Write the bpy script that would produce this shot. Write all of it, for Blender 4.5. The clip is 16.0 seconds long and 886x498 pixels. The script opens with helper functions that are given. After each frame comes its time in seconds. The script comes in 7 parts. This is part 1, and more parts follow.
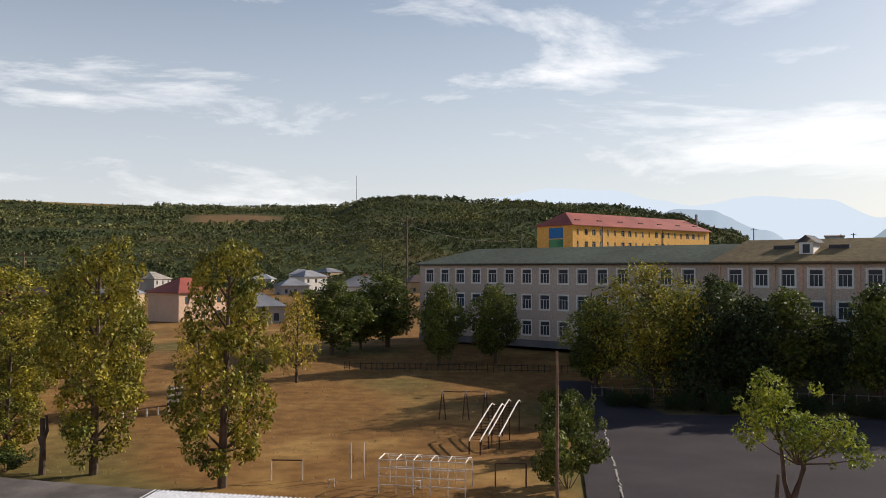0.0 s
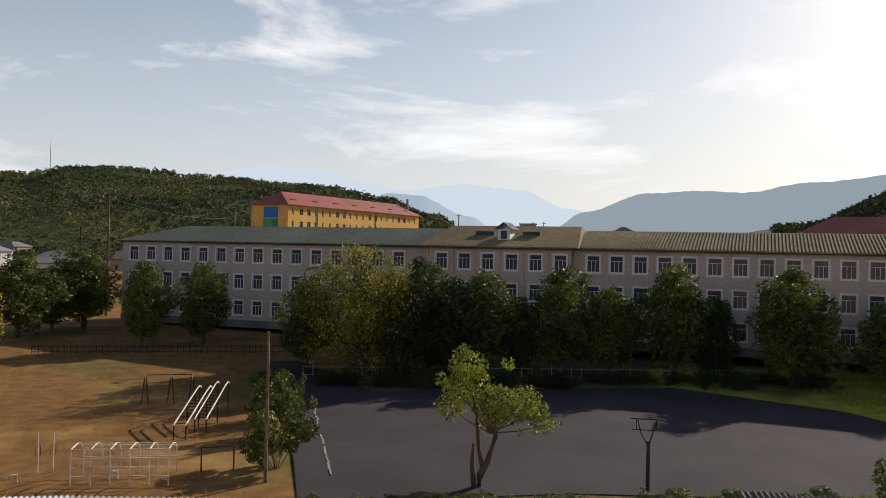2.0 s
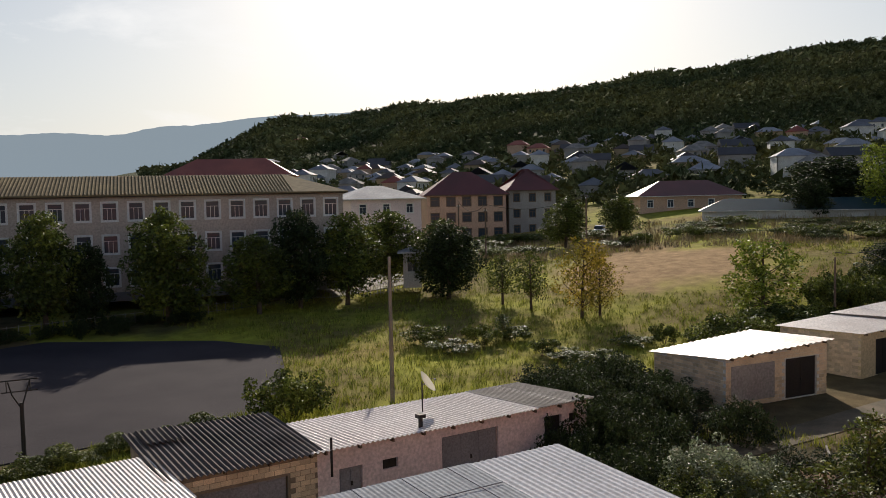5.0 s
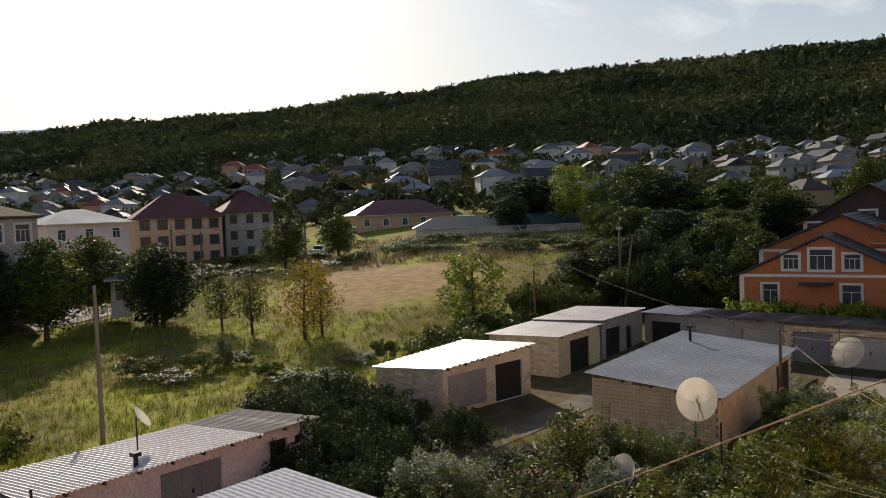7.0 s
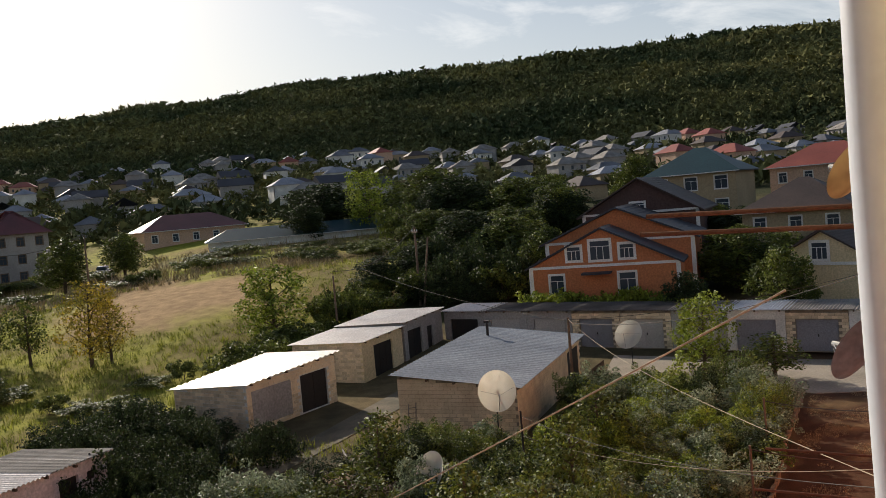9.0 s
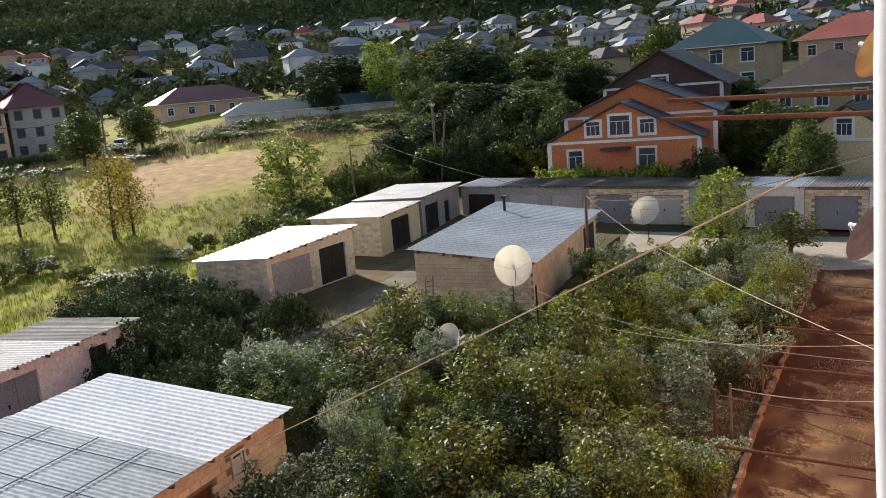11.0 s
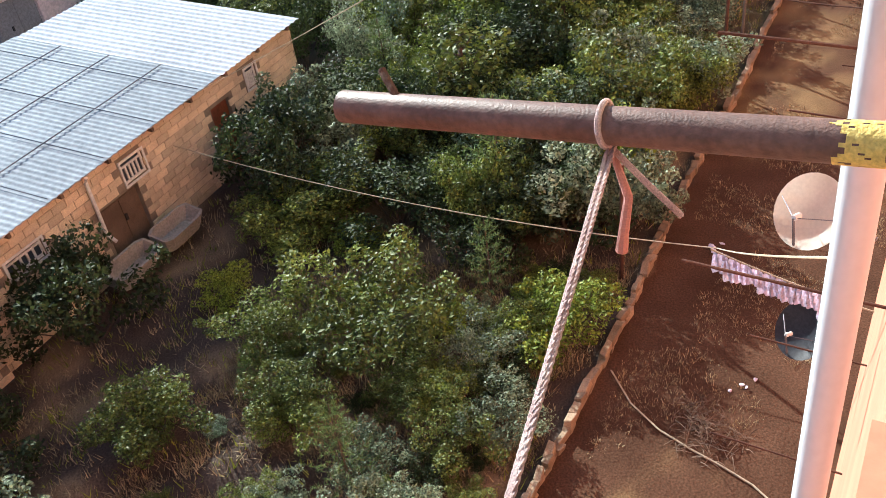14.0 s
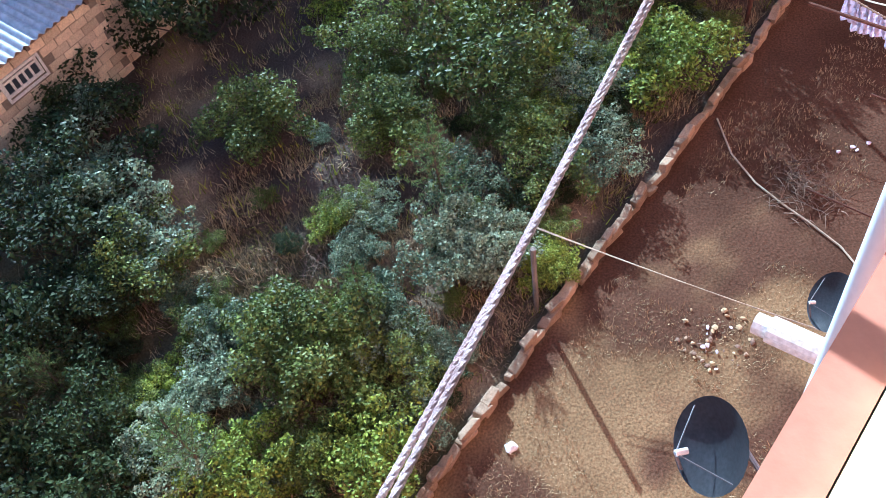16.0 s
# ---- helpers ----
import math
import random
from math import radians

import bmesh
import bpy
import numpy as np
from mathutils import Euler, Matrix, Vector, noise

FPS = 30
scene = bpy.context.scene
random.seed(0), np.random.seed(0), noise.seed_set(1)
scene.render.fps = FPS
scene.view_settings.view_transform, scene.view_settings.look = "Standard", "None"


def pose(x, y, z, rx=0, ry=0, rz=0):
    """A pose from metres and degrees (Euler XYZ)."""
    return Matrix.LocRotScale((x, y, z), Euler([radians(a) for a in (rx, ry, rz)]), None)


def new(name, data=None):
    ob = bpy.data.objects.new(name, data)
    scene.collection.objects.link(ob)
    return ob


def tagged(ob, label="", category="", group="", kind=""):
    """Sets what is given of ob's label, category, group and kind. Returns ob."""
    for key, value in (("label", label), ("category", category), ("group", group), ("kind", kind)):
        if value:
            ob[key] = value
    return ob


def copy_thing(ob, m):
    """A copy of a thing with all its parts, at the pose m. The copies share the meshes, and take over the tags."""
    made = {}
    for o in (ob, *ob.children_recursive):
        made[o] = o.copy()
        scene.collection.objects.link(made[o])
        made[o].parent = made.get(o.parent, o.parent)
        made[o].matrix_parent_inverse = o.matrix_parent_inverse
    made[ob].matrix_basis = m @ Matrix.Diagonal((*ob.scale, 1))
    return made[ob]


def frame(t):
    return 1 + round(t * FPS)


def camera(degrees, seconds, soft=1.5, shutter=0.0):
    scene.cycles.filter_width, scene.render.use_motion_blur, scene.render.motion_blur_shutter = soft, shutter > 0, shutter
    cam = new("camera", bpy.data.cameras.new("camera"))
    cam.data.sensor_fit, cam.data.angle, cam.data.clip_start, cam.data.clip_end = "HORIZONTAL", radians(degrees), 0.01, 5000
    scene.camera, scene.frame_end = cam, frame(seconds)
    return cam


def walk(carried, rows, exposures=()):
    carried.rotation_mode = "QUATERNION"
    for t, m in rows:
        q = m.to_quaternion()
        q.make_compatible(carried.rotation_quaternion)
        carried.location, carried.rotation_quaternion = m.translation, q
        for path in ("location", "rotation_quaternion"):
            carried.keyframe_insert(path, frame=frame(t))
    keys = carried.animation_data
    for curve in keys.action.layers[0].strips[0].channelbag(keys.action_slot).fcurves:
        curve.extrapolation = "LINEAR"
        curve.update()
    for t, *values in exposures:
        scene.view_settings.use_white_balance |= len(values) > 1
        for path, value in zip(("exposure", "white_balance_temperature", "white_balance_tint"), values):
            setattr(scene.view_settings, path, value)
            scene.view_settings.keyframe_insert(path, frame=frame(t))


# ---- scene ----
cam = camera(55.0, 16.0, 0.6)
walk(cam, [
    (0, pose(0.000, 0.000, 12.000, 91.45, -0.04, 3.27)),
    (0.5, pose(0.000, 0.000, 12.000, 91.53, -0.46, -3.08)),
    (1, pose(0.000, 0.000, 12.000, 91.63, -1.19, -8.80)),
    (1.5, pose(0.000, 0.000, 12.000, 91.31, -1.41, -12.20)),
    (2, pose(0.000, 0.000, 12.000, 90.33, -1.26, -15.79)),
    (2.5, pose(0.000, 0.000, 12.000, 90.02, -0.57, -23.11)),
    (3, pose(0.000, 0.000, 12.000, 88.62, -0.50, -32.13)),
    (3.5, pose(0.000, 0.000, 12.000, 87.54, -0.80, -38.44)),
    (4, pose(0.000, 0.000, 12.000, 86.70, -0.39, -44.26)),
    (4.5, pose(0.000, 0.000, 12.000, 86.67, 0.10, -51.35)),
    (5, pose(0.000, 0.000, 12.000, 86.53, 1.22, -56.48)),
    (7.5, pose(0.000, 0.000, 12.000, 87.97, 2.71, -80.62)),
    (8, pose(0.000, 0.000, 12.000, 88.03, 3.72, -85.42)),
    (10.5, pose(0.000, 0.000, 12.000, 85.39, 4.71, -91.17)),
    (11, pose(-0.032, -0.001, 12.045, 78.60, 4.74, -87.79)),
    (11.5, pose(-0.061, -0.002, 12.092, 73.83, 4.85, -87.68)),
    (12, pose(-0.079, -0.008, 12.077, 68.57, 5.48, -87.85)),
    (12.5, pose(-0.085, -0.003, 12.053, 65.28, 5.53, -87.88)),
    (13, pose(-0.088, -0.013, 12.038, 61.82, 5.93, -88.08)),
    (13.5, pose(-0.101, -0.022, 12.017, 57.45, 6.58, -88.39)),
    (14, pose(-0.119, -0.028, 12.001, 52.73, 6.69, -87.99)),
    (14.5, pose(-0.142, -0.038, 11.995, 48.42, 7.20, -87.03)),
    (15, pose(-0.152, -0.051, 11.979, 44.67, 7.52, -85.44)),
    (15.5, pose(-0.172, -0.069, 12.002, 39.68, 7.18, -82.07)),
    (16, pose(-0.206, -0.080, 12.027, 35.71, 7.58, -79.14)),
], exposures=[(0.0, 0.3, 6450, 12), (1.5, 0.25, 6450, 12), (2.5, 0.05, 6450, 12), (5.0, -0.05, 6400, 11), (8.0, 0.05, 6450, 10), (10.5, 0.2, 6400, 9), (11.0, 0.9, 5950, 6), (12.0, 1.13, 5900, 5), (13.0, 1.18, 5900, 4), (14.0, 1.32, 5400, 1), (15.0, 1.5, 4600, -4), (16.0, 1.4, 4250, -2)])

# ---- light: hazy afternoon sun ahead of the building, blue sky with thin cloud ----
SUN_AZ, SUN_EL = 58.0, 25.0
sun = new("sun", bpy.data.lights.new("sun", "SUN"))
sun.data.energy, sun.data.angle, sun.data.color = 5.0, radians(0.6), (1.0, 0.89, 0.74)
sun.matrix_world = pose(0, 0, 60, 90 - SUN_EL, 0, 180 - SUN_AZ)


def sky():
    w = bpy.data.worlds.new("sky")
    scene.world = w
    w.use_nodes = True
    nt = w.node_tree
    nt.nodes.clear()
    N, L = nt.nodes.new, nt.links.new
    out, bg, tex = N("ShaderNodeOutputWorld"), N("ShaderNodeBackground"), N("ShaderNodeTexSky")
    tex.sky_type, tex.sun_disc = "NISHITA", False
    tex.sun_elevation, tex.sun_rotation = radians(SUN_EL), radians(SUN_AZ)
    tex.air_density, tex.dust_density, tex.ozone_density = 1.1, 1.3, 1.6
    co = N("ShaderNodeTexCoord")
    mp = N("ShaderNodeMapping")
    mp.inputs["Scale"].default_value = (1.3, 1.3, 5.0)
    mp.inputs["Rotation"].default_value = (0.0, radians(6), radians(20))
    n1 = N("ShaderNodeTexNoise")
    n1.inputs["Scale"].default_value, n1.inputs["Detail"].default_value = 2.4, 9
    n1.inputs["Roughness"].default_value, n1.inputs["Distortion"].default_value = 0.62, 0.35
    r = N("ShaderNodeValToRGB")
    r.color_ramp.elements[0].position, r.color_ramp.elements[1].position = 0.525, 0.76
    # thicker veil low over the horizon
    sep = N("ShaderNodeSeparateXYZ")
    veil = N("ShaderNodeMapRange")
    veil.inputs["From Min"].default_value, veil.inputs["From Max"].default_value = 0.02, 0.42
    veil.inputs["To Min"].default_value, veil.inputs["To Max"].default_value = 0.68, 0.0
    mix, puff = N("ShaderNodeMixRGB"), N("ShaderNodeMixRGB")
    mix.inputs[2].default_value = (9.8, 10.1, 10.6, 1)
    puff.blend_type = "LIGHTEN"
    puff.inputs[2].default_value = (13.6, 13.4, 13.0, 1)
    # the cloud thins out towards the zenith
    thin, cover_mul = N("ShaderNodeMapRange"), N("ShaderNodeMath")
    thin.inputs["From Min"].default_value, thin.inputs["From Max"].default_value = 0.34, 0.7
    thin.inputs["To Min"].default_value, thin.inputs["To Max"].default_value = 1.0, 0.15
    cover_mul.operation = "MULTIPLY"
    L(co.outputs["Generated"], mp.inputs[0]), L(mp.outputs[0], n1.inputs["Vector"])
    L(n1.outputs[0], r.inputs[0]), L(co.outputs["Generated"], sep.inputs[0])
    L(sep.outputs["Z"], veil.inputs[0])
    L(veil.outputs[0], mix.inputs[0]), L(tex.outputs[0], mix.inputs[1])
    L(sep.outputs["Z"], thin.inputs[0]), L(r.outputs[0], cover_mul.inputs[0]), L(thin.outputs[0], cover_mul.inputs[1])
    L(cover_mul.outputs[0], puff.inputs[0]), L(mix.outputs[0], puff.inputs[1])
    L(puff.outputs[0], bg.inputs[0]), L(bg.outputs[0], out.inputs[0])
    bg.inputs[1].default_value = 0.076


sky()


# ---- materials ----
def mat(name, c1, c2=None, scale=3.0, rough=0.85, metal=0.0, bump=0.15, bscale=None, fine=None, vary=0.0, island=0.0, spec=0.3, trans=None, grain=0.2):
    """Two-scale mottled surface: c1 to c2 by a broad noise, fine grain on top, relief, and a shade of its own for each object or island."""
    m = bpy.data.materials.new(name)
    m.use_nodes = True
    nt = m.node_tree
    N, L = nt.nodes.new, nt.links.new
    b = nt.nodes["Principled BSDF"]
    b.inputs["Roughness"].default_value, b.inputs["Metallic"].default_value = rough, metal
    b.inputs["Specular IOR Level"].default_value = spec
    c2 = c2 or tuple(v * 0.72 for v in c1)
    geo = N("ShaderNodeNewGeometry")
    n1, n2 = N("ShaderNodeTexNoise"), N("ShaderNodeTexNoise")
    n1.inputs["Scale"].default_value, n1.inputs["Detail"].default_value = scale * 0.35, 5
    n2.inputs["Scale"].default_value, n2.inputs["Detail"].default_value = fine or scale * 9, 3
    L(geo.outputs["Position"], n1.inputs["Vector"]), L(geo.outputs["Position"], n2.inputs["Vector"])
    r = N("ShaderNodeValToRGB")
    r.color_ramp.elements[0].position, r.color_ramp.elements[1].position = 0.35, 0.68
    r.color_ramp.elements[0].color, r.color_ramp.elements[1].color = (*c2, 1), (*c1, 1)
    L(n1.outputs[0], r.inputs[0])
    g = N("ShaderNodeMapRange")
    g.inputs["From Min"].default_value, g.inputs["From Max"].default_value = 0.3, 0.7
    g.inputs["To Min"].default_value, g.inputs["To Max"].default_value = 1 - grain, 1 + grain
    L(n2.outputs[0], g.inputs[0])
    last = N("ShaderNodeMixRGB")
    last.blend_type, last.inputs[0].default_value = "MULTIPLY", 1
    L(r.outputs[0], last.inputs[1]), L(g.outputs[0], last.inputs[2])
    src = last.outputs[0]
    for amount, kind in ((vary, "o"), (island, "i")):
        if amount:
            o = N("ShaderNodeObjectInfo") if kind == "o" else geo
            v = N("ShaderNodeMapRange")
            v.inputs["To Min"].default_value, v.inputs["To Max"].default_value = 1 - amount, 1 + amount
            L(o.outputs["Random" if kind == "o" else "Random Per Island"], v.inputs[0])
            x = N("ShaderNodeMixRGB")
            x.blend_type, x.inputs[0].default_value = "MULTIPLY", 1
            L(src, x.inputs[1]), L(v.outputs[0], x.inputs[2])
            src = x.outputs[0]
    L(src, b.inputs["Base Color"])
    if bump:
        bp = N("ShaderNodeBump")
        bp.inputs["Strength"].default_value, bp.inputs["Distance"].default_value = min(1, bump * 2), 0.02
        n3 = N("ShaderNodeTexNoise")
        n3.inputs["Scale"].default_value, n3.inputs["Detail"].default_value = bscale or scale * 6, 4
        L(geo.outputs["Position"], n3.inputs["Vector"])
        L(n3.outputs[0], bp.inputs["Height"]), L(bp.outputs[0], b.inputs["Normal"])
    if trans:
        t = N("ShaderNodeBsdfTranslucent")
        x = N("ShaderNodeMixShader")
        x.inputs[0].default_value = trans
        L(src, t.inputs[0]), L(b.outputs[0], x.inputs[1]), L(t.outputs[0], x.inputs[2])
        L(x.outputs[0], nt.nodes["Material Output"].inputs["Surface"])
    return m


def leaf_mat(name, c1, c2, rough=0.55, spec=0.2):
    return mat(name, c1, c2, scale=1.2, rough=rough, bump=0, island=0.65, spec=spec, trans=0.22)


M = {}
M["asphalt"] = mat("asphalt", (0.06, 0.051, 0.057), (0.042, 0.036, 0.042), 0.5, 0.95, fine=14, bump=0.2, bscale=30, spec=0.1)
M["soil"] = mat("soil", (0.2, 0.115, 0.065), (0.12, 0.07, 0.042), 1.5, 0.95, bump=0.5, bscale=9)
M["plaster_beige"] = mat("plaster_beige", (0.52, 0.43, 0.36), (0.44, 0.36, 0.3), 0.4, 0.9, fine=6, bump=0.1)
M["plaster_pink"] = mat("plaster_pink", (0.8, 0.68, 0.68), (0.7, 0.58, 0.58), 0.9, 0.9, bump=0.15)
M["plaster_white"] = mat("plaster_white", (0.74, 0.72, 0.68), (0.6, 0.58, 0.54), 1.2, 0.9)
M["plaster_yellow"] = mat("plaster_yellow", (0.8, 0.46, 0.12), (0.7, 0.38, 0.1), 0.3, 0.9)
M["plaster_orange"] = mat("plaster_orange", (0.56, 0.21, 0.09), (0.46, 0.17, 0.075), 0.8, 0.9)
M["plaster_cream"] = mat("plaster_cream", (0.72, 0.6, 0.38), (0.62, 0.5, 0.3), 0.9, 0.9)
M["plaster_peach"] = mat("plaster_peach", (0.62, 0.42, 0.3), (0.52, 0.35, 0.25), 0.6, 0.9)
M["plaster_grey"] = mat("plaster_grey", (0.4, 0.38, 0.36), (0.3, 0.28, 0.27), 0.8, 0.95)
M["plaster_tan"] = mat("plaster_tan", (0.42, 0.32, 0.2), (0.34, 0.26, 0.16), 0.6, 0.95)
M["facade_orange"] = mat("facade_orange", (0.66, 0.27, 0.17), (0.56, 0.22, 0.14), 3, 0.9, bump=0.02, bscale=60, grain=0.06)
M["facade_cream"] = mat("facade_cream", (0.8, 0.66, 0.4), (0.74, 0.58, 0.33), 3, 0.9, bump=0.02, bscale=60, grain=0.06)
M["white_paint"] = mat("white_paint", (0.78, 0.77, 0.74), (0.68, 0.67, 0.64), 2, 0.6, bump=0.05)
M["stone_block"] = mat("stone_block", (0.76, 0.63, 0.45), (0.6, 0.48, 0.33), 4, 0.95, bump=0.4, bscale=25, vary=0.22)
M["mortar"] = mat("mortar", (0.3, 0.25, 0.19), (0.2, 0.165, 0.125), 4, 0.98, bump=0.4)
M["stone_rough"] = mat("stone_rough", (0.36, 0.27, 0.18), (0.2, 0.15, 0.1), 5, 0.95, bump=0.6, bscale=14, vary=0.25)
M["roof_sheet"] = mat("roof_sheet", (0.48, 0.5, 0.55), (0.4, 0.42, 0.47), 0.8, 0.85, bump=0.05, spec=0.12)
M["roof_sheet_blue"] = mat("roof_sheet_blue", (0.33, 0.36, 0.4), (0.24, 0.265, 0.3), 0.8, 0.85, bump=0.05, spec=0.12)
M["roof_sheet_warm"] = mat("roof_sheet_warm", (0.72, 0.67, 0.64), (0.6, 0.54, 0.51), 0.9, 0.5, metal=0.1, bump=0.05)
M["asbestos"] = mat("asbestos", (0.34, 0.31, 0.28), (0.2, 0.18, 0.16), 1.6, 0.95, bump=0.3)
M["asbestos_dark"] = mat("asbestos_dark", (0.15, 0.13, 0.12), (0.07, 0.06, 0.055), 1.6, 0.95, bump=0.3)
M["school_roof"] = mat("school_roof", (0.25, 0.19, 0.1), (0.17, 0.13, 0.075), 0.4, 0.92, fine=2, bump=0.2, vary=0.12, spec=0.1)
M["school_roof_green"] = mat("school_roof_green", (0.12, 0.14, 0.11), (0.09, 0.1, 0.08), 0.4, 0.92, fine=2, spec=0.1)
M["roof_red"] = mat("roof_red", (0.34, 0.09, 0.06), (0.24, 0.06, 0.045), 0.6, 0.55, metal=0.0)
M["roof_maroon"] = mat("roof_maroon", (0.16, 0.04, 0.04), (0.11, 0.03, 0.03), 0.6, 0.5)
M["roof_teal"] = mat("roof_teal", (0.02, 0.06, 0.07), (0.014, 0.045, 0.055), 0.6, 0.5)
M["roof_brown"] = mat("roof_brown", (0.09, 0.06, 0.05), (0.06, 0.042, 0.036), 0.8, 0.6)
M["roof_slate"] = mat("roof_slate", (0.06, 0.06, 0.07), (0.04, 0.04, 0.05), 0.8, 0.55)
M["roof_tin"] = mat("roof_tin", (0.3, 0.305, 0.33), (0.17, 0.175, 0.2), 0.5, 0.75, vary=0.45, spec=0.15)
M["metal_grey"] = mat("metal_grey", (0.2, 0.2, 0.22), (0.14, 0.14, 0.16), 1.5, 0.6, metal=0.3)
M["door_grey"] = mat("door_grey", (0.27, 0.27, 0.3), (0.2, 0.2, 0.22), 1.4, 0.7)
M["door_dark"] = mat("door_dark", (0.035, 0.028, 0.025), (0.02, 0.018, 0.016), 1.4, 0.7)
M["door_pale"] = mat("door_pale", (0.5, 0.47, 0.44), (0.4, 0.38, 0.36), 1.4, 0.75)
M["door_red"] = mat("door_red", (0.24, 0.07, 0.03), (0.16, 0.05, 0.025), 2, 0.6)
M["wood"] = mat("wood", (0.2, 0.14, 0.1), (0.12, 0.085, 0.06), 5, 0.9, bump=0.4)
M["wood_grey"] = mat("wood_grey", (0.27, 0.24, 0.21), (0.16, 0.14, 0.12), 5, 0.95, bump=0.4, vary=0.25)
M["bark"] = mat("bark", (0.13, 0.095, 0.07), (0.07, 0.05, 0.038), 4, 0.95, bump=0.6)
M["iron_dark"] = mat("iron_dark", (0.05, 0.045, 0.045), (0.03, 0.028, 0.028), 3, 0.7, metal=0.3)
M["rust_pipe"] = mat("rust_pipe", (0.215, 0.125, 0.105), (0.115, 0.06, 0.048), 16, 0.5, bump=0.08, bscale=220, fine=70, spec=0.4, grain=0.25)
M["rust"] = mat("rust", (0.12, 0.055, 0.035), (0.06, 0.03, 0.02), 8, 0.9)
M["bar_white"] = mat("bar_white", (0.72, 0.68, 0.62), (0.52, 0.45, 0.4), 3, 0.7)
M["concrete"] = mat("concrete", (0.4, 0.37, 0.33), (0.29, 0.27, 0.24), 2, 0.95, bump=0.3)
M["pole_concrete"] = mat("pole_concrete", (0.3, 0.25, 0.21), (0.22, 0.18, 0.15), 2, 0.95, bump=0.3)
M["cable"] = mat("cable", (0.1, 0.09, 0.08), None, 3, 0.8, bump=0)
M["cable_pale"] = mat("cable_pale", (0.5, 0.42, 0.3), None, 6, 0.9, bump=0)
M["rope"] = mat("rope", (0.74, 0.58, 0.56), (0.52, 0.36, 0.35), 90, 0.95, bump=0.3, bscale=900, fine=500, grain=0.3)
M["dish_white"] = mat("dish_white", (0.8, 0.78, 0.72), (0.7, 0.67, 0.6), 4, 0.5, bump=0, grain=0.06)
M["dish_dark"] = mat("dish_dark", (0.07, 0.075, 0.09), (0.05, 0.052, 0.062), 4, 0.45, bump=0)
M["drainpipe"] = mat("drainpipe", (0.68, 0.7, 0.74), (0.64, 0.66, 0.7), 3, 0.45, bump=0, grain=0.03)
M["plastic_white"] = mat("plastic_white", (0.78, 0.78, 0.74), (0.7, 0.7, 0.66), 3, 0.4, bump=0)
M["cloth"] = mat("cloth", (0.72, 0.68, 0.76), (0.6, 0.56, 0.68), 6, 0.95, bump=0.2, vary=0.12)
# near-black colour painted for the unlit rooms behind windows
M["unlit_fill"] = mat("unlit_fill", (0.03, 0.028, 0.026), None, 2, 0.95, bump=0)
M["brush"] = mat("brush", (0.2, 0.14, 0.1), (0.13, 0.09, 0.065), 3, 0.95, bump=0, island=0.4)
M["straw"] = mat("straw", (0.48, 0.38, 0.22), (0.3, 0.23, 0.13), 3, 0.95, bump=0, island=0.4)
M["grass"] = leaf_mat("grass", (0.33, 0.33, 0.05), (0.2, 0.23, 0.035), 0.8)
M["leaf"] = leaf_mat("leaf", (0.16, 0.185, 0.032), (0.055, 0.074, 0.018), 0.56)
M["leaf_garden"] = leaf_mat("leaf_garden", (0.21, 0.245, 0.045), (0.075, 0.1, 0.024), 0.52)
M["leaf_dark"] = leaf_mat("leaf_dark", (0.05, 0.07, 0.022), (0.026, 0.038, 0.014), 0.66)
M["leaf_bright"] = leaf_mat("leaf_bright", (0.3, 0.34, 0.04), (0.16, 0.21, 0.03), 0.56)
M["leaf_yellow"] = leaf_mat("leaf_yellow", (0.46, 0.34, 0.04), (0.26, 0.22, 0.035), 0.6)
M["leaf_gold"] = leaf_mat("leaf_gold", (0.36, 0.3, 0.035), (0.1, 0.115, 0.02), 0.56)
M["leaf_silver"] = leaf_mat("leaf_silver", (0.3, 0.345, 0.21), (0.095, 0.13, 0.075), 0.5)
M["pine"] = leaf_mat("pine", (0.19, 0.26, 0.09), (0.1, 0.15, 0.05), 0.6)
M["forest"] = mat("forest", (0.19, 0.18, 0.07), (0.06, 0.078, 0.036), 0.035, 0.95, fine=0.5, bump=0, island=0.45, spec=0.05, grain=0.35)


def glass_mat():
    m = bpy.data.materials.new("window_glass")
    m.use_nodes = True
    b = m.node_tree.nodes["Principled BSDF"]
    b.inputs["Base Color"].default_value = (0.05, 0.065, 0.085, 1)
    b.inputs["Roughness"].default_value = 0.12
    b.inputs["Specular IOR Level"].default_value = 0.3
    return m


M["glass"] = glass_mat()


# ---- building helpers ----
def link(name, bm, m, parent=None, label="", smooth=False):
    me = bpy.data.meshes.new(name)
    bm.to_mesh(me)
    bm.free()
    if smooth:
        me.polygons.foreach_set("use_smooth", [True] * len(me.polygons))
        me.set_sharp_from_angle(angle=radians(42))
    me.materials.append(M[m] if isinstance(m, str) else m)
    ob = new(name, me)
    ob.parent = parent
    if label:
        tagged(ob, label)
    return ob


part = link


def raw(name, verts, faces, m, parent=None, smooth=False):
    me = bpy.data.meshes.new(name)
    me.from_pydata(verts, [], faces)
    if smooth:
        me.polygons.foreach_set("use_smooth", [True] * len(me.polygons))
    me.materials.append(M[m] if isinstance(m, str) else m)
    ob = new(name, me)
    ob.parent = parent
    return ob


def thing(name, m, label, category, group="", kind=""):
    ob = new(name)
    ob.empty_display_size = 0.3
    ob.matrix_basis = m
    return tagged(ob, label, category, group, kind)


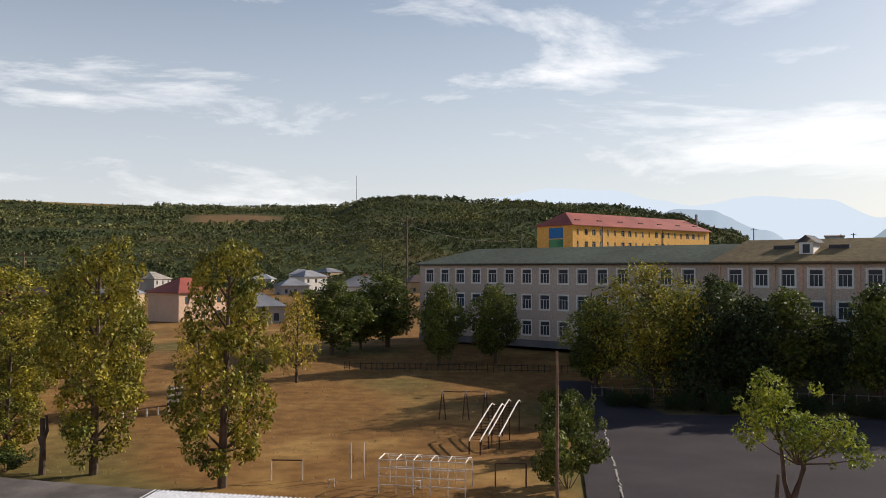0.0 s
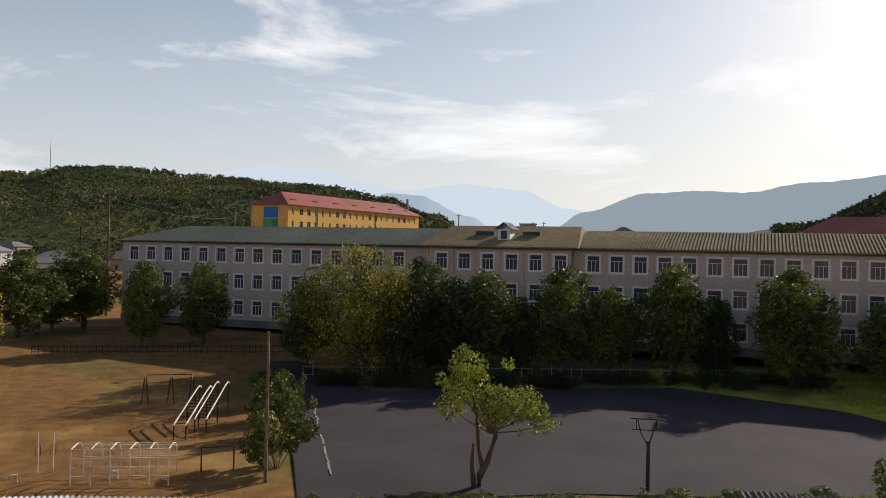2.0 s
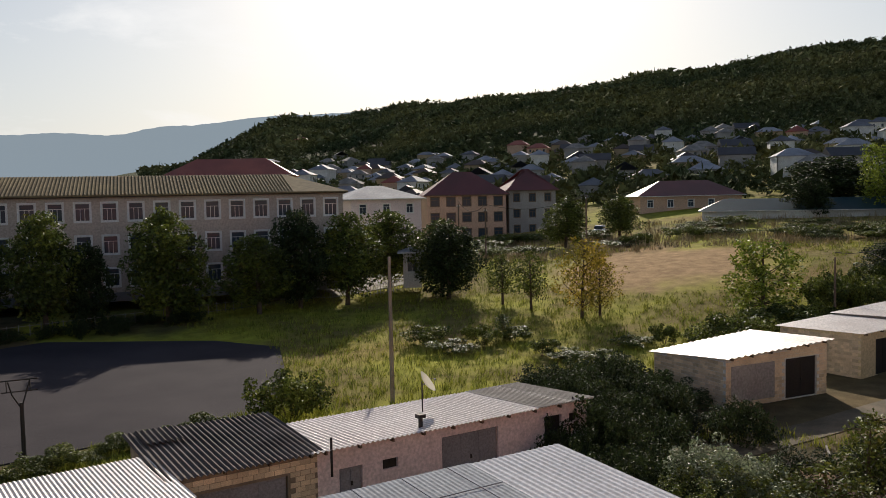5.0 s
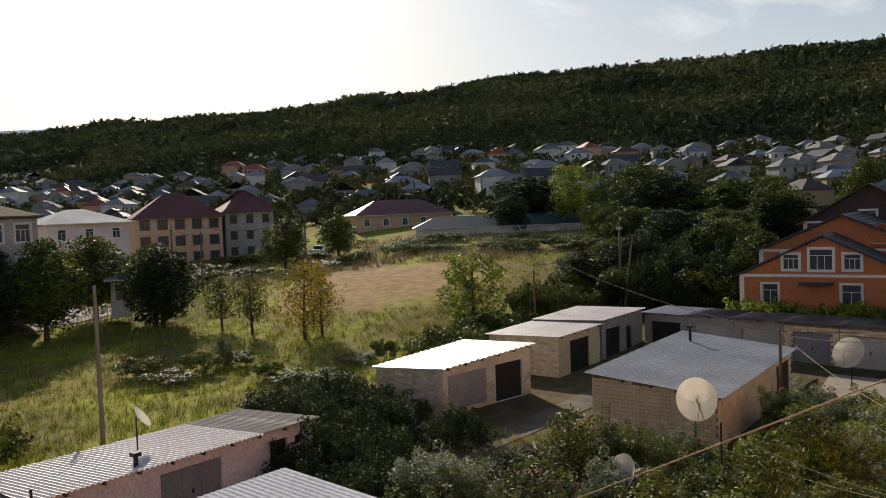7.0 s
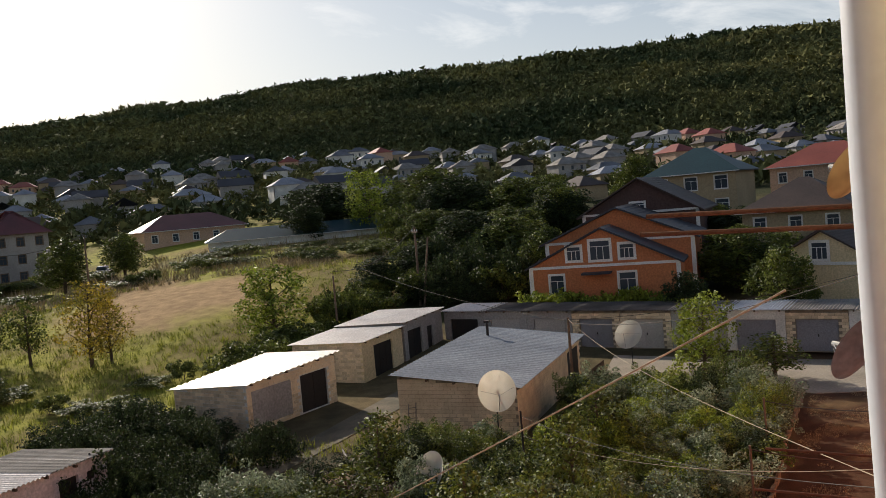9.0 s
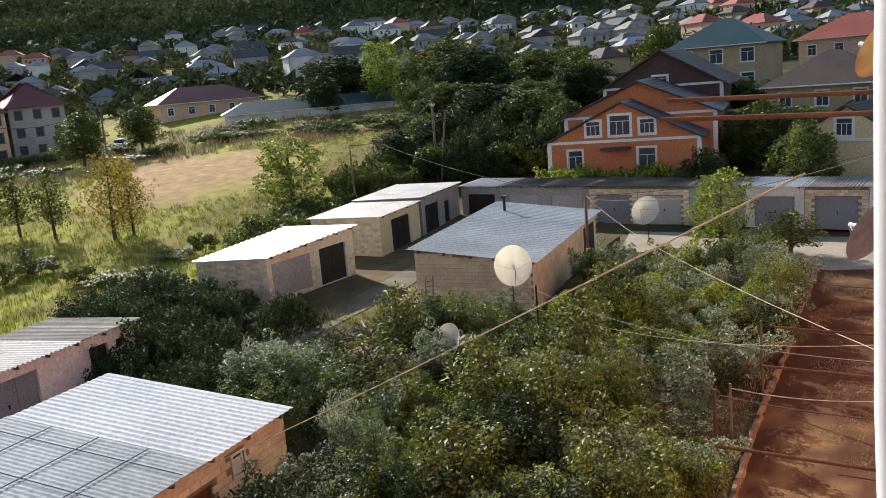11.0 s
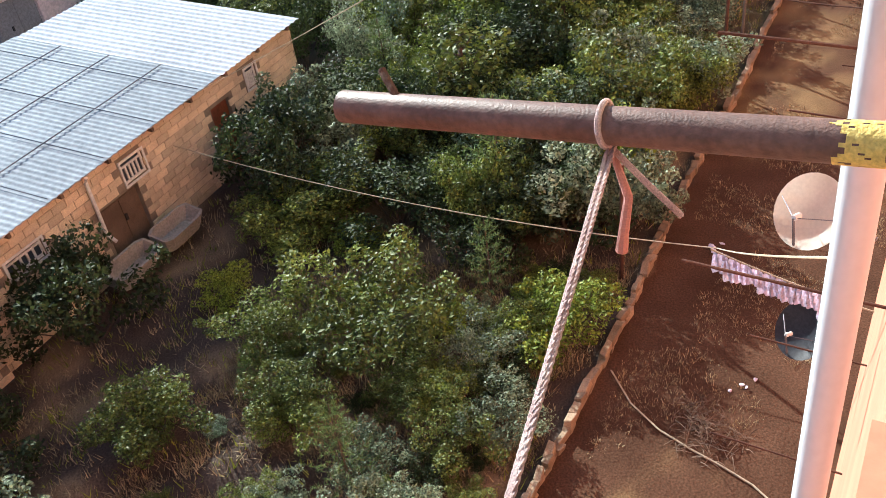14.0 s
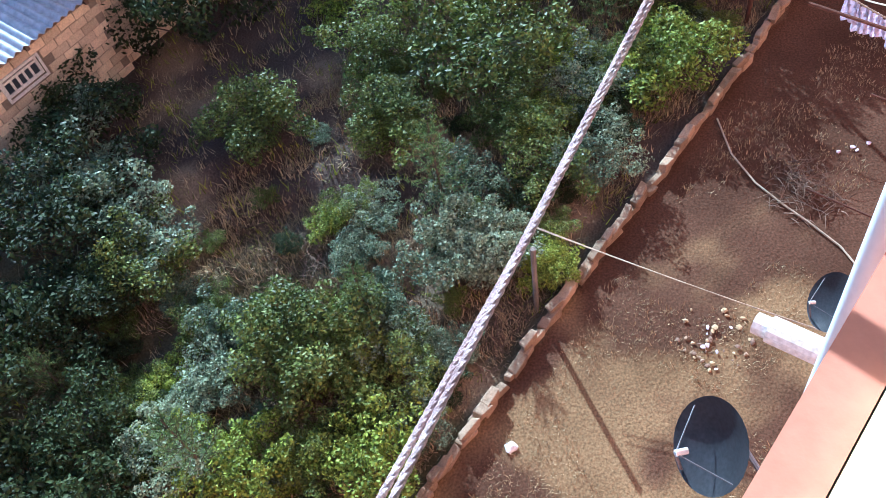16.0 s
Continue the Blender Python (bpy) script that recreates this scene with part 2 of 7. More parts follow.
def box(bm, x0, x1, y0, y1, z0, z1, bevel=0.0):
    vs = [bm.verts.new(v) for v in ((x0, y0, z0), (x1, y0, z0), (x1, y1, z0), (x0, y1, z0), (x0, y0, z1), (x1, y0, z1), (x1, y1, z1), (x0, y1, z1))]
    fs = [bm.faces.new([vs[i] for i in f]) for f in ((3, 2, 1, 0), (4, 5, 6, 7), (0, 1, 5, 4), (1, 2, 6, 5), (2, 3, 7, 6), (3, 0, 4, 7))]
    if bevel:
        es = list({e for f in fs for e in f.edges})
        bmesh.ops.bevel(bm, geom=es, offset=bevel, segments=1, affect="EDGES")
    return bm


def boxes(*items):
    bm = bmesh.new()
    for it in items:
        box(bm, *it)
    return bm


def tube(bm, pts, r, sides=8, r2=None):
    """A round bar along a line of points, tapering from r to r2."""
    pts = [Vector(p) for p in pts]
    r2 = r if r2 is None else r2
    rings = []
    for i, p in enumerate(pts):
        d = (pts[min(i + 1, len(pts) - 1)] - pts[max(i - 1, 0)]).normalized()
        a = d.orthogonal().normalized() if abs(d.z) > 0.99 else d.cross(Vector((0, 0, 1))).normalized()
        b = d.cross(a)
        rr = r + (r2 - r) * i / max(1, len(pts) - 1)
        rings.append([bm.verts.new(p + rr * (a * math.cos(2 * math.pi * k / sides) + b * math.sin(2 * math.pi * k / sides))) for k in range(sides)])
    for u, v in zip(rings, rings[1:]):
        for k in range(sides):
            bm.faces.new((u[k], u[(k + 1) % sides], v[(k + 1) % sides], v[k]))
    if sides > 2:
        bm.faces.new(rings[0][::-1]), bm.faces.new(rings[-1])
    return bm


def sag(a, b, drop, n=14):
    a, b = Vector(a), Vector(b)
    return [a.lerp(b, i / n) - Vector((0, 0, drop * 4 * (i / n) * (1 - i / n))) for i in range(n + 1)]


def along(a, b, z=0.0):
    """A pose at a with its x axis towards b on the ground."""
    return pose(a[0], a[1], z, 0, 0, math.degrees(math.atan2(b[1] - a[1], b[0] - a[0])))


def polar(az, r, z=0.0):
    return Vector((r * math.sin(radians(az)), r * math.cos(radians(az)), z))


def smooth01(x, a, b):
    t = max(0.0, min(1.0, (x - a) / (b - a)))
    return t * t * (3 - 2 * t)


def interp(x, pts):
    if x <= pts[0][0]:
        return pts[0][1]
    for (x0, y0), (x1, y1) in zip(pts, pts[1:]):
        if x <= x1:
            t = (x - x0) / (x1 - x0)
            t = t * t * (3 - 2 * t)
            return y0 + (y1 - y0) * t
    return pts[-1][1]


# ---- ground: one sheet from the foot of the building to the ridges ----
RIDGE_EL = [(-60, 4.4), (-30.8, 4.5), (-19, 4.4), (-10.6, 4.5), (-8, 5.2), (-5, 5.25), (0, 4.95), (7.9, 4.7), (11.5, 4.0), (15, 2.9), (18, 1.6), (22, 1.0), (30, 1.0), (38, 2.4),
            (46.5, 5.5), (55.5, 6.4), (63, 7.0), (71.6, 7.9), (82, 9.0), (90, 9.1), (103, 9.35), (113, 9.25), (130, 8), (160, 4), (200, 3)]
RIDGE_R = [(-60, 1500), (-12, 1500), (-8, 1150), (8, 1200), (18, 1600), (24, 1500), (36, 1400), (46, 1250), (62, 950), (80, 800), (113, 760), (200, 900)]
FOOT_R = [(-60, 420), (-12, 420), (0, 480), (16, 700), (24, 1100), (36, 900), (48, 620), (62, 470), (80, 420), (113, 400), (200, 400)]
FOOT_EL = [(-60, -1.2), (-12, -1.0), (0, -0.6), (16, 0.2), (24, 0.3), (36, 1.0), (48, 2.2), (58, 2.9), (68, 3.7), (80, 3.9), (90, 3.4), (103, 3.1), (113, 2.6), (200, 1.0)]
MID_Z = [(-60, 0.5), (0, 2.2), (30, 2.6), (50, 2.6), (60, 3.2), (75, 5.5), (113, 6.0), (200, 4.0)]


# retaining wall's line, which parts the garden from the yard
WALL_A, WALL_B = (-6.0, 7.2), (47.5, -18.4)


def side_of_wall(x, y):
    dx, dy = WALL_B[0] - WALL_A[0], WALL_B[1] - WALL_A[1]
    return ((x - WALL_A[0]) * dy - (y - WALL_A[1]) * dx) / math.hypot(dx, dy)   # above 0: the yard


def ground_z(x, y):
    r, az = math.hypot(x, y), math.degrees(math.atan2(x, y))
    if az < -90:
        az += 360
    zm = interp(az, MID_Z)
    z = zm * smooth01(r, 55, 125)
    if r < 15 and x > 3 and side_of_wall(x, y) < -1.2:
        fade = smooth01(x, 4, 6) * (1 - smooth01(r, 12.5, 15)) * smooth01(-side_of_wall(x, y), 1.2, 2.4)
        z += 0.09 * fade * math.sin(4.6 * (0.79 * x + 0.62 * y) + 1.5 * noise.noise((x * 0.4, y * 0.4, 2)))
    rf, rr = interp(az, FOOT_R), interp(az, RIDGE_R)
    zf = 12 + rf * math.tan(radians(interp(az, FOOT_EL)))
    zr = 5 + rr * math.tan(radians(interp(az, RIDGE_EL)))
    if r > 125:
        z = zm + (zf - zm) * min(1, (r - 125) / (rf - 125)) ** 1.15
    if r > rf:
        t = min(1.0, (r - rf) / (rr - rf))
        z = zf + (zr - zf) * (t ** 0.9)
        z += 7 * t * (1 - t) * noise.noise((x * 0.008, y * 0.008, 3)) * 4
    if r > rr:
        z = zr - 0.02 * (r - rr)
    return z


def on_ground(x, y, lift=0.0):
    return Vector((x, y, ground_z(x, y) + lift))


SOIL, DRYSOIL, BROWN, STRAW, GREEN, DUST, WOODS, OLIVE = ((0.085, 0.064, 0.054), (0.22, 0.17, 0.115), (0.22, 0.12, 0.045), (0.33, 0.2, 0.075), (0.36, 0.36, 0.05),
                                                          (0.44, 0.29, 0.15), (0.05, 0.065, 0.026), (0.105, 0.09, 0.05))


def blend(a, b, t):
    return tuple(u + (v - u) * t for u, v in zip(a, b))


def cover(x, y):
    """What grows or lies on the ground there."""
    r, az = math.hypot(x, y), math.degrees(math.atan2(x, y))
    n = noise.noise((x * 0.11, y * 0.11, 0)) + 0.6 * noise.noise((x * 0.35, y * 0.35, 5))
    if r > 380:
        c = blend(WOODS, (0.1, 0.082, 0.04), smooth01(noise.noise((x * 0.012, y * 0.012, 1)), 0.0, 0.5))
        dry = smooth01(az, -36, -32) * (1 - smooth01(az, -27, -22)) * smooth01(r, 1250, 1400)
        c = blend(c, STRAW, 0.8 * dry)
        bald = smooth01(az, -20.5, -19) * (1 - smooth01(az, -14.5, -13.5)) * smooth01(r, 880, 930) * (1 - smooth01(r, 1040, 1090))
        return blend(c, (0.19, 0.12, 0.06), bald)
    s = side_of_wall(x, y)
    if s > 0 and r < 75:
        n += 0.7 * noise.noise((x * 0.9, y * 0.9, 2))
        return blend((0.088, 0.049, 0.031), (0.215, 0.145, 0.075), smooth01(n + 0.25 * noise.noise((x * 2.1, y * 2.1, 8)), 0.1, 0.6))
    if r < 40 and az > 20 and y < 26 and x > -10:
        c = blend(SOIL, OLIVE, smooth01(n, -0.2, 0.5))
        return blend(c, (0.3, 0.22, 0.14), 0.8 * smooth01(noise.noise((x * 0.7 + y * 0.3, y * 0.5 - x * 0.2, 6)), 0.12, 0.45))
    if az < 9 or x < 6.5:
        c = blend(BROWN, STRAW, smooth01(n, 0.0, 0.7))
        return blend(c, (0.15, 0.12, 0.045), smooth01(noise.noise((x * 0.06, y * 0.06, 9)), 0.1, 0.5))
    if x < 76 and y < 19 and az > 40:
        return blend(OLIVE, (0.17, 0.13, 0.07), smooth01(n, -0.3, 0.5))
    # darker ground colour from the orange house outwards
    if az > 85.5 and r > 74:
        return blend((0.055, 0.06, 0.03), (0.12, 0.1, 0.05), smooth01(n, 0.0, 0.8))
    if az > 40 and r > 48:
        c = blend((0.22, 0.18, 0.06), GREEN, smooth01(n, -0.3, 0.4))
        c = blend(c, (0.3, 0.2, 0.09), 0.7 * smooth01(noise.noise((x * 0.05, y * 0.07, 4)), 0.05, 0.4))
        dx, dy = (x - 96) / 17, (y - 33) / 14
        d = 1 - smooth01(math.hypot(dx, dy) + 0.35 * n, 0.5, 1.1)
        return blend(c, DUST, d)
    if az > 30:
        return blend(OLIVE, GREEN, smooth01(n, -0.5, 0.3))
    return blend(OLIVE, (0.2, 0.14, 0.07), smooth01(n, -0.2, 0.5))


def ground():
    rings = [0.0]
    r = 2.0
    while r < 3000:
        rings.append(r)
        r *= 1.028 if r < 150 else 1.05
    azs = [-90 + 1.0 * i for i in range(360)]
    verts, cols, faces = [], [], []
    for r in rings:
        for a in azs:
            p = polar(a, r)
            verts.append((p.x, p.y, ground_z(p.x, p.y)))
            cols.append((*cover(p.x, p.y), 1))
    k = len(azs)
    for i in range(len(rings) - 1):
        for j in range(k):
            faces.append((i * k + j, (i + 1) * k + j, (i + 1) * k + (j + 1) % k, i * k + (j + 1) % k))
    m = mat("ground_cover", (1.1, 1.09, 1.06), (0.72, 0.7, 0.68), 2.2, 0.97, bump=0.7, bscale=16, fine=26, spec=0.05, grain=0.34)
    nt = m.node_tree
    at = nt.nodes.new("ShaderNodeVertexColor")
    at.layer_name = "cover"
    b = nt.nodes["Principled BSDF"]
    old = b.inputs["Base Color"].links[0].from_socket
    mx = nt.nodes.new("ShaderNodeMixRGB")
    mx.blend_type, mx.inputs[0].default_value = "MULTIPLY", 1
    nt.links.new(at.outputs[0], mx.inputs[1]), nt.links.new(old, mx.inputs[2]), nt.links.new(mx.outputs[0], b.inputs["Base Color"])
    ob = raw("ground", verts, faces, m, smooth=True)
    ca = ob.data.color_attributes.new("cover", "FLOAT_COLOR", "POINT")
    ca.data.foreach_set("color", np.array(cols, dtype=np.float32).ravel())
    return tagged(ob, "dry grass, bare soil and wooded slopes", "ground", kind="structure")


ground()


def sheet(name, outline, m, label, lift=0.03, cat="ground"):
    """A flat paved area a little proud of the soil."""
    bm = bmesh.new()
    top = [bm.verts.new(on_ground(x, y, lift)) for x, y in outline]
    low = [bm.verts.new(on_ground(x, y, -0.2)) for x, y in outline]
    bm.faces.new(top)
    n = len(top)
    for i in range(n):
        bm.faces.new((low[i], low[(i + 1) % n], top[(i + 1) % n], top[i]))
    bmesh.ops.triangulate(bm, faces=[f for f in bm.faces if len(f.verts) > 4])
    bmesh.ops.recalc_face_normals(bm, faces=bm.faces)
    return tagged(link(name, bm, m), label, cat, kind="structure")


sheet("asphalt_court", [(4.6, 40.5), (18, 39.6), (29.3, 36.3), (36, 34.6), (49, 48.5), (48, 55), (40, 66.5), (14, 70), (9.5, 86), (6.5, 86), (6.6, 66)], "asphalt", "worn dark asphalt sports court with faded lines", 0.06)
sheet("garage_lane", [(31, 12.5), (33.5, 14.8), (40, 11.5), (46, 8.6), (56, 4.6), (61, 2.0), (60, -0.5), (51, 4.2), (44, 7.2), (37.5, 10.2)], mat("lane", (0.19, 0.15, 0.105), (0.1, 0.085, 0.055), 1.5, 0.97, bump=0.4), "pale rutted dirt lane between the garages", 0.04, "lane")
sheet("garage_road", [(46, -18.5), (55, -8.5), (60.5, -10.2), (55.5, -19), (52, -26.5), (44, -30)], mat("gravel_road", (0.36, 0.31, 0.25), (0.27, 0.23, 0.18), 1.2, 0.97, bump=0.4), "pale dusty gravel road before the garages", 0.04, "road")


# ---- far ridges, haze put in as emission ----
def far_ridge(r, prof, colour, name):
    """A distant ridge beyond the near hills, its haze painted as a glowing colour."""
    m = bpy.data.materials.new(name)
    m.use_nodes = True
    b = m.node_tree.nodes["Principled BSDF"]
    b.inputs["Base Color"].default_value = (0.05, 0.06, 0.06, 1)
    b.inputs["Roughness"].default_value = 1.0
    # emission stands in for the lit haze before the ridge
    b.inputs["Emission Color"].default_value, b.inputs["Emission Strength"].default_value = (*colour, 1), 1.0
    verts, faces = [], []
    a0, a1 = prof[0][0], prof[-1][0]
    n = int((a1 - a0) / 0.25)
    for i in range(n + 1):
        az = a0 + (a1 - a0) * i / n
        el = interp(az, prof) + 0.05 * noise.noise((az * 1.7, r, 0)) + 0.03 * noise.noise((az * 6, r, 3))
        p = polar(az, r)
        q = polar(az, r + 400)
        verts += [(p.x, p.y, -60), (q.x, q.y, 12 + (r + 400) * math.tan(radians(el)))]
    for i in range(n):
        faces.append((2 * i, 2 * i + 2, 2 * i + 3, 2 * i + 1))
    tagged(raw("backdrop", verts, faces, m, smooth=True), "distant mountain ridge with haze painted as blue glow", "ridge", kind="structure")


far_ridge(3600, [(-6, 2.0), (0, 4.9), (4, 5.5), (8, 5.3), (11, 4.6), (13, 4.2), (17, 4.7), (21, 4.4), (24, 3.2), (28, 2.2), (34, 1.5)], (0.56, 0.63, 0.7), "haze_glow_far")
far_ridge(2700, [(9, 2.0), (12, 4.0), (14, 3.9), (17.3, 2.6), (20, 1.3), (24, 0.8)], (0.33, 0.4, 0.47), "haze_glow_mid")
far_ridge(1900, [(21, 0.6), (23, 1.8), (25.2, 3.0), (29.2, 4.25), (32.5, 4.42), (35.2, 4.3), (39, 4.9), (46.5, 5.6), (52, 5.8), (58, 5.0)], (0.25, 0.3, 0.335), "haze_glow_near")


# ---- plants: shared leaf clouds on real stems ----
def leaf_cloud(rng, blobs, n, size, up=0.35, droop=0.0):
    """n small folded leaves in the outer shells of the blobs (x, y, z, rx, rz)."""
    B = np.array(blobs, dtype=float)
    w = B[:, 3] ** 2
    pick = rng.choice(len(B), n, p=w / w.sum())
    d = rng.normal(size=(n, 3))
    d /= np.linalg.norm(d, axis=1)[:, None]
    rad = rng.uniform(0.45, 1.0, n) ** 0.6 * rng.uniform(0.85, 1.12, n)
    c = B[pick, :3] + d * rad[:, None] * np.stack([B[pick, 3], B[pick, 3], B[pick, 4]], 1)
    c[:, 2] -= droop * rng.uniform(0, 1, n)
    nrm = rng.normal(size=(n, 3)) * 0.8 + d * 0.5 + np.array([0, 0, up])
    nrm /= np.linalg.norm(nrm, axis=1)[:, None]
    a = np.cross(nrm, rng.normal(size=(n, 3)))
    a /= np.linalg.norm(a, axis=1)[:, None]
    b = np.cross(nrm, a)
    s = (size * rng.uniform(0.6, 1.35, n))[:, None]
    tip, base = c + a * s, c - a * s
    l, r = c + b * s * 0.52 + nrm * s * 0.16, c - b * s * 0.52 + nrm * s * 0.16
    verts = np.stack([base, r, tip, l], 1).reshape(-1, 3)
    k = np.arange(n)[:, None] * 4
    faces = np.concatenate([k + [0, 1, 2], k + [0, 2, 3]], 0)
    return verts, faces


def leaves(name, cloud, m, parent):
    v, f = cloud
    me = bpy.data.meshes.new(name)
    me.vertices.add(len(v)), me.loops.add(len(f) * 3), me.polygons.add(len(f))
    me.vertices.foreach_set("co", v.astype(np.float32).ravel())
    me.loops.foreach_set("vertex_index", f.astype(np.int32).ravel())
    me.polygons.foreach_set("loop_start", np.arange(0, len(f) * 3, 3, dtype=np.int32))
    me.update(calc_edges=True)
    me.materials.append(M[m])
    ob = new(name, me)
    ob.parent = parent
    return ob


def tree_proto(name, seed, h, w, shape, m, leafsize, n, label, category="tree", bare=0.25, trunk_r=None):
    """A tree h high and w wide, standing at the origin: tapered trunk, limbs and a crown of clumps with gaps."""
    rng = np.random.default_rng(seed)
    root = thing(name, pose(0, 0, 0), label, category)
    bm = bmesh.new()
    tr = trunk_r or 0.022 * h + 0.03
    lean = rng.normal(size=2) * 0.03 * h
    top = Vector((lean[0], lean[1], h * 0.86))
    tube(bm, [(0, 0, -0.15), (lean[0] * 0.2, lean[1] * 0.2, h * 0.3), (lean[0] * 0.6, lean[1] * 0.6, h * 0.6), top], tr, 7, tr * 0.2)
    blobs = []
    k = int(13 + w * 1.6)
    for i in range(k):
        t = bare + (1 - bare) * (i + 0.5) / k
        ang = i * 2.4 + rng.uniform(-0.5, 0.5)
        if shape == "column":
            prof = 0.55 + 0.45 * math.sin(math.pi * min(1, (t - bare) / (1 - bare) * 0.8 + 0.12))
        elif shape == "cone":
            prof = 1.05 * (1 - (t - bare) / (1 - bare)) + 0.12
        else:
            prof = math.sin(math.pi * ((t - bare) / (1 - bare) * 0.82 + 0.14)) ** 0.7
        rr = 0.5 * w * prof * rng.uniform(0.45, 0.82)
        z = h * t * 0.97
        tip = Vector((rr * math.cos(ang) + lean[0] * t, rr * math.sin(ang) + lean[1] * t, z))
        s = Vector((lean[0] * t * 0.7, lean[1] * t * 0.7, max(h * 0.15, z - rr * 0.9)))
        tube(bm, [s, s.lerp(tip, 0.5) + Vector((0, 0, -0.05 * rr)), tip], tr * 0.32, 4, tr * 0.08)
        br = (0.5 * w * prof * rng.uniform(0.3, 0.52) + 0.08 * w) * (0.68 if shape == "column" else 0.92)
        blobs.append((*tip, br, br * rng.uniform(0.7, 1.15)))
        for q in range(2):
            o = np.clip(rng.normal(size=3), -1.2, 1.2) * br * 0.75
            blobs.append((*(np.array(tip) + o), br * 0.42, br * 0.42))
    blobs.append((top.x, top.y, h * 0.93, w * 0.13, h * 0.07))
    part("trunk", bm, "bark", root)
    leaves("crown", leaf_cloud(rng, blobs, n, leafsize, droop=0.6 if shape == "willow" else 0.0), m, root)
    root["h"], root["w"] = h, w
    return root


def bush_proto(name, seed, h, w, m, leafsize, n, label, category="bush"):
    rng = np.random.default_rng(seed)
    root = thing(name, pose(0, 0, 0), label, category)
    bm, blobs = bmesh.new(), []
    for i in range(9):
        a = i * 2.4 + rng.uniform(-0.4, 0.4)
        r = 0.5 * w * math.sqrt((i + 0.3) / 9)
        z = h * rng.uniform(0.4, 0.85) * (1 - 0.35 * r / w)
        tip = Vector((r * math.cos(a), r * math.sin(a), z))
        tube(bm, [(0.06 * math.cos(a), 0.06 * math.sin(a), -0.1), (tip.x * 0.5, tip.y * 0.5, z * 0.55), tip], 0.022, 4, 0.006)
        br = 0.2 * w * rng.uniform(0.7, 1.2)
        blobs.append((*tip, br, br * 0.9))
        for q in range(3):
            o = np.clip(rng.normal(size=3), -1.2, 1.2) * br * 0.85
            blobs.append((tip.x + o[0], tip.y + o[1], max(0.08, tip.z + o[2]), br * 0.45, br * 0.45))
    part("stem", bm, "bark", root)
    leaves("foliage", leaf_cloud(rng, blobs, n, leafsize), m, root)
    root["h"], root["w"] = h, w
    return root


def pine_proto(name, seed, h, w, label):
    """A young pine: whorls of upturned boughs set with needles."""
    rng = np.random.default_rng(seed)
    root = thing(name, pose(0, 0, 0), label, "pine")
    bm = bmesh.new()
    tube(bm, [(0, 0, -0.1), (0.02, 0, h * 0.5), (0, 0.02, h)], 0.03, 6, 0.008)
    vs, fs = [], []
    for k in range(7):
        z = h * (0.12 + 0.13 * k)
        for j in range(7):
            a = 2 * math.pi * j / 7 + k * 0.45 + rng.uniform(-0.2, 0.2)
            ln = 0.5 * w * (1.05 - 0.12 * k) * rng.uniform(0.8, 1.1)
            d = Vector((math.cos(a), math.sin(a), 0.55)).normalized()
            s = Vector((0, 0, z))
            tube(bm, [s, s + d * ln], 0.008, 3, 0.004)
            for q in range(46):
                p = s + d * ln * rng.uniform(0.15, 1.0)
                nd = (d * 0.8 + Vector(rng.normal(size=3)) * 0.75).normalized() * rng.uniform(0.07, 0.13)
                sd = nd.cross(Vector(rng.normal(size=3))).normalized() * 0.007
                i = len(vs)
                vs += [p - sd, p + sd, p + nd]
                fs.append((i, i + 1, i + 2))
    part("trunk", bm, "bark", root)
    raw("needles", [tuple(v) for v in vs], fs, "pine", root)
    root["h"], root["w"] = h, w
    return root


LIB = {}


def plant(kind, x, y, h, w, group="", turn=None, label=""):
    """Sets the first of a kind where it belongs and copies of it elsewhere, scaled to h and w."""
    protos = LIB[kind]
    ob = protos[int(rnd.random() * len(protos))]
    sx, sz = w / ob["w"], h / ob["h"]
    p = on_ground(x, y)
    turn = rnd.uniform(0, 360) if turn is None else turn
    c = copy_thing(ob, pose(p.x, p.y, p.z, 0, 0, turn))
    c.scale = (sx, sx, sz)
    for o in (c, *c.children_recursive):
        for key in ("h", "w"):
            if key in o:
                del o[key]
    if group:
        c["group"] = group
    if label:
        c["label"] = label
    return c


rnd = random.Random(7)
LIB["poplar"] = [tree_proto("poplar_tree", 11 + i, 13, 6.5, "column", "leaf_gold", 0.14, 13000, "tall poplar with thinning yellow-green autumn leaves", bare=0.1) for i in range(2)]
LIB["maple"] = [tree_proto("leafy_tree", 21 + i, 9.5, 6, "round", "leaf", 0.16, 10500, "dark green leafy tree beside the asphalt court", bare=0.2) for i in range(3)]
LIB["dark"] = [tree_proto("shade_tree", 31 + i, 9.5, 6, "round", "leaf_dark", 0.16, 10500, "dense dark green tree beside the asphalt court", bare=0.12) for i in range(2)]
LIB["willow"] = [tree_proto("willow_tree", 41, 11.5, 10.5, "willow", "leaf_gold", 0.15, 12000, "broad willow with yellowing drooping leaves", bare=0.22)]
LIB["young"] = [tree_proto("young_tree", 51 + i, 5.5, 3.4, "round", "leaf", 0.12, 1900, "slender young tree with light green leaves", bare=0.28) for i in range(2)]
LIB["yellow"] = [tree_proto("yellow_tree", 61, 7.3, 4.6, "round", "leaf_yellow", 0.13, 2600, "young tree with golden yellow autumn leaves", bare=0.2)]
LIB["light"] = [tree_proto("light_green_tree", 71, 8, 6.5, "column", "leaf_bright", 0.17, 4600, "pale green bushy tree at the meadow's edge", bare=0.06)]
LIB["spruce"] = [tree_proto("spruce_tree", 81, 11, 5.5, "cone", "leaf_dark", 0.16, 5200, "dark conifer with drooping tiers", bare=0.08)]
